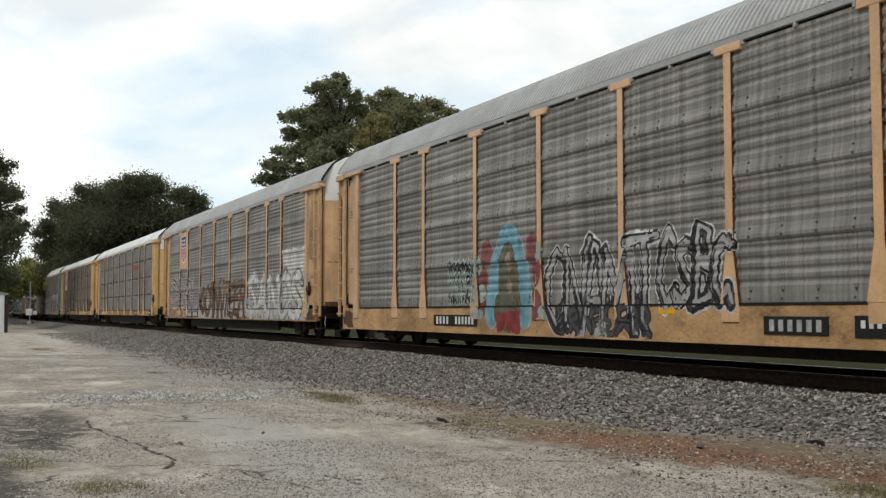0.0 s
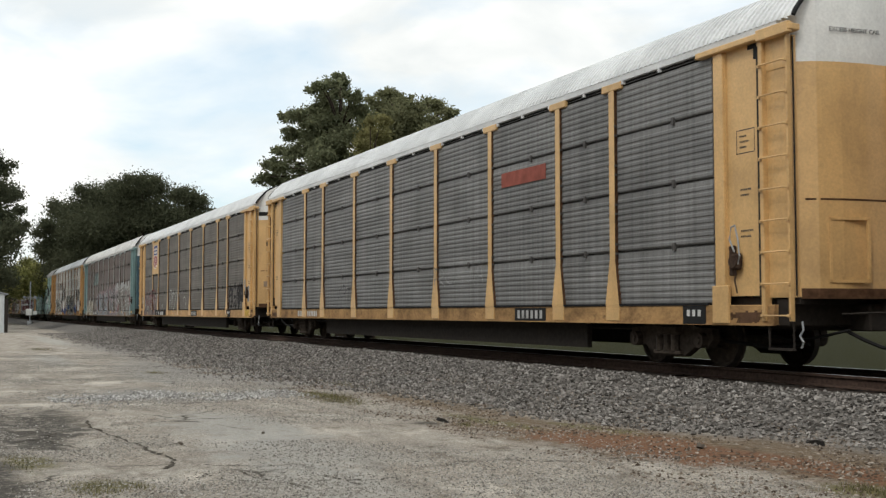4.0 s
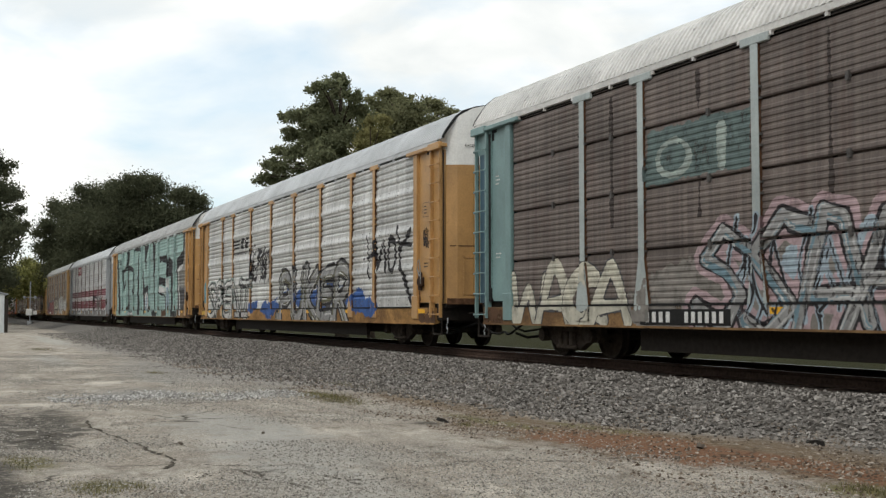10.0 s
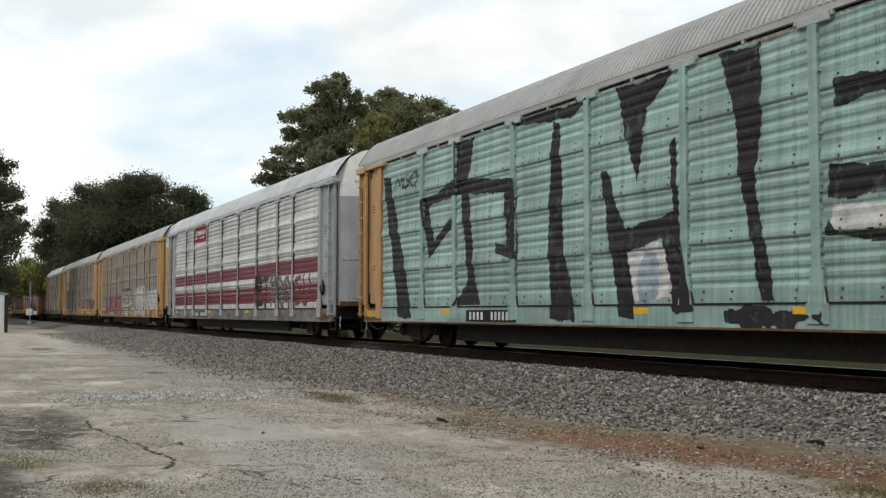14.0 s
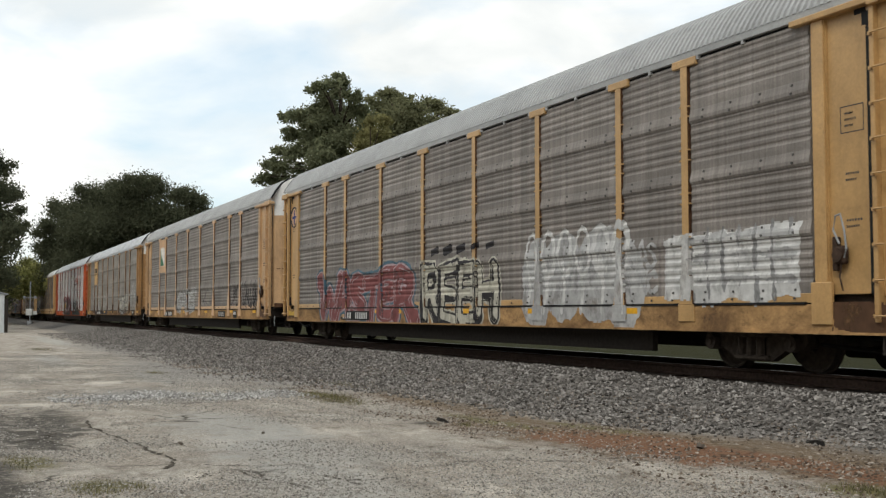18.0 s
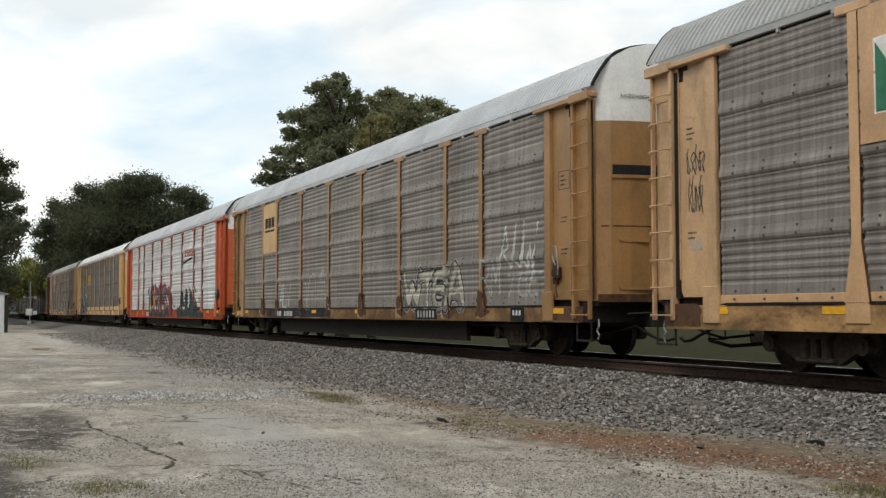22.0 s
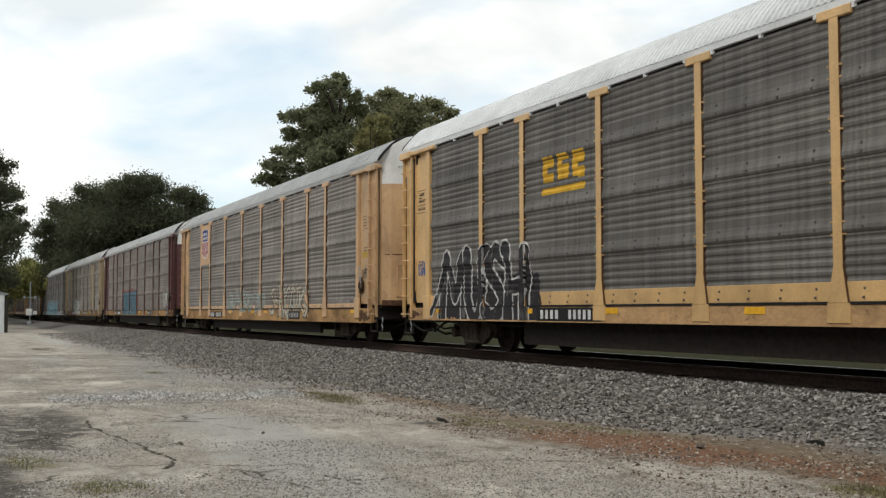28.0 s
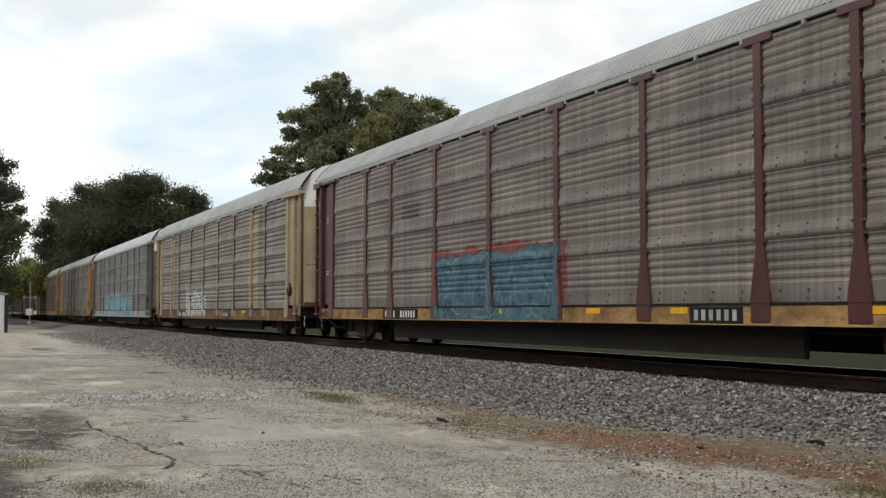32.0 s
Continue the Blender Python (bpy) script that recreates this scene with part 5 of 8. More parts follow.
LETTERS = {
    "A": ([(0.0, 0.0), (0.4, 1.0), (0.62, 1.0), (1.0, 0.0)], [(0.2, 0.36), (0.84, 0.36)]),
    "B": ([(0.12, 0.0), (0.12, 1.0), (0.72, 0.95), (0.74, 0.62), (0.16, 0.52)], [(0.16, 0.52), (0.92, 0.42), (0.88, 0.06), (0.12, 0.0)]),
    "C": ([(0.92, 0.86), (0.55, 1.0), (0.12, 0.72), (0.1, 0.28), (0.5, 0.0), (0.95, 0.16)],),
    "E": ([(0.95, 1.0), (0.12, 0.94), (0.1, 0.04), (0.95, 0.0)], [(0.1, 0.52), (0.8, 0.52)]),
    "G": ([(0.92, 0.88), (0.5, 1.0), (0.1, 0.7), (0.12, 0.25), (0.55, 0.0), (0.92, 0.2), (0.9, 0.48), (0.55, 0.46)],),
    "H": ([(0.1, 1.0), (0.14, 0.0)], [(0.88, 1.0), (0.9, 0.0)], [(0.12, 0.5), (0.88, 0.54)]),
    "I": ([(0.5, 1.0), (0.5, 0.0)],),
    "K": ([(0.1, 1.0), (0.14, 0.0)], [(0.9, 1.0), (0.2, 0.46), (0.95, 0.0)]),
    "L": ([(0.14, 1.0), (0.1, 0.06), (0.95, 0.02)],),
    "M": ([(0.0, 0.0), (0.14, 1.0), (0.5, 0.36), (0.84, 1.0), (1.0, 0.0)],),
    "N": ([(0.08, 0.0), (0.12, 1.0), (0.86, 0.02), (0.92, 1.0)],),
    "O": ([(0.5, 1.0), (0.1, 0.7), (0.12, 0.26), (0.5, 0.0), (0.9, 0.28), (0.9, 0.72), (0.5, 1.0)],),
    "P": ([(0.14, 0.0), (0.12, 0.96), (0.66, 1.0), (0.92, 0.74), (0.66, 0.46), (0.16, 0.42)],),
    "R": ([(0.14, 0.0), (0.12, 0.96), (0.66, 1.0), (0.9, 0.76), (0.62, 0.5), (0.16, 0.46)], [(0.42, 0.48), (0.96, 0.0)]),
    "S": ([(0.92, 0.88), (0.5, 1.0), (0.12, 0.78), (0.5, 0.52), (0.88, 0.26), (0.5, 0.0), (0.06, 0.12)],),
    "T": ([(0.0, 0.95), (1.0, 1.0)], [(0.52, 0.97), (0.46, 0.0)]),
    "U": ([(0.1, 1.0), (0.12, 0.3), (0.5, 0.0), (0.86, 0.3), (0.9, 1.0)],),
    "W": ([(0.0, 1.0), (0.22, 0.0), (0.5, 0.66), (0.76, 0.0), (1.0, 1.0)],),
    "X": ([(0.05, 1.0), (0.95, 0.0)], [(0.95, 1.0), (0.05, 0.0)]),
}


def lettering(text, x0, x1, z0, z1, seed, lean=0.08, jit=0.05, overlap=1.12, curl=0.5, wave=0.06, sharp=False):
    """The strokes of a painted word, letter by letter: bent, crowded, some with a hooked foot or a flame tip."""
    rng = random.Random(seed)
    wide = [1.3 if c in "MW" else 0.5 if c == "I" else 1.0 for c in text]
    unit, h = (x1 - x0) / sum(wide), z1 - z0
    out, at = [], x0
    for c, wd in zip(text, wide):
        lo, hi, tip = rng.uniform(-wave, wave), 1 + rng.uniform(-wave, wave), lean + rng.uniform(-0.1, 0.1)
        strokes = [list(l) for l in LETTERS[c]]
        if rng.random() < curl:
            u, v = strokes[0][0]
            strokes[0].insert(0, (u - rng.uniform(0.08, 0.22), v + rng.uniform(0.0, 0.12) * (1 if v > 0.5 else -1)))
        if rng.random() < curl:
            u, v = strokes[-1][-1]
            strokes[-1].append((u + rng.uniform(0.05, 0.25), v + rng.uniform(0.05, 0.16) * (1 if v > 0.5 else -1)))
        group = []
        for line in strokes:
            pts = [(at + ((u + rng.uniform(-jit, jit)) * overlap - (overlap - 1) / 2) * wd * unit * 0.92 + tip * (v - 0.5) * unit,
                    z0 + h * (lo + (v + rng.uniform(-jit, jit)) * (hi - lo))) for u, v in line]
            group.append(pts if sharp else bend(pts))
        out.append(group)
        at += wd * unit
    return out


def scrawl(x0, x1, z0, z1, n, seed, lean=0.1, jit=0.06, order=None, spread=1.12, wild=0):
    """Groups of letter-like strokes, side by side, bent and crowded as on a painted wagon."""
    rng = random.Random(seed)
    out, w, h = [], (x1 - x0) / n, z1 - z0
    for i in range(n):
        g = list(GLYPHS[order[i] if order else rng.randrange(len(GLYPHS))])
        for _ in range(wild):
            u, v = rng.uniform(0, 1), rng.uniform(0, 1)
            g.append([(u, v), (u + rng.uniform(-0.3, 0.3), v + rng.uniform(-0.5, 0.3)), (u + rng.uniform(-0.7, 0.7), v + rng.uniform(-0.7, 0.4))])
            if rng.random() < 0.6:
                g.append([(rng.uniform(0.2, 0.8), 0.95), (rng.uniform(-0.1, 1.1), rng.uniform(1.08, 1.25))])
        lift, tall, tip = rng.uniform(0, 0.12), rng.uniform(0.8, 1.0), lean + rng.uniform(-0.25, 0.25)
        group = []
        for line in g:
            pts = [(x0 + (i + (u + rng.uniform(-jit, jit) - 0.06) * spread + tip * (v - 0.5)) * w,
                    z0 + h * (lift + (v + rng.uniform(-jit, jit) * 0.8) * tall)) for u, v in line]
            group.append(bend(pts))
        out.append(group)
    return out


def tangle(x0, x1, z0, z1, n, seed, lean=0.12, spike=0.6):
    """Crowded upright strokes with hooks, bars and flame tips: wild lettering that spells nothing."""
    rng = random.Random(seed)
    n = int(n * 1.4 + 0.5)
    out, w, h = [], (x1 - x0) / n, z1 - z0
    for i in range(n):
        q = lambda a=0.08: rng.uniform(-a, a)
        hi, lo, tip = rng.uniform(0.8, 1.08), rng.uniform(-0.04, 0.14), lean + q(0.22)
        a, b = 0.18 + q(), 0.80 + q()
        g = [[(a + q(), hi), (a - 0.12 + q(), 0.62), (a + 0.14 + q(), 0.35), (a + q(0.2), lo)]]
        kind = rng.randrange(5)
        if kind in (0, 1, 3):
            g.append([(b + q(), hi - 0.08 + q()), (b + 0.1 + q(), 0.6), (b - 0.12 + q(), 0.32), (b + q(0.25), lo + q())])
        if kind in (0, 2):
            g.append([(a, hi - 0.05), (0.5, hi + 0.05 + q()), (b, 0.72 + q()), (0.5, 0.5 + q()), (a + 0.1, 0.46)])
        if kind in (1, 4):
            g.append([(a, 0.9 + q()), (0.5 + q(), 0.45 + q()), (b + 0.1, 0.05 + q())])
        if kind in (3, 4):
            g.append([(a - 0.05, 0.12 + q()), (0.5, 0.0 + q()), (b, 0.2 + q())])
        if kind == 2:
            g.append([(a + 0.1, 0.45), (0.6, 0.25), (b + 0.2, -0.02 + q())])
        if rng.random() < spike:
            g.append([(a + q(), hi), (a + 0.12, hi + 0.06), (a + 0.2 + q(), hi + 0.22)])
        if rng.random() < spike * 0.7:
            g.append([(b, lo + 0.1), (b + 0.12, lo - 0.02), (b + 0.22 + q(), lo - 0.12)])
        out.append([bend([(x0 + (i + u * 1.15 - 0.06 + tip * (v - 0.5)) * w, z0 + h * v) for u, v in line]) for line in g])
    return out


def piece(k, groups, fill, edge, wide, rim=0.05, halo=None, hw=0.05, rough=0.012, seed=1, shine=None, shade=None):
    """One painted name: halo, dark edge, and a fill for each letter, which overlaps the one before."""
    if not isinstance(groups[0][0], list):
        groups = [groups]
    lines = [l for g in groups for l in g]
    m = wide + rim + hw + 0.1

    def reach(ls):
        pts = [p for l in ls for p in l]
        return min(p[0] for p in pts) - m, max(p[0] for p in pts) + m, min(p[1] for p in pts) - m, min(max(p[1] for p in pts) + m, Z_TOP - 0.02)

    whole = reach(lines)

    def swell(X, Z):
        return wide * (0.72 + 0.5 * (np.sin(X * 2.1 + seed) * np.sin(Z * 2.7 + seed * 1.7) * 0.5 + 0.5))

    if halo:
        spray(k, "graffiti_halo", halo, lambda X, Z: swell(X, Z) + rim + hw - near_line(lines, X, Z) + ragged(X, Z, rough * 2, seed), *whole, 0.003)
    if edge:
        spray(k, "graffiti_outline", edge, lambda X, Z: swell(X, Z) + rim - near_line(lines, X, Z) + ragged(X, Z, rough, seed), *whole, 0.005)
    for i, g in enumerate(groups):
        after = [l for q in groups[i + 1:i + 3] for l in q]

        def inner(X, Z):
            f = swell(X, Z) - near_line(g, X, Z)
            if after:
                f = np.minimum(f, near_line(after, X, Z) - swell(X, Z) - (rim * 0.8 if edge else 0.0))
            return f

        if fill:
            spray(k, "graffiti_letter", fill, lambda X, Z: inner(X, Z) + ragged(X, Z, rough, seed + 1), *reach(g), 0.007)
    def within(g, X, Z):
        return swell(X, Z) - near_line(g, X, Z)

    if shade:
        # the side of each stroke away from the light is sprayed darker
        ob = spray(k, "graffiti_shading", shade, lambda X, Z: np.max([np.minimum(within(g, X, Z) - 0.012, near_line(g, X - wide * 0.5, Z - wide * 0.4) - wide * 0.72) for g in groups], axis=0) + ragged(X, Z, rough * 1.5, seed + 2), *whole, 0.0082)
        if ob:
            tagged(ob, kind="stuff")
    if shine:
        ob = spray(k, "graffiti_highlight", shine, lambda X, Z: np.max([0.018 - np.abs(near_line(g, X, Z) - wide * 0.62) - 0.03 * (np.sin(X * 5 + seed) * np.sin(Z * 6) > 0.1) for g in groups], axis=0), *whole, 0.0092)
        if ob:
            tagged(ob, kind="stuff")


def block(k, name, mat, pts, lift=0.006, rough=0.02, seed=1, label=""):
    """A many-sided painted shape with slightly uneven edges."""
    ring = list(pts) + [pts[0]]

    def field(X, Z):
        inside = np.zeros(X.shape, dtype=bool)
        for (xa, za), (xb, zb) in zip(ring, ring[1:]):
            if za != zb:
                inside ^= ((Z < za) != (Z < zb)) & (X < xa + (Z - za) * (xb - xa) / (zb - za))
        d = near_line([ring], X, Z)
        return np.where(inside, d, -d) + ragged(X, Z, rough, seed)
    xs, zs = [p[0] for p in pts], [p[1] for p in pts]
    return spray(k, name, mat, field, min(xs) - 0.1, max(xs) + 0.1, min(zs) - 0.06, min(max(zs) + 0.06, Z_TOP - 0.02), lift, label)


def patch_of(k, name, mat, x0, x1, z0, z1, lift=0.002, rough=0.03, seed=1, label=""):
    """A rolled or sprayed block with uneven edges."""
    def field(X, Z):
        return np.minimum(np.minimum(X - x0, x1 - X), np.minimum(Z - z0, z1 - Z)) + ragged(X, Z, rough, seed)
    return spray(k, name, mat, field, x0 - 0.1, x1 + 0.1, z0 - 0.08, min(z1 + 0.08, Z_TOP - 0.01), lift, label)


def blobs(k, name, mat, spots, lift=0.002, rough=0.05, seed=1):
    x0, x1 = min(s[0] - s[2] for s in spots) - 0.2, max(s[0] + s[2] for s in spots) + 0.2
    z0, z1 = min(s[1] - s[3] for s in spots) - 0.1, max(s[1] + s[3] for s in spots) + 0.1

    def field(X, Z):
        f = np.full(X.shape, -9.0)
        for cx, cz, rx, rz in spots:
            f = np.maximum(f, (1 - np.hypot((X - cx) / rx, (Z - cz) / rz)) * min(rx, rz))
        return f + ragged(X, Z, rough, seed)
    spray(k, name, mat, field, x0, x1, z0, min(z1, Z_TOP - 0.02), lift)


def plate(k, name, mat, x0, x1, z0, z1, y=None, thick=0.012, label="", parent=None):
    """A flat plate or bar fixed on the wagon's side."""
    y = FACE - PROUD - 0.012 if y is None else y
    me = Shape().box(x0, x1, y - thick, y, z0, z1, 0, min(0.004, thick * 0.3)).mesh(name)
    return placed(name, me, mat, parent or TRAIN[k], None, label)


SILL_Y0 = FACE - 0.0305


def bars(k, mat, x0, x1, z0, z1, n, y, name="lettering_bar", parent=None):
    """Unreadable lettering as plain upright bars."""
    s = Shape()
    w = (x1 - x0) / n
    for i in range(n):
        s.box(x0 + w * (i + 0.24), x0 + w * (i + 0.76), y - 0.004, y + 0.001, z0, z1)
    return placed(name, s.mesh(name), mat, parent or TRAIN[k])


def outline_poly(pts, y, thick):
    s = Shape()
    n = len(pts)
    s.v = [(x, y, z) for x, z in pts] + [(x, y - thick, z) for x, z in pts]
    s.f = [tuple(range(n)), tuple(range(2 * n - 1, n - 1, -1))] + [(i, (i + 1) % n, n + (i + 1) % n, n + i) for i in range(n)]
    s.m = [0] * len(s.f)
    return s


def shield(k, x0, x1, z0, z1, body):
    """Yellow plate with a blue, red and white shield."""
    base = plate(k, "emblem_plate", body, x0, x1, z0, z1, FACE - 0.028, 0.012, "yellow plate with a striped shield")
    cx, w = (x0 + x1) / 2, (x1 - x0) * 0.36
    t, b = z1 - (z1 - z0) * 0.10, z0 + (z1 - z0) * 0.14
    h = t - b
    half = [(0.0, 1.0), (0.35, 1.0), (0.62, 0.97), (0.8, 1.02), (1.0, 0.93), (0.93, 0.8), (0.9, 0.6), (1.0, 0.42), (1.0, 0.28), (0.85, 0.14), (0.45, 0.05), (0.0, 0.0)]
    ring = [(cx + u * w, b + v * h) for u, v in half] + [(cx - u * w, b + v * h) for u, v in reversed(half[1:-1])]
    y = FACE - 0.041
    placed("shield", outline_poly(ring, y, 0.004).mesh("shield"), SHIELD_WHITE, base)
    top = [(cx + u * w * 0.94, b + v * h) for u, v in ((0, 0.985), (0.35, 0.985), (0.62, 0.955), (0.8, 1.0), (0.97, 0.92), (0.9, 0.8), (0.87, 0.6))]
    top += [(cx - u * w * 0.94, b + v * h) for u, v in ((0.87, 0.6), (0.9, 0.8), (0.97, 0.92), (0.8, 1.0), (0.62, 0.955), (0.35, 0.985))]
    placed("shield_field", outline_poly(top, y - 0.004, 0.003).mesh("shield_field"), SHIELD_BLUE, base)
    for i in range(7):
        u = -0.84 + i * 0.28
        low = 0.03 + 0.16 * abs(u) ** 1.5
        s = Shape().box(cx + (u - 0.075) * w, cx + (u + 0.075) * w, y - 0.008, y - 0.003, b + (low + 0.02) * h, b + 0.57 * h)
        placed("shield_stripe", s.mesh("shield_stripe"), SHIELD_RED, base)
    for row in (0.84, 0.70):
        bars(k, SHIELD_WHITE, cx - w * 0.66, cx + w * 0.66, b + (row - 0.045) * h, b + (row + 0.045) * h, 7, y - 0.0075, "lettering_bar", base)


def logo_shapes(k, mat, x0, x1, z0, z1, n, seed, lean=0.0, underline=True):
    """A company mark as chunky plain shapes in its colour, painted on the sheets."""
    w = (x1 - x0) / n
    lo = z0 + (z1 - z0) * (0.32 if underline else 0.0)
    for i in range(n):
        a, b, h = x0 + w * (i + 0.08), x0 + w * (i + 0.86), z1 - lo
        cut = lo + h * (0.34 + 0.22 * (i % 2))
        # a block with a notch in one side, rounded by the spray
        notch = [(b, lo), (b + lean * 0.3, cut), (a + w * 0.34 + lean * 0.3, cut), (a + w * 0.34 + lean * 0.5, cut + h * 0.2), (b + lean * 0.5, cut + h * 0.2), (b + lean, z1)]
        block(k, "emblem_shape", mat, [(a + 0.04, lo)] + notch + [(a + lean + 0.04, z1), (a + lean * 0.5, (lo + z1) / 2)], 0.004, 0.006, seed)
    if underline:
        block(k, "emblem_bar", mat, [(x0, z0), (x1 - w * 0.1, z0), (x1 - w * 0.1, z0 + (z1 - z0) * 0.16), (x0, z0 + (z1 - z0) * 0.16)], 0.004, 0.004, seed)


def sill_marks(k, number_x, dark_back, plate_x=None, plates=(), glow=()):
    """Number bars, black builder plate and amber reflectors along the sill."""
    low = CAR_SECT[k][1]
    mid = (low + Z_LEDGE) / 2
    if number_x is not None:
        board = plate(k, "number_board", BLACK, number_x - 1.15, number_x + 1.15, mid - 0.125, mid + 0.125, SILL_Y0, 0.016) if dark_back else None
        bars(k, CHALK, number_x - 1.03, number_x - 0.28, mid - 0.085, mid + 0.085, 4, SILL_Y0 - 0.017, "lettering_bar", board)
        bars(k, CHALK, number_x + 0.02, number_x + 1.03, mid - 0.085, mid + 0.085, 6, SILL_Y0 - 0.017, "lettering_bar", board)
    if plate_x is not None:
        pl = plate(k, "builder_plate", BLACK, plate_x - 0.62, plate_x + 0.62, mid - 0.125, mid + 0.125, SILL_Y0, 0.016)
        bars(k, P_PALE, plate_x - 0.54, plate_x + 0.54, mid - 0.08, mid + 0.08, 6, SILL_Y0 - 0.017, "lettering_bar", pl)
    for x in plates:
        pl = plate(k, "test_plate", BLACK, x - 0.28, x + 0.28, mid - 0.14, mid + 0.14, SILL_Y0, 0.016)
        bars(k, CHALK, x - 0.2, x + 0.2, mid - 0.02, mid + 0.08, 3, SILL_Y0 - 0.017, "lettering_bar", pl)
    for x in glow:
        plate(k, "reflector", REFLECT, x - 0.22, x + 0.22, Z_LEDGE - 0.12, Z_LEDGE - 0.02, SILL_Y0 - 0.001, 0.006, "amber reflector")


def end_marks(k, ink=P_BLACK, warn=True):
    """Stencilled boxes and lines on the end panels and the height warning."""
    y = FACE + 0.029
    for end, zs in ((1, (3.05, 2.35, 1.75)), (-1, (3.35, 1.8))):
        for i, z in enumerate(zs):
            cx = end * 12.36
            if i == 0 and end > 0:
                for x0, x1, a, b in ((-0.2, 0.2, 0, 0.012), (-0.2, 0.2, 0.338, 0.35), (-0.2, -0.188, 0, 0.35), (0.188, 0.2, 0, 0.35)):
                    plate(k, "stencil_frame", ink, cx + x0, cx + x1, z + a, z + b, y, 0.003)
            for r in range(3 if i == 0 else 2):
                bars(k, ink, cx - 0.13, cx + 0.02 + 0.05 * (r % 2) + 0.04 * i, z + 0.08 + r * 0.08, z + 0.108 + r * 0.08, 6, y - 0.001, "stencil_line")
    if warn:
        cu = bpy.data.curves.new("warning_text", "FONT")
        cu.body, cu.size, cu.align_x = "EXCESS HEIGHT CAR", 0.088, "CENTER"
        cu.extrude = 0.002
        ob = new("warning_text", cu)
        ob.data.materials.append(P_BLACK)
        ob.parent = TRAIN[k]
        ob.matrix_basis = pose(13.36 + 0.242, -0.58, 4.62, 90, 0, 83)


# the black gaps between the tall teal letters, as (x, z) outlines
BLOCKS = (
    [(-11.6, 4.3), (-11.1, 4.2), (-9.6, 0.6), (-10.5, 0.6)],
    [(-9.1, 3.45), (-7.05, 3.75), (-4.2, 3.45), (-4.1, 1.8), (-5.1, 2.0), (-5.1, 2.2), (-4.6, 2.1), (-4.7, 3.25), (-7.05, 3.4), (-8.65, 3.25)],
    [(-9.1, 3.45), (-8.6, 2.05), (-7.05, 2.8), (-7.3, 2.95), (-8.3, 2.4), (-8.65, 3.35)],
    [(-7.05, 4.6), (-6.1, 4.6), (-6.45, 3.45), (-7.05, 3.55)],
    [(-6.8, 3.45), (-6.4, 3.45), (-6.1, 1.4), (-5.8, 0.9), (-7.3, 0.85), (-6.45, 1.4)],
    [(-4.3, 4.62), (-1.4, 4.6), (-2.0, 4.35), (-4.2, 4.5)],
    [(-2.7, 4.4), (-2.4, 4.35), (-2.35, 2.15), (-1.9, 0.6), (-2.8, 0.6), (-2.9, 2.4)])
BLOCKS_B = (
    [(-0.5, 4.6), (1.2, 4.62), (0.4, 4.1), (0.1, 2.9), (-0.2, 3.55)],
    [(-1.05, 3.25), (-0.8, 3.2), (-0.25, 2.05), (0.0, 0.65), (-0.45, 0.65)],
    [(-0.55, 2.1), (1.1, 2.35), (1.0, 3.4), (1.15, 3.5), (1.25, 2.2), (1.65, 0.75), (1.1, 0.75), (0.8, 1.9), (-0.45, 1.75)],
    [(2.3, 4.6), (3.2, 4.6), (3.2, 3.85), (3.05, 2.55), (3.4, 0.9), (3.15, 0.9), (2.7, 2.55), (2.6, 3.75)],
    [(4.6, 3.8), (6.65, 3.75), (6.7, 4.6), (6.9, 4.6), (6.85, 3.75), (8.35, 3.35), (8.5, 0.8), (8.1, 0.9), (7.85, 2.6), (6.55, 2.55), (6.55, 3.3), (5.35, 3.45), (4.6, 3.45)])
BLOCKS_C = (
    [(4.5, 2.65), (6.35, 2.55), (6.3, 2.05), (5.4, 2.2), (4.45, 2.25)],
    [(4.45, 1.95), (4.6, 1.8), (6.4, 1.65), (6.6, 0.9), (6.4, 0.9), (6.3, 1.55), (4.4, 1.75)],
    [(9.4, 3.45), (10.9, 3.7), (11.35, 3.75), (11.1, 3.1), (10.7, 3.1), (9.75, 2.9), (10.0, 1.85), (10.3, 0.6), (10.05, 0.6), (9.8, 1.6), (9.5, 2.8)],
    [(11.05, 4.6), (11.35, 4.6), (11.4, 3.7), (11.15, 3.7)])


def end_tag(k, x0, x1, z0, z1, mat, seed, r):
    """Thin spray lines on an end panel."""
    s = Shape()
    for g in tangle(x0, x1, z0, z1, 3, seed):
        for line in g:
            s.tube([(x, FACE + 0.03, z) for x, z in line], r, 4)
    placed("graffiti_tag", s.mesh("graffiti_tag"), mat, TRAIN[k])


def end_text(k, x, z, words):
    """Stencilled words on an end panel."""
    cu = bpy.data.curves.new("stencil_text", "FONT")
    cu.body, cu.size, cu.align_x, cu.extrude = words, 0.092, "CENTER", 0.002
    ob = new("stencil_text", cu)
    ob.data.materials.append(P_BLACK)
    ob.parent = TRAIN[k]
    ob.matrix_basis = pose(x, FACE + 0.026, z, 90, 0, 0)


def end_patch(k, x0, x1, z0, z1, mat):
    plate(k, "paint_patch", mat, x0, x1, z0, z1, FACE + 0.029, 0.003)


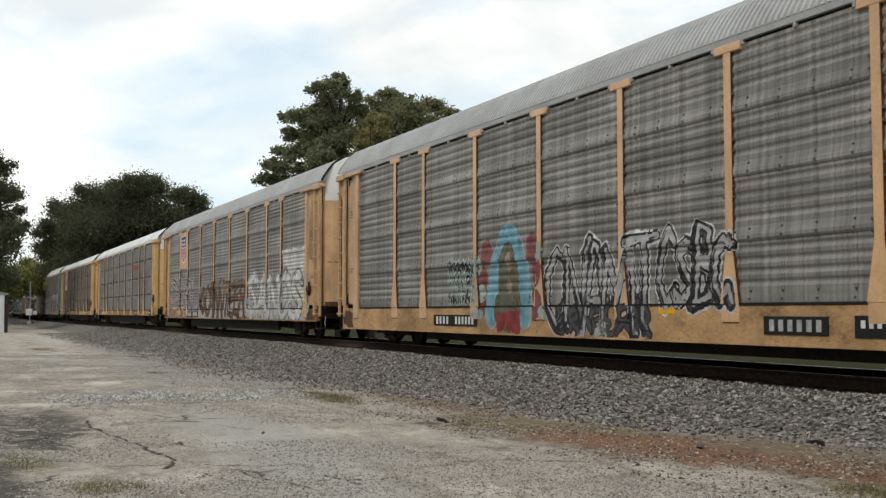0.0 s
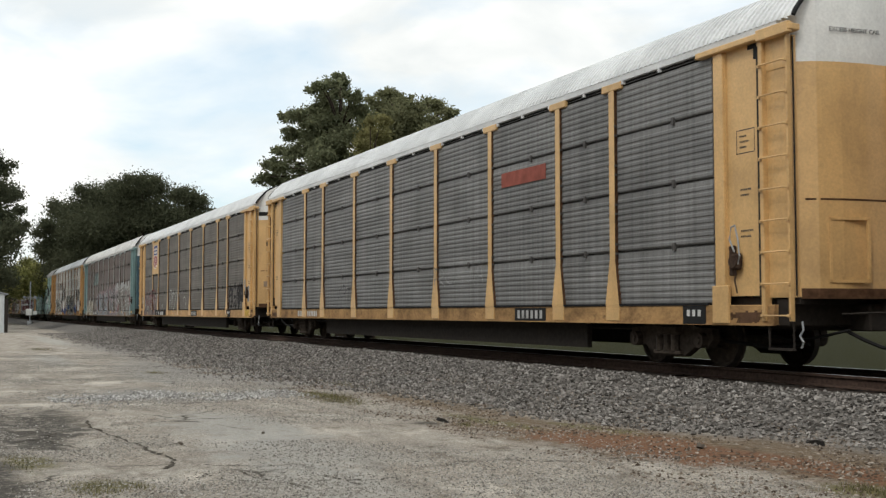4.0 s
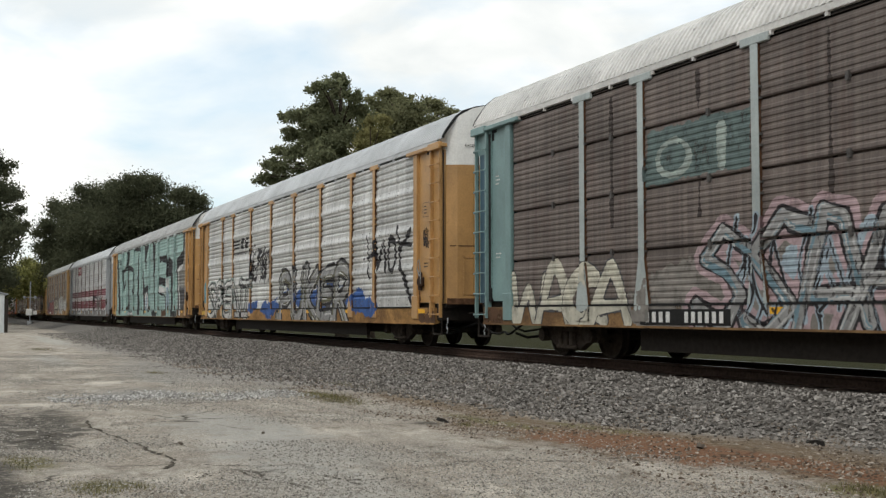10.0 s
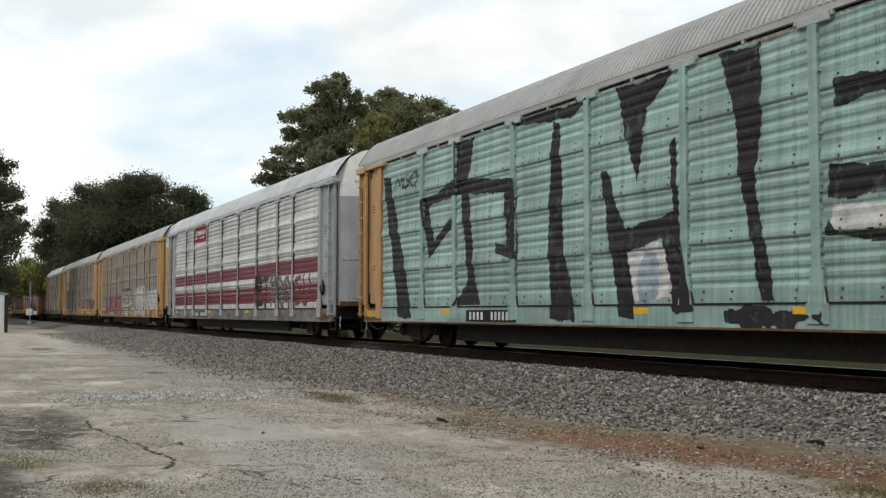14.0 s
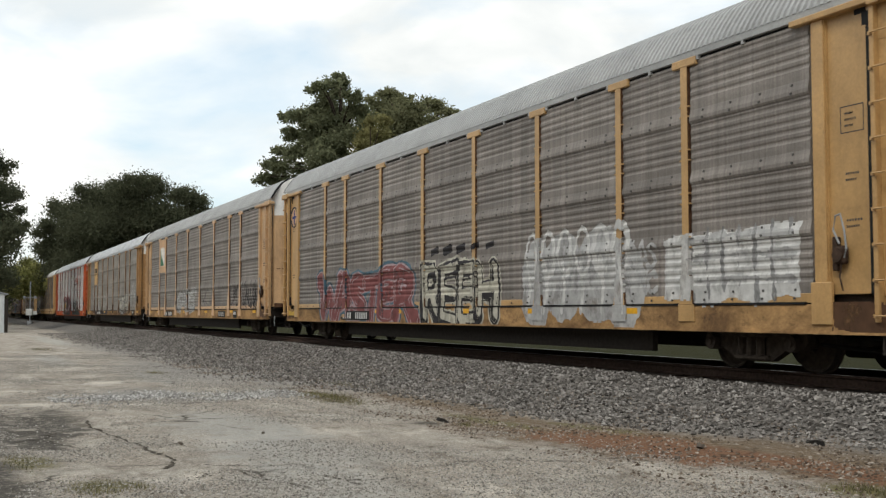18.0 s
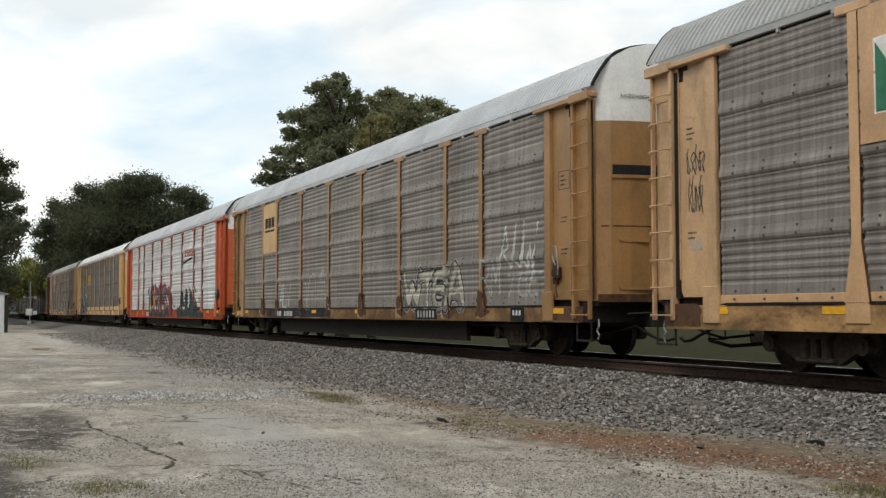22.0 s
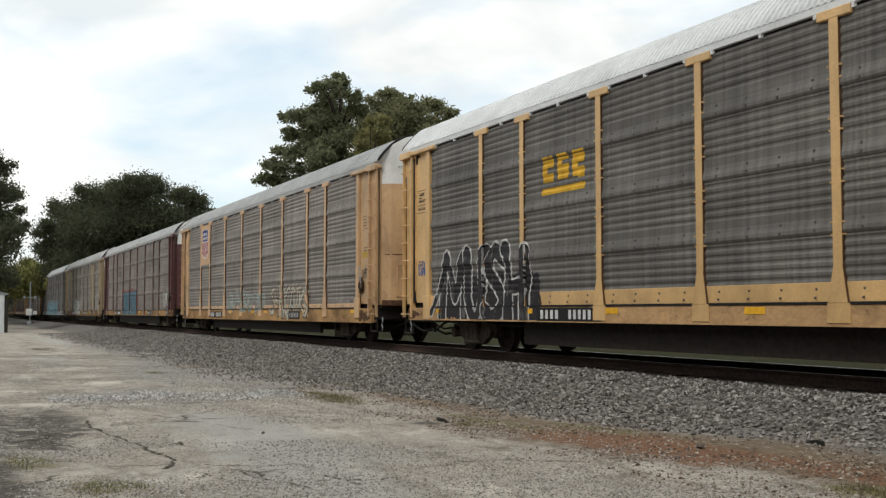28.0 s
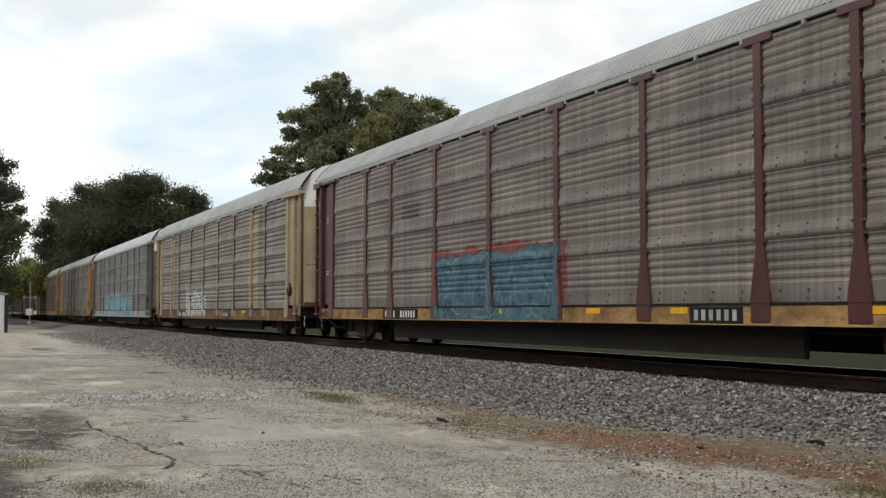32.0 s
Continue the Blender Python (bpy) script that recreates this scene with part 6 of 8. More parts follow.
def art():
    # wagon 0: small teal name, blue arch with red sides, tall grey letters
    for row in range(3):
        piece(0, tangle(-5.7, -4.3, 0.98 + row * 0.32, 1.22 + row * 0.32, 4, 4 + row), P_BLACK, P_MINT, 0.022, 0.045)
    blobs(0, "graffiti_fill", P_ROSE, [(-3.75, 2.0, 0.26, 0.28), (-1.75, 2.05, 0.26, 0.3), (-3.9, 1.45, 0.2, 0.25), (-1.55, 1.5, 0.2, 0.3), (-3.8, 0.95, 0.3, 0.25), (-1.6, 0.95, 0.3, 0.3)], 0.002, 0.04)
    blobs(0, "graffiti_fill", P_MINT, [(-4.15, 1.75, 0.16, 0.2), (-4.0, 1.15, 0.2, 0.16), (-1.45, 1.95, 0.14, 0.2), (-4.2, 0.7, 0.3, 0.1), (-1.2, 0.75, 0.25, 0.14)], 0.0023, 0.03, 4)
    piece(0, [arc(-2.75, 0.62, 0.72, 1.55, 178, 2, 14)], P_BLUE, P_MINT, 0.24, 0.05)
    blobs(0, "graffiti_fill", P_BLUE, [(-2.75, 2.25, 0.42, 0.28)], 0.0072, 0.03, 3)
    blobs(0, "graffiti_fill", P_OLIVE, [(-2.75, 1.3, 0.46, 0.85), (-2.75, 0.85, 0.6, 0.5)], 0.0092, 0.03, 5)
    blobs(0, "graffiti_fill", P_TAN, [(-2.72, 1.78, 0.12, 0.2), (-2.72, 1.28, 0.1, 0.14)], 0.0105, 0.01, 6)
    patch_of(0, "graffiti_fill", P_RED, -3.2, -2.2, 0.35, 0.78, 0.0108, 0.04, 7)
    piece(0, lettering("CNAMT", -1.15, 2.45, 0.55, 1.85, 8, 0.05, 0.07, 1.2, 1.0, 0.1, True), P_CHROME, P_BLACK, 0.075, 0.045, P_WHITE, 0.03, seed=3, shade=P_BLACK)
    piece(0, lettering("CSBC", 2.45, 4.3, 0.95, 1.95, 18, 0.1, 0.07, 1.15, 1.0, 0.1, True), P_CHROME, P_BLACK, 0.075, 0.045, P_WHITE, 0.03, seed=4, shade=P_BLACK)
    piece(0, tangle(-0.8, 2.2, 0.40, 0.85, 5, 9, 0.2), P_CHAR, P_BLACK, 0.045, 0.035, seed=5)
    sill_marks(0, -5.3, True, 5.6, (6.95,), (2.7,))
    # wagon 1: white, orange and silver names from end to end
    patch_of(1, "buffed_patch", P_WHITE, 9.15, 11.65, 0.9, 2.85, 0.002, 0.05, 3, "rolled-on white paint patch")
    piece(1, lettering("PARU", -11.3, -4.2, 0.66, 2.1, 21, 0.06, 0.05), P_PINK, P_CHAR, 0.15, 0.05, P_PALE, 0.05, shine=P_CHAR, shade=P_PALE)
    blobs(1, "graffiti_fill", P_PALE, [(-1, 0.8, 5, 0.5), (8, 0.9, 4, 0.7)], 0.002)
    piece(1, lettering("GCANNTEER", -4.0, 4.0, 0.70, 1.82, 22, 0.15, 0.09, 1.3, 1.0, 0.1, True), P_ORANGE, P_BLACK, 0.11, 0.04, seed=5, shade=P_RUST, shine=P_CHAR)
    blobs(1, "graffiti_fill", P_TAN, [(-3.0, 1.6, 0.5, 0.16), (0.8, 1.7, 0.5, 0.14), (2.9, 1.4, 0.5, 0.15)], 0.0095, 0.08, 4)
    piece(1, lettering("SANOS", 4.5, 11.5, 0.62, 1.95, 23, 0.12, 0.06, curl=0.8), P_WHITE, P_BLACK, 0.20, 0.035, P_PALE, 0.06, seed=6, shine=P_CHAR)
    shield(1, -8.85, -7.2, 2.85, 4.6, YELLOW)
    sill_marks(1, -5.7, True, None, (), (-9.3, -7.4, -2.6, 0.2, 2.8, 6.0, 9.5, 11.4))
    # wagon 2
    plate(2, "emblem_plate", DULL_RED, 4.75, 6.6, 3.32, 3.62, FACE - 0.004, 0.008, "faded red emblem plate")
    piece(2, scrawl(1.4, 3.9, 1.35, 1.75, 5, 31), P_SILVER, None, 0.025)
    piece(2, scrawl(-6.0, -4.6, 1.1, 1.5, 4, 32), P_CHAR, None, 0.02)
    sill_marks(2, -8.6, False, 6.0, (11.2,), ())
    # wagon 3
    shield(3, -8.85, -7.2, 2.85, 4.6, YELLOW_B)
    piece(3, lettering("WASUS", -11.75, -8.1, 0.62, 1.68, 33, 0.05, 0.08, 1.3, 0.9), P_DIM, P_CHAR, 0.12, 0.04, P_ROSE, 0.05, seed=4, shine=P_PALE, shade=P_ROSE)
    piece(3, lettering("LG", -8.0, -7.4, 1.15, 1.75, 34), P_WHITE, None, 0.022)
    piece(3, [[[(-6.05, 1.42), (-6.0, 1.0), (-6.15, 1.15)], [(-6.0, 1.0), (-5.85, 1.17)]]], P_WHITE, None, 0.028)
    piece(3, lettering("PC", -3.9, -2.5, 0.95, 1.8, 35, curl=0.0), P_WHITE, None, 0.022)
    piece(3, [bend([(-3.6 + i * 0.82, 0.62), (-3.3 + i * 0.82, 1.15), (-2.8 + i * 0.82, 1.75), (-2.35 + i * 0.82, 1.7 - 0.08 * (i % 2)), (-2.2 + i * 0.82, 1.2), (-2.15 + i * 0.82, 0.6)]) for i in range(3)] + [arc(0.0, 1.2, 0.34, 0.28, 0, 360, 14)], P_WHITE, None, 0.022)
    piece(3, scrawl(9.2, 11.6, 0.95, 1.8, 4, 36, 0.3, wild=2), P_BLACK, None, 0.05, rough=0.03)
    patch_of(3, "paint_patch", P_YEL, 11.9, 12.8, 0.6, 0.8)
    patch_of(3, "sill_patch", P_BLACK, -7.95, -4.75, 0.56, 0.86, 0.0015, 0.015, 10, "black painted stretch of sill")
    sill_marks(3, -6.4, True, 2.4, (9.3,), ())
    # wagon 4: silver and pale names along the whole lower half
    blobs(4, "graffiti_fill", P_DIM, [(-3, 0.9, 4.5, 0.9), (1.5, 1.2, 4.5, 1.0), (7.5, 1.5, 4.4, 0.95)], 0.002, 0.08)
    piece(4, lettering("WACA", -11.6, -7.6, 0.55, 1.45, 41, 0.1, 0.08, 1.25), P_CREAM, P_CHAR, 0.15, 0.018, seed=5)
    piece(4, lettering("SSAAKS", -5.5, 0.9, 0.55, 2.0, 42, 0.12, 0.1, 1.35, curl=0.9, sharp=True), P_SILVER, P_BLACK, 0.1, 0.05, P_PINK, 0.12, seed=2, shade=P_SLATE, shine=P_PALE)
    piece(4, tangle(-5.0, 0.5, 0.6, 1.8, 8, 46), P_BLACK, P_ICE, 0.02, 0.03, seed=7)
    blobs(4, "graffiti_fill", P_ICE, [(-3.6, 1.2, 0.3, 0.4), (-0.2, 1.0, 0.4, 0.2)], 0.0028, 0.05, 3)
    piece(4, lettering("URRAKS", 1.0, 6.0, 0.55, 2.1, 43, 0.1, 0.1, 1.35, curl=0.9, sharp=True), P_SILVER, P_BLACK, 0.1, 0.06, P_PINK, 0.12, seed=3, shade=P_CHAR, shine=P_PALE)
    piece(4, lettering("RTIHE", 6.0, 11.5, 0.68, 2.1, 44, 0.0, 0.02, curl=0.2, sharp=True), P_DIM, P_PALE, 0.15, 0.045, P_DIM, 0.1, shine=P_PALE)
    blobs(4, "graffiti_fill", P_PALE, [(4.6 + i * 0.62, 2.2 + 0.12 * (i % 3), 0.42, 0.26) for i in range(11)] + [(8.4, 2.55, 0.4, 0.25), (10.8, 2.6, 0.3, 0.2)], 0.0025, 0.04)
    blobs(4, "graffiti_fill", P_ROSE, [(8.8, 1.4, 0.22, 0.3), (9.7, 2.0, 0.18, 0.22), (6.2, 1.0, 0.25, 0.22), (11.3, 1.3, 0.2, 0.4)], 0.0098, 0.1)
    patch_of(4, "sign_field", SIGN_TEAL, -6.98, -4.4, 2.83, 3.72, 0.003, 0.03, 4, "faded teal painted sign field")
    piece(4, [arc(-6.25, 3.2, 0.42, 0.28, 0, 360, 14)], P_MINT, None, 0.07, rough=0.03)
    piece(4, [[(-5.05, 3.5), (-5.05, 2.95)]], P_MINT, None, 0.09, rough=0.03)
    for x in (-8.02, -5.6, -2.84, 0.0, 2.84, 5.68, 8.02):
        spray(4, "seam_stain", SEAM, lambda X, Z: 0.05 - np.abs(X - x) + ragged(X, Z, 0.03, x), x - 0.12, x + 0.12, 2.2, 4.5, 0.0015)
    sill_marks(4, -6.0, True, None, (), (-3.8, -0.3, 2.9, 4.6, 7.9, 12.2))
    # wagon 5
    blobs(5, "graffiti_fill", P_DBLUE, [(-3.9, 0.95, 0.6, 0.16), (-2.0, 0.85, 0.9, 0.2), (-1.0, 0.95, 0.7, 0.28), (3, 1.2, 3, 0.35), (7.8, 1.05, 1.0, 0.3), (8.4, 0.8, 0.8, 0.2), (5.6, 1.65, 0.6, 0.2)], 0.002, 0.12)
    piece(5, lettering("SPENT", -11.5, -4.2, 0.58, 1.85, 51, 0.1, 0.06, curl=0.9), P_WHITE, P_BLACK, 0.12, 0.065, P_MINT, 0.05, seed=2, shade=P_BLACK)
    piece(5, lettering("PUKER", -0.2, 7.0, 0.5, 1.95, 52, 0.08, 0.04, 1.05, curl=0.5), P_SILVER, P_BLACK, 0.19, 0.075, P_CHAR, 0.03, shine=P_WHITE, shade=P_OLIVE)
    piece(5, scrawl(-4.5, -1.6, 1.9, 3.0, 5, 53, 0.2, 0.1, wild=2), P_BLACK, None, 0.055, rough=0.03)
    piece(5, [[(8.4, 2.8), (8.5, 1.7)], [(9.0, 2.6), (9.2, 1.9), (9.6, 2.7), (9.8, 1.8)], arc(10.2, 2.25, 0.25, 0.45, 0, 360, 12), [(10.6, 2.9), (10.8, 1.9), (11.5, 1.0)], [(10.7, 2.3), (11.5, 2.8)], [(8.1, 2.2), (9.0, 2.3)], [(10.0, 2.6), (11.5, 2.4)]], P_BLACK, None, 0.055, rough=0.03)
    logo_shapes(5, P_BLACK, -6.0, -4.7, 3.2, 3.62, 2, 5, 0.12, False)
    for i in range(3):
        plate(5, "emblem_stripe", P_BLACK, -6.9, -6.1 + 0.05 * i, 3.25 + i * 0.13, 3.32 + i * 0.13, FACE - 0.002, 0.004)
    bars(5, P_BLACK, -6.9, -4.8, 3.0, 3.1, 14, FACE - 0.002)
    sill_marks(5, -5.55, True, None, (), (-11.2, -0.1, 3.0, 6.9, 12.2))
    # wagon 6: wall of pale teal with black block letters
    patch_of(6, "graffiti_field", P_TEAL, -11.6, 9.75, 0.40, 4.62, 0.002, 0.06, 7, "pale teal rolled paint over the side")
    patch_of(6, "graffiti_field", P_TEAL, 9.7, 11.15, 3.1, 4.62, 0.0021, 0.05, 8)
    for group in (BLOCKS, BLOCKS_B, BLOCKS_C):
        for i, ring in enumerate(group):
            block(6, "graffiti_gap", P_BLACK, ring, 0.006, 0.025, i)
    patch_of(6, "graffiti_shadow", P_CHAR, 10.35, 11.68, 0.9, 1.95, 0.004, 0.05, 9)
    for ring in ([(9.75, 2.9), (10.9, 3.15), (11.0, 2.95), (10.0, 2.7), (10.6, 0.6), (10.3, 0.6), (10.0, 1.85)], [(4.5, 2.2), (6.35, 2.0), (6.35, 1.66), (4.5, 1.85)],
                 [(6.5, 2.5), (7.3, 2.5), (7.4, 2.0), (6.9, 2.0), (6.6, 0.8)], [(-0.3, 1.8), (0.8, 1.85), (1.1, 1.0), (-0.1, 0.9)]):
        block(6, "graffiti_highlight", P_WHITE, ring, 0.004, 0.03, 3)
    blobs(6, "graffiti_fill", P_ICE, [(0.4, 1.3, 0.3, 0.4)], 0.0095)
    blobs(6, "graffiti_fill", P_ICE, [(7.1, 1.5, 0.4, 0.6)], 0.0095)
    patch_of(6, "sill_patch", P_BLACK, 2.3, 4.4, 0.56, 0.80, 0.004, 0.06, 5)
    patch_of(6, "sill_patch", P_BLACK, 8.1, 9.6, 0.56, 0.78, 0.004, 0.06, 6)
    piece(6, scrawl(-11.2, -9.3, 3.85, 4.2, 4, 61), P_BLACK, None, 0.035)
    sill_marks(6, -5.3, True, None, (), (-7.6, 0.2, 4.0, 7.2, 11.0))
    patch_of(6, "maker_patch", P_RUST, 5.45, 6.8, 0.54, 0.83, 0.004, 0.01, 4)
    # wagon 7: maroon stripes on the ribs and a maroon name plate
    for i, z in enumerate((2.06, 2.225, 2.39, 1.145, 1.285, 1.425, 1.60)):
        for a, b in BAYS:
            spray(7, "stripe", STRIPE, lambda X, Z: 0.055 - np.abs(Z - z), a + 0.09, b - 0.07, z - 0.07, z + 0.07, 0.004)
    pl = patch_of(7, "emblem_field", SIGN_MAROON, -6.98, -4.42, 3.93, 4.62, 0.004, 0.004, 1, "maroon painted name field")
    bars(7, SHIELD_WHITE, -6.3, -4.7, 4.25, 4.45, 8, FACE - 0.0125, "lettering_bar", pl)
    bars(7, SHIELD_WHITE, -5.9, -4.95, 4.08, 4.15, 11, FACE - 0.0125, "lettering_bar", pl)
    for i in range(3):
        placed("emblem_wave", Shape().box(-6.82 + 0.04 * i, -6.45, FACE - 0.018, FACE - 0.011, 4.1 + i * 0.14, 4.19 + i * 0.14, 0, 0.003).mesh("emblem_wave"), SHIELD_WHITE, pl)
    piece(7, scrawl(4.3, 6.0, 1.0, 1.95, 2, 71), P_BLACK, None, 0.09, rough=0.04)
    piece(7, scrawl(6.2, 8.6, 0.9, 2.0, 3, 72), P_CHAR, P_SILVER, 0.05, 0.06)
    piece(7, scrawl(9.2, 10.8, 0.95, 2.0, 2, 73), P_ROSE, None, 0.07)
    sill_marks(7, -5.5, True, None, (), (-11.0, -9.0, -7.3, -3.6, 3.0))
    # wagon 8
    piece(8, lettering("WASTER", -9.2, -2.0, 0.66, 1.65, 81, 0.05, 0.05, curl=0.7), P_ROSE, P_PINK, 0.215, 0.055, P_STEEL, 0.07, seed=2, shine=P_PINK)
    piece(8, lettering("REEH", -1.4, 2.5, 0.62, 1.75, 82, 0.0, 0.03, curl=0.3, sharp=True), P_CREAM, P_BLACK, 0.15, 0.06, P_CREAM, 0.05, seed=3, shade=P_BLACK)
    for i in range(5):
        piece(8, [[(-0.9 + i * 0.72, 2.15), (-0.6 + i * 0.72, 2.2)]], P_BLACK, None, 0.09)
    blobs(8, "graffiti_field", P_PALE, [(4.2, 1.3, 0.6, 0.85), (5.2, 1.4, 0.8, 0.8), (6.4, 1.4, 0.9, 0.85), (7.2, 1.2, 0.6, 0.8)], 0.003, 0.05, 4)
    for i in range(6):
        piece(8, [arc(4.0 + i * 0.62, 1.85, 0.24, 0.42, 0, 360, 12)], P_WHITE, None, 0.05, seed=i)
        piece(8, [[(3.8 + i * 0.66, 1.7), (3.9 + i * 0.66, 1.2), (3.8 + i * 0.68, 0.75)]], P_WHITE, None, 0.05, seed=i)
    piece(8, lettering("OAS", 7.35, 8.15, 1.5, 1.88, 84), P_PALE, None, 0.04)
    piece(8, lettering("ENC", 7.35, 8.15, 1.05, 1.4, 85), P_PALE, None, 0.035)
    patch_of(8, "graffiti_field", P_WHITE, 8.3, 11.45, 0.9, 1.95, 0.003, 0.05, 5, "white painted block")
    for i in range(7):
        piece(8, [[(9.1 + i * 0.36, 2.0), (9.05 + i * 0.36, 1.5), (9.12 + i * 0.36, 0.95)]], P_SILVER, None, 0.028, rough=0.03, seed=i)
    for z in (1.2, 1.55, 1.85):
        piece(8, [[(9.0, z), (10.2, z + 0.04), (11.3, z)]], P_PALE, None, 0.03, rough=0.03)
    em = placed("round_emblem", Shape().disc((-12.36, FACE + 0.028, 3.9), 0.38, -0.006, 28).mesh("round_emblem"), YELLOW, TRAIN[8])
    placed("emblem_ring", Shape().tube([(-12.36 + 0.33 * math.cos(i * 0.2244), FACE + 0.02, 3.9 + 0.33 * math.sin(i * 0.2244)) for i in range(28)], 0.03, 4, 0, True).mesh("emblem_ring"), P_CHAR, em)
    placed("emblem_cross", Shape().box(-12.41, -12.31, FACE + 0.016, FACE + 0.021, 3.66, 4.14).box(-12.58, -12.14, FACE + 0.017, FACE + 0.0205, 3.86, 3.94).mesh("emblem_cross"), SHIELD_BLUE, em)
    sill_marks(8, -6.2, True, None, (), (-7.9, -4.4, -3.0, 1.1, 4.0, 7.4))
    # wagon 9
    pl = plate(9, "emblem_plate", YELLOW, -8.85, -7.2, 2.85, 4.6, FACE - 0.028, 0.012, "yellow plate with a white and green mark")
    placed("mark_field", outline_poly([(-8.6, 3.2), (-7.45, 3.2), (-7.45, 4.1), (-7.9, 4.2), (-8.6, 4.15)], FACE - 0.041, 0.003).mesh("mark_field"), SHIELD_WHITE, pl)
    placed("mark_peak", outline_poly([(-8.57, 3.22), (-7.5, 3.22), (-7.75, 3.36), (-8.0, 3.62), (-8.2, 3.58), (-8.57, 4.1)], FACE - 0.045, 0.003).mesh("mark_peak"), SIGN_GREEN, pl)
    piece(9, lettering("GABE", -4.0, 0.4, 0.95, 1.6, 91, 0.1, 0.07, curl=0.9), P_PALE, P_CHAR, 0.12, 0.03, P_WHITE, 0.03, seed=4, shine=P_WHITE, shade=P_DIM)
    piece(9, scrawl(1.8, 4.0, 1.1, 1.8, 3, 92), P_CHAR, None, 0.028)
    piece(9, scrawl(7.3, 8.8, 0.95, 1.8, 3, 93), P_BLACK, None, 0.028)
    piece(9, tangle(9.3, 11.5, 1.0, 1.75, 5, 94), P_BLACK, None, 0.03)
    piece(9, scrawl(11.0, 12.3, 0.9, 1.2, 4, 95), P_BLACK, None, 0.025)
    sill_marks(9, -6.2, True, 5.9, (8.2,), (-11.7, -9.35, -2, 2.8, 7.6, 11.2))
    # wagon 10
    pl = plate(10, "emblem_plate", YELLOW_B, -8.85, -7.2, 2.85, 4.6, FACE - 0.028, 0.012, "yellow plate with a dark mark")
    for i in range(3):
        placed("mark_shape", Shape().box(-8.6 + i * 0.42, -8.25 + i * 0.42, FACE - 0.046, FACE - 0.039, 3.75, 4.1, 0, 0.003).mesh("mark_shape"), P_BLACK, pl)
    placed("mark_bar", Shape().box(-8.6, -7.4, FACE - 0.046, FACE - 0.039, 3.6, 3.67).mesh("mark_bar"), P_BLACK, pl)
    piece(10, lettering("ALW", -6.7, -5.5, 0.95, 1.6, 101), P_WHITE, None, 0.03)
    piece(10, scrawl(-4.6, -0.6, 0.9, 2.0, 4, 102, order=(10, 10, 3, 7)), P_PALE, None, 0.022)
    piece(10, lettering("WTEA", 4.6, 8.0, 0.9, 1.62, 103, 0.0, 0.04), P_CREAM, P_BLACK, 0.13, 0.045, P_PALE, 0.02, shade=P_DIM)
    piece(10, scrawl(8.9, 9.8, 1.1, 1.8, 2, 104), P_PALE, None, 0.03)
    piece(10, [[(9.75, 1.55), (10.05, 2.5), (10.15, 2.05), (9.95, 2.0), (10.3, 1.65), (10.5, 2.55), (10.4, 1.8), (10.7, 1.65), (10.85, 2.55), (10.8, 1.75), (11.0, 1.65), (11.1, 2.1), (11.2, 1.65), (11.4, 2.5)]], P_WHITE, None, 0.028)
    piece(10, scrawl(10.1, 11.5, 1.05, 1.5, 3, 105), P_PALE, None, 0.022)
    patch_of(10, "sill_patch", P_BLACK, -8.3, -1.2, 0.585, 0.835, 0.0015, 0.02, 10, "black painted stretch of sill")
    sill_marks(10, -6.1, True, 6.0, (10.6,), (-11.2, -9.1, -2.8, 1.2, 12.2))
    for i, p in enumerate(POSTS):
        blobs(10, "rust_stain", P_RUST, [(p, 1.0, 0.26, 0.22), (p + 0.1, 0.75, 0.35, 0.12)], 0.0015, 0.05, i)
    # wagon 11
    patch_of(11, "graffiti_fill", P_GREEN, -5.2, 1.2, 0.46, 0.86, 0.003, 0.07, 11)
    patch_of(11, "graffiti_fill", P_GREEN, 3.2, 9.4, 0.46, 0.90, 0.003, 0.10, 12)
    piece(11, lettering("WAARRMSS", -5.2, 1.1, 0.95, 1.9, 111, 0.08, 0.07, 1.2, 0.9), P_GREEN, P_RED, 0.12, 0.05, seed=3, shine=P_PALE, shade=P_RED)
    blobs(11, "graffiti_fill", P_RED, [(-4.5 + i * 0.6, 2.0 + 0.08 * (i % 3), 0.22, 0.17) for i in range(8)] + [(1.4, 1.2, 0.5, 0.5), (1.7, 0.7, 0.5, 0.3)], 0.0095, 0.04)
    blobs(11, "graffiti_fill", P_YEL, [(-4.4, 1.2, 0.2, 0.45), (-3.6, 1.4, 0.25, 0.3)], 0.010, 0.03)
    piece(11, scrawl(1.9, 3.4, 1.0, 1.8, 2, 112), P_CHAR, None, 0.02)
    for ring in ([(3.5, 0.9), (4.1, 1.25), (4.4, 1.95), (4.75, 1.3), (5.3, 0.95), (4.5, 1.0)], [(5.1, 0.85), (4.8, 1.4), (5.5, 1.95), (5.7, 1.6), (5.8, 0.85)],
                 [(6.0, 0.85), (6.1, 1.55), (6.2, 1.98), (6.8, 1.6), (7.15, 1.55), (7.3, 0.85)], [(7.3, 0.85), (7.4, 1.4), (7.7, 1.25), (7.9, 0.98), (8.6, 0.95), (8.4, 0.82)],
                 [(7.35, 1.95), (7.5, 1.6), (7.65, 1.7), (7.55, 1.9)], [(8.15, 1.45), (8.4, 1.5), (8.45, 1.2), (8.25, 1.15)]):
        block(11, "graffiti_shape", P_GREEN, ring, 0.006, 0.03, 6)
    logo_shapes(11, SIGN_RED, 4.75, 6.8, 3.42, 3.74, 4, 11, 0.2, False)
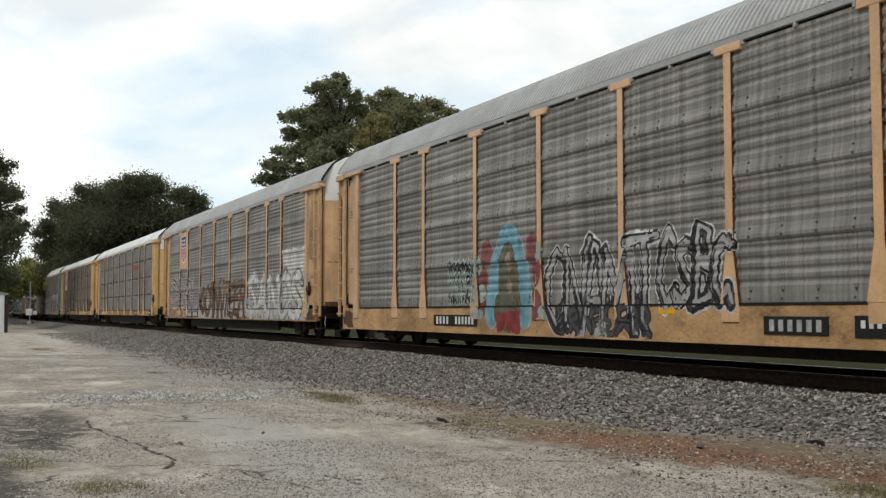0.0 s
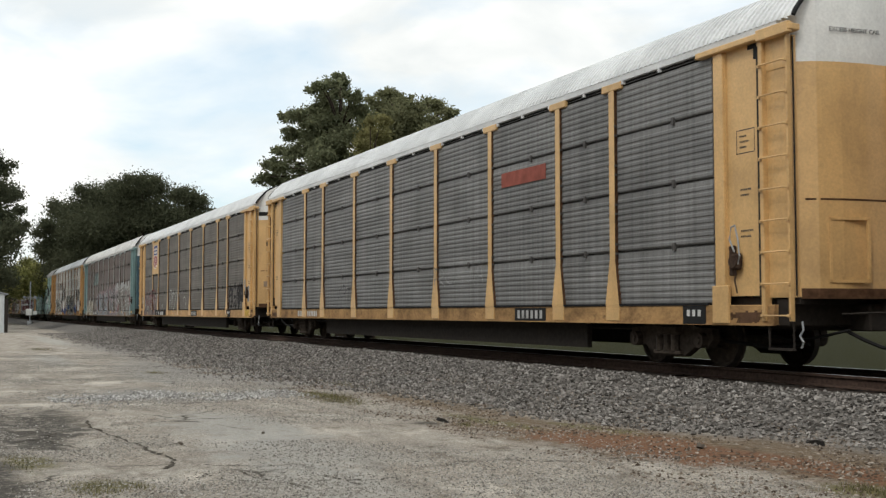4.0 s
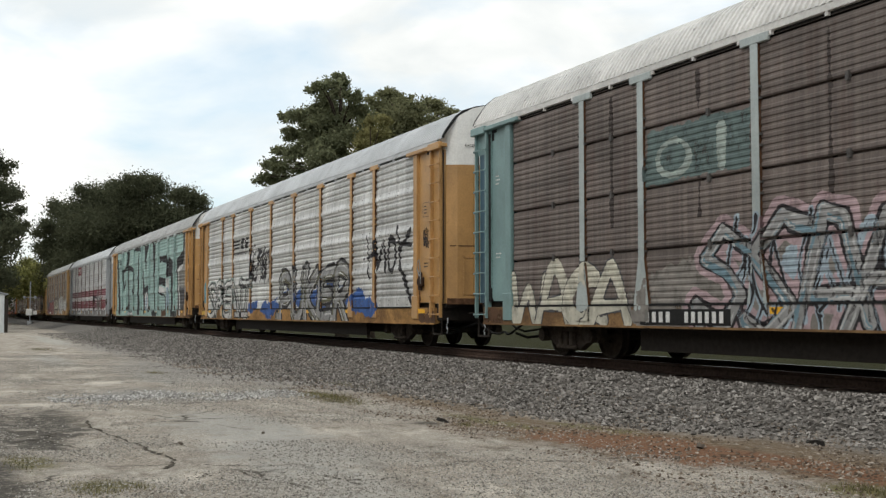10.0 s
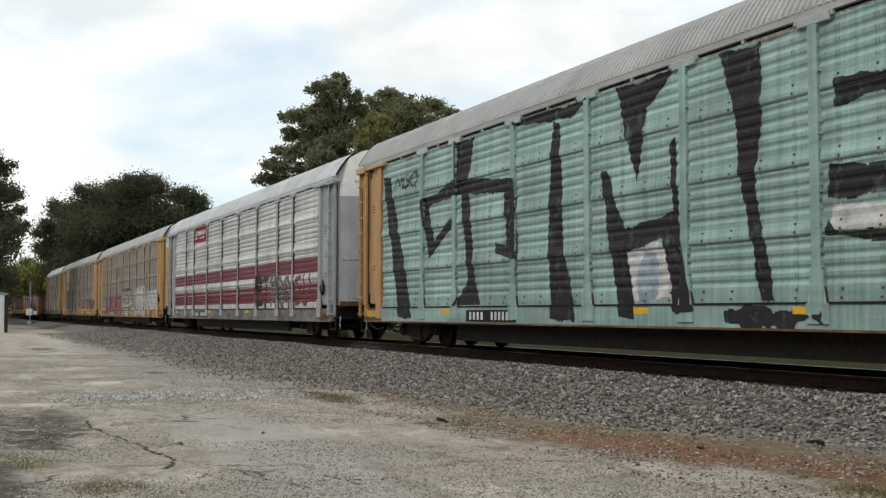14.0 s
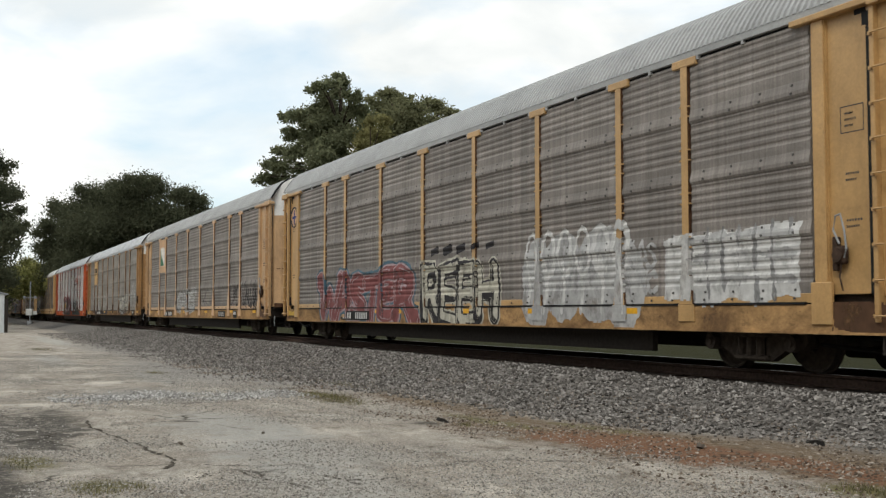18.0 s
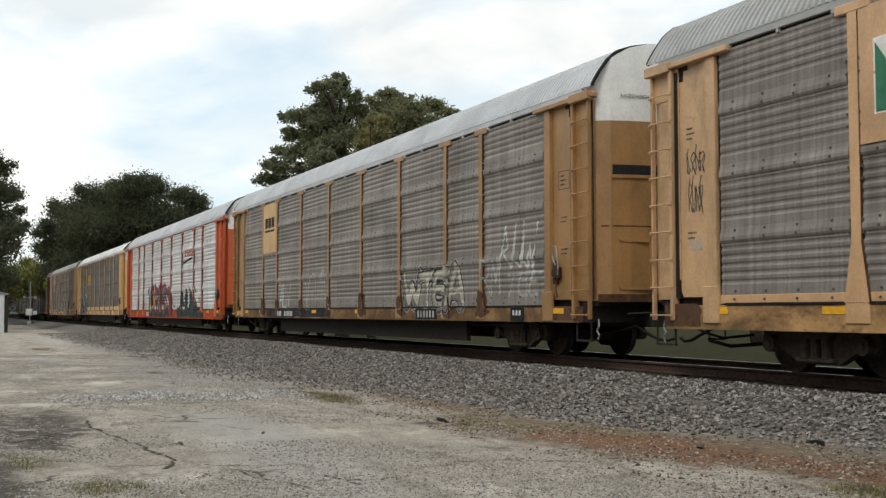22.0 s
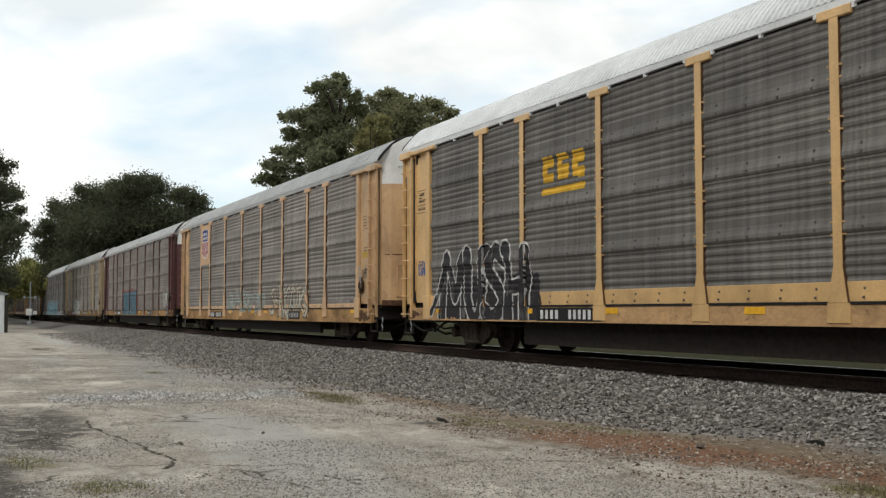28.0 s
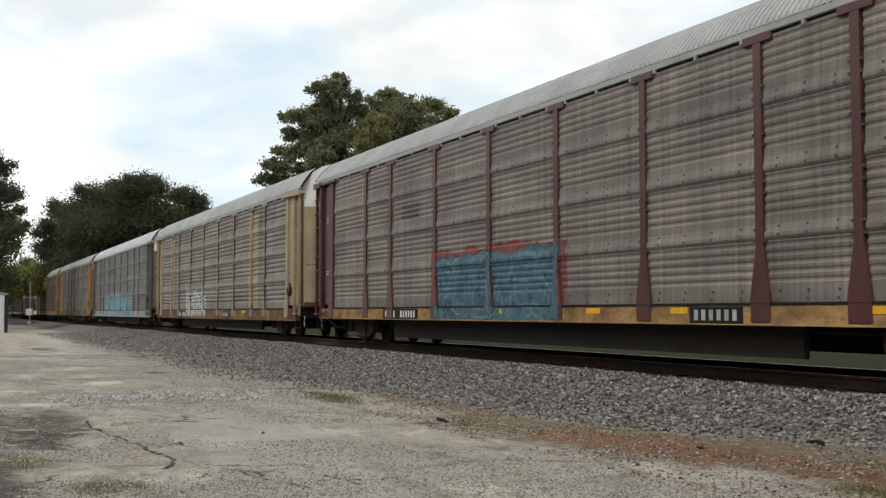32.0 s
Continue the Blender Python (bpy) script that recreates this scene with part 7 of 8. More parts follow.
    block(11, "emblem_swoosh", P_BLACK, [(4.5, 3.2), (6.6, 3.34), (6.95, 3.42), (6.6, 3.27), (4.6, 3.08)], 0.004, 0.004)
    pl = plate(11, "number_board", SHIELD_WHITE, -5.9, -5.0, 0.56, 0.76, SILL_Y0, 0.004)
    bars(11, P_BLACK, -5.8, -5.1, 0.6, 0.72, 5, SILL_Y0 - 0.005, "lettering_bar", pl)
    sill_marks(11, None, False, None, (), (10.3, 12.2))
    # wagon 12
    patch_of(12, "graffiti_field", P_BLACK, -11.3, -6.4, 0.6, 1.55, 0.003, 0.05, 12)
    piece(12, lettering("MUSH", -10.9, -6.9, 0.66, 1.95, 121, 0.05, 0.04, curl=0.9), P_BLACK, P_WHITE, 0.17, 0.045, seed=2)
    piece(12, [[bend([(-11.6, 0.75), (-11.2, 1.25), (-10.9, 1.7)])]], P_BLACK, P_WHITE, 0.10, 0.04)
    logo_shapes(12, SIGN_YEL, -6.35, -4.7, 3.0, 3.72, 3, 12)
    end_text(12, -12.28, 3.42, "QUALITY")
    end_text(12, -12.28, 3.23, "AUTO-RACK")
    bars(12, P_BLACK, -12.4, -12.16, 3.57, 3.65, 4, FACE + 0.028, "stencil_line")
    for z in (3.16, 3.34, 3.7):
        plate(12, "stencil_frame", P_BLACK, -12.58, -11.92, z, z + 0.012, FACE + 0.029, 0.003)
    end_tag(12, -12.5, -12.05, 1.65, 1.95, P_DBLUE, 12, 0.012)
    sill_marks(12, -5.35, True, 7.4, (), (-11.1, -6.9, -3.9, -0.2, 8.4))
    # wagon 13
    shield(13, -8.85, -7.2, 2.85, 4.6, YELLOW)
    piece(13, lettering("SHHERTTS", -3.6, 1.9, 0.9, 1.4, 131, 0.1, 0.1, 1.25, 1.0, 0.15), P_MINT, P_DIM, 0.065, 0.03, P_PALE, 0.03, rough=0.03, seed=3)
    piece(13, lettering("SHHICATKS", 2.8, 7.3, 0.7, 1.55, 132, 0.08, 0.08, 1.3, 1.0, 0.12), P_CREAM, P_BLACK, 0.072, 0.026, seed=4, shade=P_TAN)
    sill_marks(13, -5.75, True, 5.75, (), (-3.2, -1.2, 0.4, 2.2, 4.6, 6.9, 8.9, 11.5))
    # wagon 14
    patch_of(14, "graffiti_field", P_ROSE, -4.5, 1.8, 0.9, 2.15, 0.0025, 0.06, 2)
    patch_of(14, "graffiti_field", P_STEEL, -4.2, 1.5, 0.58, 2.0, 0.0045, 0.06, 3, "steel blue painted field")
    piece(14, lettering("PLEWES", -4.0, 1.35, 0.78, 1.8, 141, 0.0, 0.03, curl=0.3), P_STEEL, P_SLATE, 0.13, 0.02, P_BLACK, 0.03, seed=5, shine=P_SLATE)
    piece(14, scrawl(10.2, 11.3, 1.05, 1.75, 4, 142), P_WHITE, None, 0.03)
    for i in range(3):
        plate(14, "emblem_stripe", P_CHAR, -6.4, -5.3 + 0.05 * i, 3.1 + i * 0.13, 3.17 + i * 0.13, FACE - 0.002, 0.004)
    sill_marks(14, -6.4, True, 6.1, (11.6,), (-2.9, -0.7, 2.7, 5.2, 9.2))
    # small tags and patches on the end panels
    end_tag(5, -12.5, -12.15, 1.15, 2.0, P_BLUE, 3, 0.028)
    end_tag(3, -12.55, -12.1, 1.25, 1.6, P_WHITE, 4, 0.016)
    end_patch(3, -12.6, -12.05, 1.2, 1.68, P_CHAR)
    end_patch(3, 12.1, 12.5, 1.15, 1.75, P_SILVER)
    end_tag(5, 12.2, 12.55, 2.3, 2.75, P_BLACK, 5, 0.012)
    end_tag(6, 12.1, 12.5, 3.0, 3.5, P_BLACK, 6, 0.010)
    end_tag(6, 12.15, 12.5, 2.2, 2.8, P_BLACK, 7, 0.012)
    end_tag(9, -12.5, -12.05, 2.9, 3.25, P_CHAR, 9, 0.010)
    end_tag(9, -12.45, -12.1, 2.3, 2.75, P_CHAR, 10, 0.010)
    end_tag(9, -12.45, -12.1, 1.7, 1.9, P_PALE, 11, 0.008)
    end_tag(13, 12.1, 12.45, 1.7, 1.95, P_CHAR, 13, 0.008)
    end_patch(13, 12.1, 12.5, 2.25, 2.42, P_YEL)
    end_tag(1, 12.05, 12.5, 2.4, 4.0, P_TAN, 8, 0.012)
    for mat, y0, y1, z0, z1 in ((P_TAN, -1.2, -0.8, 1.7, 1.9), (P_YEL, -0.85, -0.3, 1.1, 1.7)):
        placed("paint_patch", door_strip_mesh(y0, y1, z0, z1, 0.034), mat, TRAIN[3], pose(13.36, 0, 0))
    for k in (5, 6, 8, 10):
        patch_of(k, "paint_patch", P_YEL, -12.9, -11.9, 0.62, 0.8, 0.003, 0.02, k)
    for k in range(17):
        low = CAR_SECT[k][1]
        for i, (a, b) in enumerate(((-12.95, -12.1), (12.0, 12.95))):
            patch_of(k, "rust_stain", P_RUST, a, b, low + 0.02, 0.8, 0.0012, 0.08, k + i)
    # wagon 15, 16: far names
    patch_of(15, "paint_band", TAN_P, -9.5, -8.5, 0.9, 4.45, 0.003, 0.02, 5)
    patch_of(15, "paint_band", TAN_P, 6.6, 8.0, 0.9, 4.45, 0.003, 0.02, 6)
    patch_of(15, "graffiti_field", P_PALE, -5.5, -0.8, 0.6, 1.75, 0.003, 0.08, 15)
    piece(15, tangle(-5.3, -1.0, 0.65, 1.6, 4, 151), P_WHITE, P_CHAR, 0.12, 0.03)
    piece(16, tangle(-6, 6, 0.65, 1.7, 9, 161), P_BLUE, P_PALE, 0.16, 0.06)
    sill_marks(15, -6.0, True, 3.0, (), (-2, 6))
    for k in range(15):
        end_marks(k, CHALK if k in (4, 14) else P_CHAR)


art()

# ---- trees and distance ----
def leaf_material(name, a, b_):
    m, nt, b = shader(name, 0.75, 0.0, 0.15)
    g = nt.nodes.new("ShaderNodeNewGeometry")
    c = ramp(nt, ((0.0, a), (1.0, b_)), g.outputs["Random Per Island"])
    v = coords(nt, shift=False)
    c = mixed(nt, "MULTIPLY", 0.8, c, ramp(nt, ((0.3, (0.65,) * 3), (0.7, (1.25,) * 3)), noisy(nt, v, 0.5, 4)))
    nt.links.new(c, b.inputs["Base Color"])
    thin = nt.nodes.new("ShaderNodeBsdfTranslucent")
    nt.links.new(c, thin.inputs["Color"])
    both = nt.nodes.new("ShaderNodeMixShader")
    both.inputs[0].default_value = 0.38
    nt.links.new(b.outputs[0], both.inputs[1])
    nt.links.new(thin.outputs[0], both.inputs[2])
    nt.links.new(both.outputs[0], nt.nodes["Material Output"].inputs["Surface"])
    return m


PINE_LEAF = leaf_material("pine_needles", (0.135, 0.148, 0.085), (0.20, 0.212, 0.115))
OAK_LEAF = leaf_material("dark_oak_leaves", (0.15, 0.155, 0.085), (0.22, 0.222, 0.115))
# shade of the far woods is put into this darker leaf colour
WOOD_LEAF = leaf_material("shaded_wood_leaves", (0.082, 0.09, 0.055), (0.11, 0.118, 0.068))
LIME_D = leaf_material("olive_green_leaves", (0.19, 0.18, 0.075), (0.28, 0.26, 0.11))
LIME_LEAF = leaf_material("yellow_green_leaves", (0.19, 0.20, 0.065), (0.40, 0.39, 0.15))
BARK = plain("grey_brown_bark", (0.055, 0.042, 0.032), 0.9, 0, 0.35, 6)


def ray_point(px, py, depth):
    """A place at that depth, from its bearing across the view; py fixes the height."""
    u, v = (px - 784) / 1940.6, (441 - py) / 1940.6
    right = Vector((math.sin(TURN), math.cos(TURN), 0))
    up = right.cross(AHEAD)
    d = AHEAD + right * u + up * v
    flat = Vector((-math.cos(TURN), math.sin(TURN), 0))
    return EYE + d * (depth / d.dot(flat))


def tree(name, clumps, leaf_mat, trunk_at, trunk_r, leaf, per, label, limb_from=0.35, flat=0.75, seed=1):
    """Tapered trunk, a limb to each clump, and clumps of many small leaf blades."""
    rng = np.random.default_rng(seed)
    base = Vector((trunk_at[0], trunk_at[1], ground_z(trunk_at[0], trunk_at[1]) - 0.2))
    top = max(c[0].z for c in clumps)
    root = new(name)
    root.location = base
    tagged(root, label, "tree")
    s = Shape()
    pts = [base + Vector((0.25 * math.sin(i * 1.3 + seed), 0.2 * math.cos(i * 1.7), (top - base.z) * 0.8 * i / 8)) for i in range(9)]
    s.tube([p - base for p in pts], [trunk_r * (1.25 if i == 0 else 1 - 0.1 * i) for i in range(9)], 9)
    placed("trunk", s.mesh("trunk", 1, True), BARK, root)
    for c, r in clumps[::4]:
        s = Shape()
        zf = min(max(limb_from * (top - base.z) + base.z, min(c.z - 1.2, top - 1.5)), base.z + 0.78 * (top - base.z))
        a = Vector((base.x, base.y, zf))
        mid = a.lerp(c, 0.5) + Vector((0, 0, 0.12 * (c - a).length))
        s.tube([a - base, mid - base, c - base], [trunk_r * 0.26, trunk_r * 0.15, 0.02], 5)
        placed("limb", s.mesh("limb", 1, True), BARK, root)
    V = []
    for c, r in clumps:
        n = int(per * r * r)
        d = rng.normal(0, 1, (n, 3))
        d /= np.linalg.norm(d, axis=1)[:, None]
        rad = r * np.minimum(np.abs(rng.normal(0.55, 0.36, (n, 1))), 1.5)
        P = np.array(c) - np.array(base) + d * rad * np.array([1, 1, flat])
        size = leaf * rng.uniform(0.55, 1.3, (n, 1, 1))
        A = rng.normal(0, 1, (n, 1, 3))
        B = rng.normal(0, 1, (n, 1, 3))
        A /= np.linalg.norm(A, axis=2)[..., None]
        B -= A * (A * B).sum(2)[..., None]
        B /= np.linalg.norm(B, axis=2)[..., None]
        V.append(np.concatenate([P[:, None] - A * size, P[:, None] + B * size * 0.45, P[:, None] + A * size, P[:, None] - B * size * 0.45], 1))
    V = np.concatenate(V)
    F = np.arange(len(V) * 4).reshape(-1, 4)
    me = heap("crown", V.reshape(-1, 3), F, leaf_mat)
    ob = new("crown", me)
    ob.parent = root
    return root


def clumps_at(depth, spots, jitter=2.0, extra=2, seed=3):
    """Clumps of foliage from bearings: (x, y, half-width) each, with smaller ones around."""
    rng = random.Random(seed)
    out = []
    for px, py, r in spots:
        m = r * depth / 1940.6
        c = ray_point(px, py, depth + rng.uniform(-jitter, jitter))
        out.append((c, m))
        for _ in range(extra):
            a, b = rng.uniform(0, 6.28), rng.uniform(-0.6, 1.0)
            out.append((c + Vector((math.cos(a) * m * 0.8, math.sin(a) * m * 0.8, b * m * 0.6)), m * rng.uniform(0.35, 0.6)))
    return out


def foot(px, depth):
    p = ray_point(px, 553, depth)
    return p.x, p.y


def trees():
    pine = [(606, 142, 16), (585, 150, 16), (560, 158, 16), (548, 160, 10), (600, 165, 22), (575, 175, 18), (625, 175, 18), (520, 205, 18), (505, 210, 12), (545, 208, 22), (575, 212, 26)]
    pine += [(610, 205, 28), (640, 200, 22), (515, 240, 16), (540, 240, 16), (570, 245, 28), (605, 245, 32), (640, 240, 26), (495, 268, 14), (520, 270, 20), (475, 292, 14), (500, 295, 22)]
    pine += [(575, 190, 24), (555, 225, 22), (590, 225, 30), (550, 262, 22), (590, 265, 30)]
    pine += [(530, 300, 16), (565, 285, 30), (600, 290, 34), (635, 285, 30), (462, 318, 14), (485, 320, 20), (515, 325, 16), (560, 330, 40), (620, 330, 40)]
    tree("pine_tree", clumps_at(78, pine, 2.5, 4, 5), PINE_LEAF, foot(600, 78), 0.42, 0.13, 1250, "tall dark green pine with ragged clumps of needles", 0.3, 0.78, 2)
    oak = [(683, 170, 18), (665, 185, 18), (700, 180, 20), (717, 182, 16), (735, 195, 22), (756, 185, 18), (775, 190, 18), (795, 200, 14), (806, 200, 8), (690, 205, 28), (725, 220, 30), (760, 220, 28)]
    oak += [(790, 225, 20), (650, 215, 20), (700, 250, 40), (750, 260, 40), (800, 260, 30), (730, 300, 50)]
    tree("oak_tree", clumps_at(84, oak, 3, 4, 6), OAK_LEAF, foot(720, 84), 0.45, 0.13, 1400, "dark green broadleaf tree behind the train", 0.3, 0.8, 3)
    lime_spots = [(655, 215, 14), (675, 215, 16), (650, 240, 20), (672, 240, 20), (640, 262, 20), (665, 265, 24), (650, 310, 34)]
    tree("oak_tree", clumps_at(74, lime_spots, 1.5, 3, 7), LIME_D, foot(655, 74), 0.25, 0.12, 1200,
         "yellow-green broadleaf tree in front of darker ones", 0.3, 0.9, 4)
    woods = [
        (132, [(105, 375, 28), (85, 405, 24), (125, 400, 30), (85, 440, 24), (115, 450, 40), (105, 490, 36)], 100, 11),
        (128, [(160, 345, 26), (140, 370, 30), (185, 350, 28), (160, 400, 50), (190, 430, 50), (150, 470, 60)], 165, 12),
        (125, [(250, 325, 26), (225, 340, 30), (280, 335, 28), (245, 370, 50), (285, 385, 44), (220, 400, 50), (260, 440, 60)], 250, 13),
        (130, [(335, 350, 24), (355, 360, 20), (315, 345, 18), (330, 385, 40), (360, 385, 22), (310, 400, 40), (345, 420, 40)], 335, 14),
        (150, [(210, 380, 50), (300, 400, 50), (130, 430, 50), (380, 420, 40), (430, 440, 40)], 280, 15),
    ]
    for depth, spots, fx, seed in woods:
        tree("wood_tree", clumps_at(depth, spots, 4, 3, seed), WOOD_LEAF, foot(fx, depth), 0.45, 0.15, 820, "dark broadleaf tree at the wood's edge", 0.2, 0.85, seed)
    edge = [(5, 300, 20), (-15, 290, 24), (20, 340, 22), (-10, 350, 40), (16, 385, 24), (36, 405, 14), (0, 420, 40), (20, 440, 18), (-20, 460, 50), (0, 490, 30), (-30, 400, 50)]
    tree("roadside_tree", clumps_at(95, edge, 3, 3, 21), WOOD_LEAF, foot(-14, 95), 0.4, 0.15, 700, "dark leafy tree beside the shed", 0.25, 0.85, 21)
    # far trees both sides of the line, mostly unseen, added to shade the train
    for i, (x, y, h) in enumerate(((-102, -4.5, 17), (-118, -4, 18), (-134, -3.5, 18), (-152, -5, 17), (-176, -2.5, 15), (-190, -7, 21), (-205, -1.0, 13), (-235, 0.5, 11), (-176, 19.5, 7), (-194, 19.0, 7), (-212, 19.0, 7.5), (-232, 19.0, 8), (-262, 12.0, 9))):
        rng = random.Random(40 + i)
        over = 1 if y < 10 else -1
        spots = [(Vector((x + rng.uniform(-7, 7), y + over * rng.uniform(-4, 6 if x < -150 or y > 10 else 2), h * rng.uniform(0.4, 0.95))), rng.uniform(2.6, 4.0)) for _ in range(12)]
        tree("wood_tree", spots, WOOD_LEAF, (x, y), 0.4, 0.34, 210, "dark tree added to shade the far line", 0.25, 0.8, 40 + i)
    # thick undergrowth along the line's near side, added to darken the far wagons
    for i, (x, y, h) in enumerate(((-141, 2.4, 8.5), (-154, 3.0, 9), (-167, 3.6, 9), (-181, 4.2, 9.5), (-196, 4.8, 9.5))):
        rng = random.Random(70 + i)
        spots = [(Vector((x + rng.uniform(-7, 7), y + rng.uniform(-3, 2.5), h * rng.uniform(0.12, 0.85))), rng.uniform(1.8, 2.6)) for _ in range(16)]
        tree("lineside_tree", spots, WOOD_LEAF, (x, y), 0.2, 0.3, 260, "dense dark young tree added to shade the far line", 0.15, 0.85, 70 + i)
    lime = [(48, 468, 15), (64, 480, 16), (30, 486, 18), (50, 496, 24), (80, 492, 14), (20, 500, 16), (90, 503, 12), (62, 508, 20), (35, 512, 20)]
    tree("roadside_tree", clumps_at(129.5, lime, 3, 2, 22), LIME_LEAF, foot(80, 131), 0.12, 0.17, 1500, "sunlit yellow-green tree in the distance", 0.3, 0.9, 22)
    tip = [(1278, 38, 8), (1325, 26, 9), (1355, 30, 12), (1310, 55, 24), (1360, 62, 34), (1330, 100, 55), (1380, 110, 55)]
    tree("pine_tree", clumps_at(62, tip, 2, 3, 23), PINE_LEAF, foot(1340, 62), 0.35, 0.2, 240, "pine whose tip shows over the wagons", 0.3, 0.7, 23)


# ---- shed, crossing signal, tufts of grass ----
def shed():
    """Small white metal shed at the edge of the lot."""
    ob = new("storage_shed")
    tagged(ob, "small white metal shed at the edge of the lot", "shed")
    ob.matrix_basis = pose(-84.5, 0.55, 0.0, 0, 0, 0)
    wall = Shape().box(-5.0, 0.0, -3.0, 3.2, 0.0, 2.75)
    for i in range(20):
        y = -2.9 + i * 0.31
        wall.box(0.0, 0.018, y, y + 0.05, 0.05, 2.72)
    placed("wall", wall.mesh("wall"), plain("white_metal_siding", (0.62, 0.66, 0.66), 0.5, 0, 0.08, 3), ob)
    roof = Shape()
    prof = [(-3.25, 2.72), (0.1, 3.35), (3.45, 2.72), (3.45, 2.80), (0.1, 3.45), (-3.25, 2.80)]
    roof.extrude(prof, -5.2, 0.15)
    placed("roof", roof.mesh("roof"), GREY_P, ob)
    placed("corner_post", Shape().box(0.02, 0.14, 3.22, 3.45, 0.0, 2.4).mesh("corner_post"), STEEL_DARK, ob)


def crossing_signal():
    """Mast with two hooded lamps and a gate mechanism beside the rails."""
    p = ray_point(53, 553, 126)
    ob = new("crossing_signal")
    tagged(ob, "grey railway crossing signal mast with two hooded lamps", "signal")
    ob.matrix_basis = pose(p.x, p.y, ground_z(p.x, p.y), 0, 0, -20)
    grey = plain("signal_aluminium", (0.38, 0.40, 0.42), 0.5, 0.2)
    placed("mast", Shape().tube([(0, 0, 0), (0, 0, 4.9)], 0.07, 10).mesh("mast"), grey, ob)
    placed("base", Shape().box(-0.25, 0.25, -0.25, 0.25, -0.1, 0.35, 0, 0.03).mesh("base"), grey, ob)
    placed("crossarm", Shape().tube([(0.05, -0.7, 3.05), (0.05, 0.7, 3.05)], 0.035, 6).mesh("crossarm"), grey, ob)
    for y in (-0.6, 0.6):
        lamp = placed("lamp", Shape().disc((0.06, y, 3.05), 0.17, 0.05, 18, 0, "x").mesh("lamp"), grey, ob)
        placed("hood", Shape().tube([(0.1, y, 3.1), (0.35, y, 3.12)], 0.12, 10).mesh("hood"), grey, lamp)
    box = placed("gate_mechanism", Shape().box(-0.35, 0.25, -0.42, 0.30, 1.0, 1.75, 0, 0.05).mesh("gate_mechanism"), WHITE_P, ob)
    placed("counterweight", Shape().box(-0.2, 0.0, 0.30, 0.75, 1.1, 1.5, 0, 0.03).mesh("counterweight"), WHITE_P, box)


def grass_tufts():
    rng = np.random.default_rng(5)
    V, n = [], 0
    for cx, cy, rx, ry, count, tall in ((-9.55, 1.15, 0.42, 0.22, 420, 0.04), (-9.5, 1.5, 0.25, 0.12, 160, 0.035), (-11.6, 0.7, 0.6, 0.22, 380, 0.035), (-18.0, 6.0, 1.2, 0.3, 1500, 0.06),
                                        (-12.9, 6.15, 0.12, 0.06, 110, 0.06), (-6.8, 7.0, 0.35, 0.2, 500, 0.06), (-27, 4.6, 0.6, 0.2, 300, 0.05), (-21.2, 7.4, 1.2, 0.25, 500, 0.05), (-46, 3.4, 1.6, 0.4, 500, 0.07)):
        for _ in range(count):
            x, y = cx + rng.normal(0, rx * 0.6), cy + rng.normal(0, ry * 0.6)
            h, a = tall * rng.uniform(0.4, 1.2), rng.uniform(0, 6.28)
            z = ground_z(x, y) - 0.004
            dx, dy = math.cos(a), math.sin(a)
            V += [(x - dy * 0.004, y + dx * 0.004, z), (x + dy * 0.004, y - dx * 0.004, z), (x + dx * h * 0.7, y + dy * h * 0.7, z + h)]
    F = np.arange(len(V)).reshape(-1, 3)
    m = leaf_material("dry_grass", (0.06, 0.06, 0.028), (0.25, 0.22, 0.10))
    tagged(new("grass_tufts", heap("grass_tufts", V, F, m)), "tufts of dry grass in the broken lot", "grass", kind="stuff")


def cracks():
    """Ragged open seams where the old surfacing has broken."""
    m = plain("crack_dirt", (0.075, 0.064, 0.05), 0.95, 0, 0.3, 20)
    rng = random.Random(9)
    for pts, w in (([(-15.6, 1.75), (-14.6, 1.72), (-13.6, 1.85), (-12.7, 2.0), (-11.9, 2.02), (-11.3, 2.12), (-10.9, 2.05), (-10.5, 1.88)], 0.045), ([(-12.9, 2.0), (-12.4, 2.25), (-12.7, 2.5)], 0.02),
                   ([(-10.7, 2.3), (-10.55, 2.45), (-10.5, 2.65)], 0.03), ([(-10.2, 2.15), (-9.7, 2.3), (-9.2, 2.6)], 0.02), ([(-10.1, 2.5), (-9.4, 2.62), (-8.9, 2.85)], 0.024),
                   ([(-9.6, 3.1), (-9.2, 3.2), (-9.1, 3.5), (-9.3, 3.9)], 0.024), ([(-9.2, 3.2), (-8.8, 3.3)], 0.02), ([(-13.4, 5.0), (-13.3, 5.5), (-13.2, 6.0)], 0.03), ([(-14.5, 4.3), (-14.2, 4.8)], 0.02)):
        fine = []
        for (x0, y0), (x1, y1) in zip(pts, pts[1:]):
            for i in range(8):
                t = i / 8
                fine.append((x0 + (x1 - x0) * t + rng.uniform(-0.04, 0.04), y0 + (y1 - y0) * t + rng.uniform(-0.03, 0.03)))
        V, F = [], []
        for i, (x, y) in enumerate(fine):
            ww = w * rng.uniform(0.1, 0.75)
            z = ground_z(x, y) + 0.006
            V += [(x - ww * 0.5, y - ww, z), (x + ww * 0.5, y + ww, z)]
            if i:
                F.append((2 * i - 2, 2 * i - 1, 2 * i + 1, 2 * i))
        tagged(new("pavement_crack", heap("pavement_crack", V, F, m)), "ragged open crack in the old asphalt", "crack", "cracks in the lot", "structure")


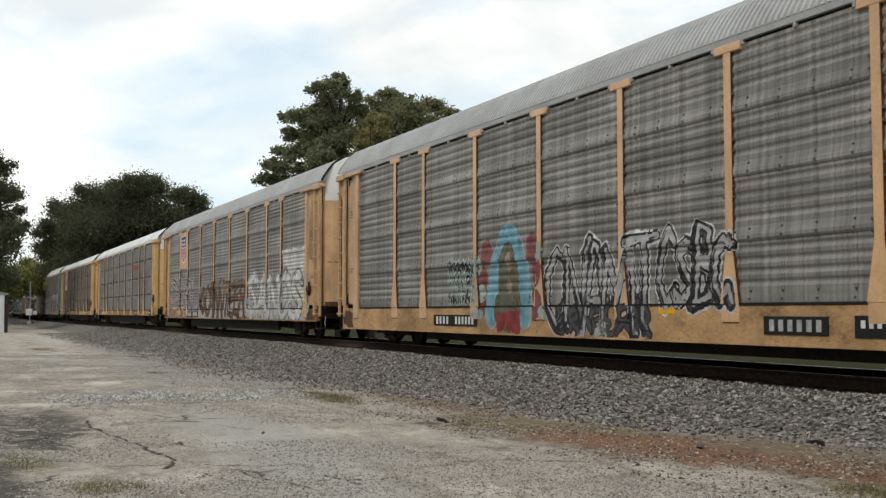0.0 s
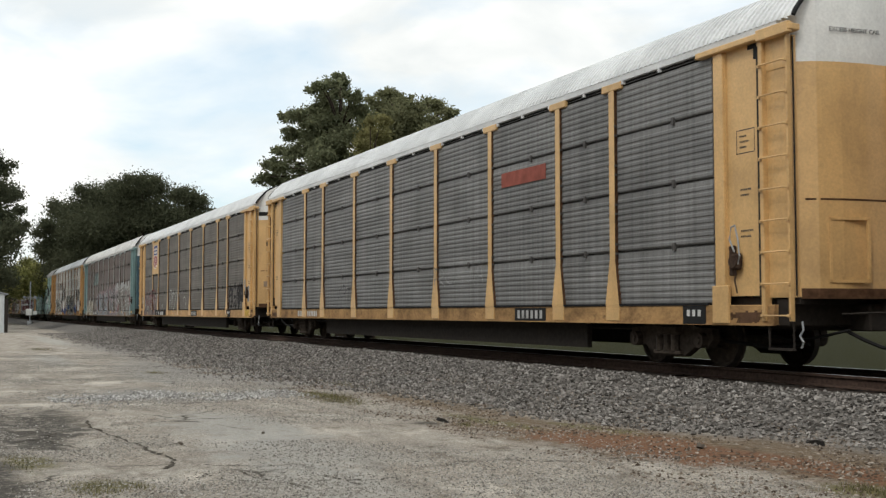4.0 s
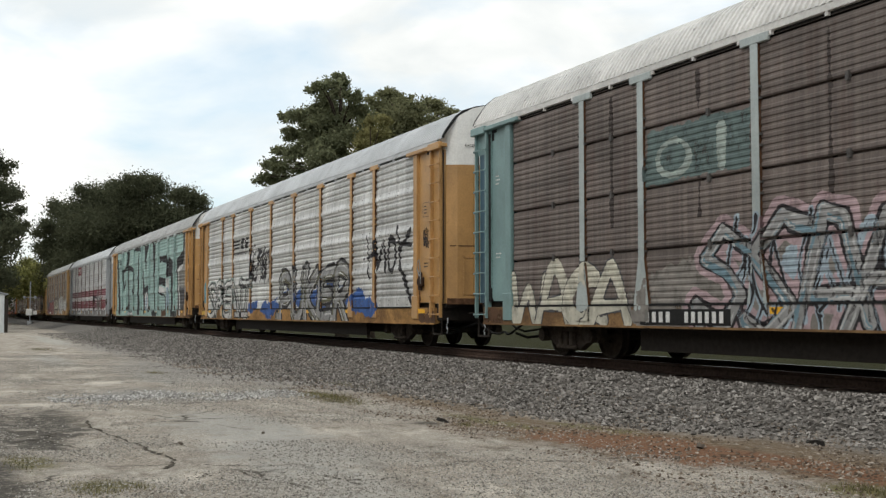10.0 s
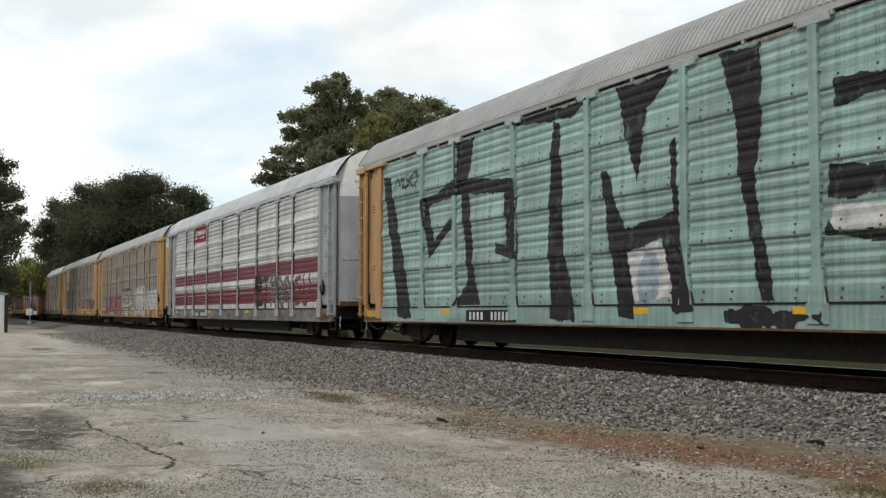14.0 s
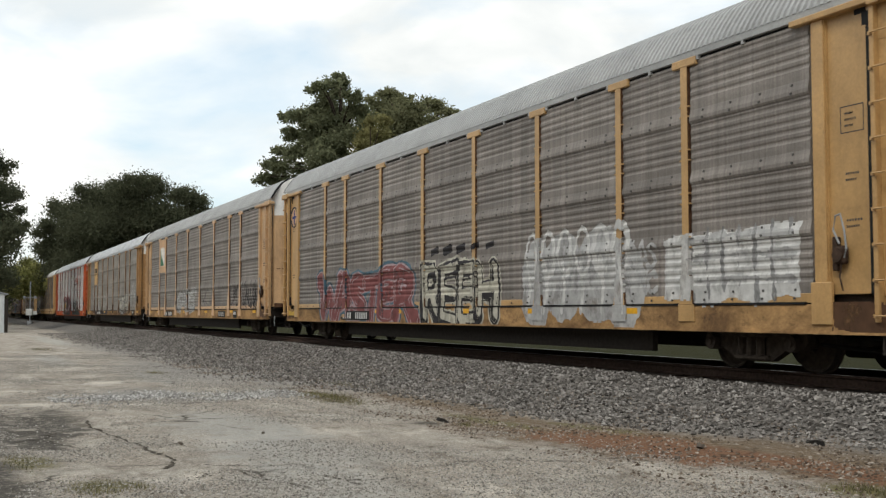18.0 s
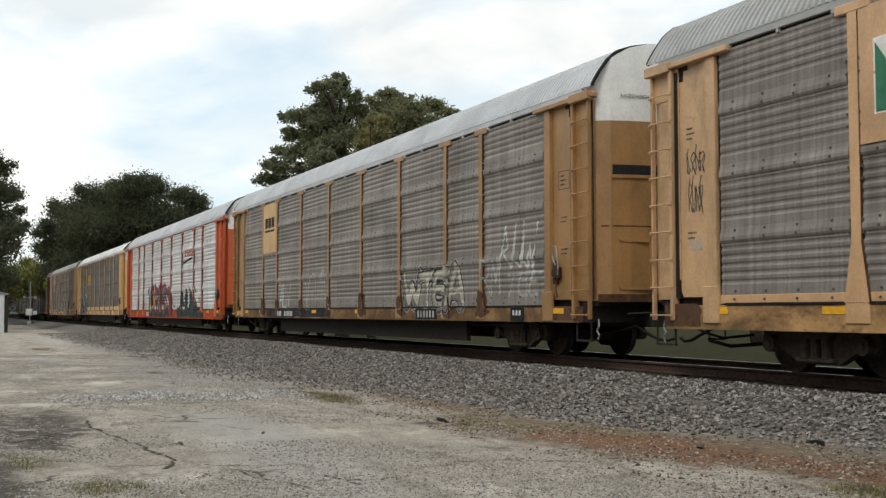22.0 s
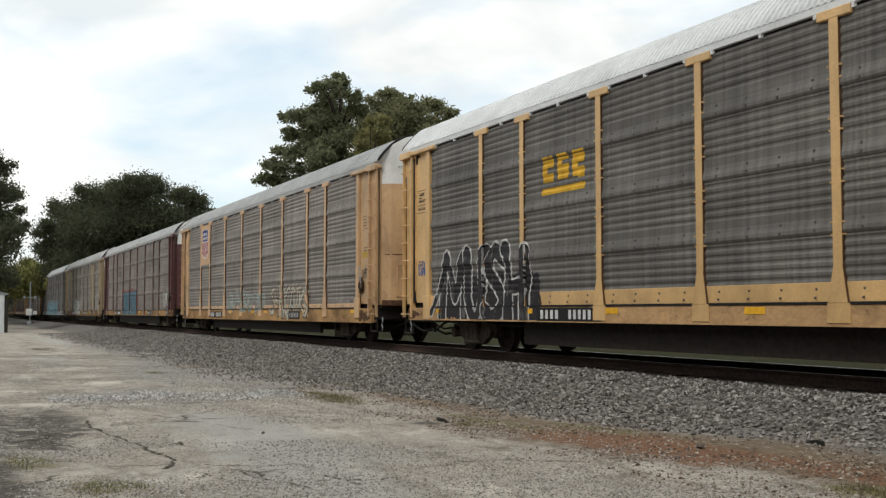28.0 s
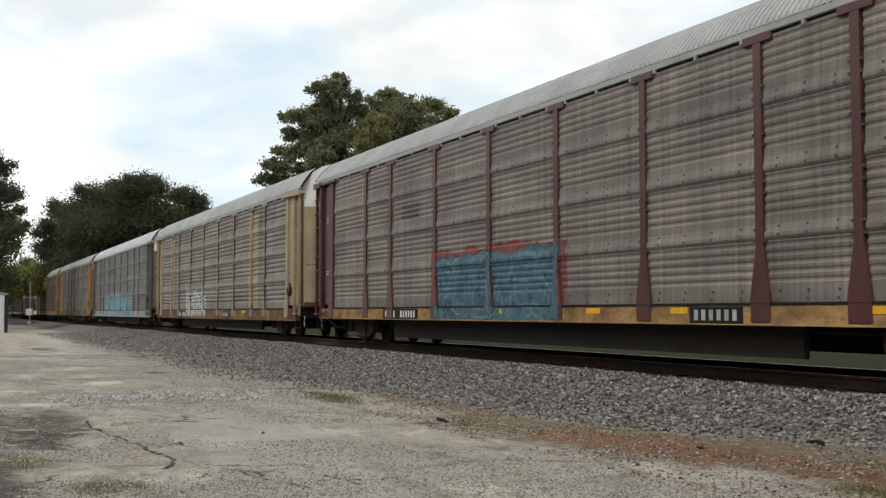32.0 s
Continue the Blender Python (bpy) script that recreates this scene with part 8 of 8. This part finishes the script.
def scraps():
    """Bits of torn rubber, wood and stone left on the lot."""
    dark_m = plain("torn_rubber", (0.022, 0.02, 0.018), 0.9, 0, 0.4, 20)
    for i, (x, y, a, b) in enumerate(((-59.8, 8.7, 0.55, 0.16), (-36.0, 8.2, 0.35, 0.12), (-57.5, 8.2, 0.4, 0.08), (-25.9, 7.6, 0.3, 0.07), (-13.5, 6.1, 0.3, 0.05), (-9.4, 8.75, 0.2, 0.03))):
        rng = random.Random(60 + i)
        s = Shape()
        n = 9
        z = ground_z(x, y) - 0.01
        ring = [(a * math.cos(6.2832 * j / n) * rng.uniform(0.6, 1.1), b * math.sin(6.2832 * j / n) * rng.uniform(0.5, 1.2)) for j in range(n)]
        s.v = [(u, v, 0) for u, v in ring] + [(u * 0.8, v * 0.8, rng.uniform(0.02, 0.07)) for u, v in ring]
        s.f = [tuple(range(n, 2 * n))] + [(j, (j + 1) % n, n + (j + 1) % n, n + j) for j in range(n)]
        s.m = [0] * len(s.f)
        ob = placed("rubber_scrap", s.mesh("rubber_scrap"), dark_m, None, pose(x, y, z, 0, 0, rng.uniform(-30, 30)))
        tagged(ob, "torn black rubber scrap lying on the lot", "debris", "scraps on the lot")
    rock = plain("lone_stone", (0.13, 0.11, 0.09), 0.9, 0, 0.3, 15)
    for i, (x, y, r) in enumerate(((-12.4, 2.4, 0.03), (-9.55, 7.3, 0.045), (-9.0, 6.6, 0.03), (-13.0, 3.5, 0.02))):
        rng = random.Random(80 + i)
        s = Shape().disc((0, 0, 0), r, r, 8)
        s.v = [(p[0] * rng.uniform(0.8, 1.2), p[1] * rng.uniform(0.8, 1.2), p[2] * rng.uniform(0.6, 1.1)) for p in s.v]
        ob = placed("stone", s.mesh("stone"), rock, None, pose(x, y, ground_z(x, y) + r * 0.2, rng.uniform(0, 90), 0, 20 * i))
        tagged(ob, "lone brown stone lying on the lot", "stone", "stones on the lot")


def far_side():
    """Unseen plain wall added behind the tripod to hold back low sky light."""
    m = plain("dull_brown_wall", (0.13, 0.10, 0.085), 0.85, 0, 0.25, 4)
    ob = placed("wall_south", Shape().box(-75, 55, -13.0, -12.4, -0.3, 10.5, 0, 0.05).mesh("wall_south"), m)
    tagged(ob, "plain unseen wall added behind the camera to hold back low sky", "wall", kind="structure")


trees()
far_side()
scraps()
shed()
crossing_signal()
grass_tufts()
cracks()

# ---- the train rolls past ----
LEAD, SPEED, GAIN = -17.15, 12.333, 0.00362
SHIFT = {1: 0.12, 4: -0.17, 5: -0.12, 7: -0.25, 8: -0.1, 11: 0.2, 14: -0.15}


def along(k, t):
    return LEAD + SPEED * t + GAIN * t * t - COUPLED * k + SHIFT.get(k, 0.0)


def motions():
    for k, car in enumerate(TRAIN):
        walk(car, [(t, pose(along(k, t), TRACK_Y, RAIL_Z + DROP)) for t in (0.0, 8.0, 16.0, 24.0, 32.0)])
    # the wheels roll without slip while they pass the near stretch of track
    for ws, k, x in WHEELS:
        rows = []
        for i in range(0, 961):
            t = i / 30
            d = along(k, t) + x
            if -42 < d < 4:
                a = math.degrees(d / 0.42) % 360
                rows.append((t, pose(x, 0, 0.42 - DROP, 0, a, 0)))
        if not rows:
            rows = [(0.0, pose(x, 0, 0.42 - DROP))]
        first, last = rows[0], rows[-1]
        if first[0] > 0:
            rows.insert(0, (0.0, first[1]))
        if last[0] < 32:
            rows.append((32.0, last[1]))
        walk(ws, rows)


ties()
motions()
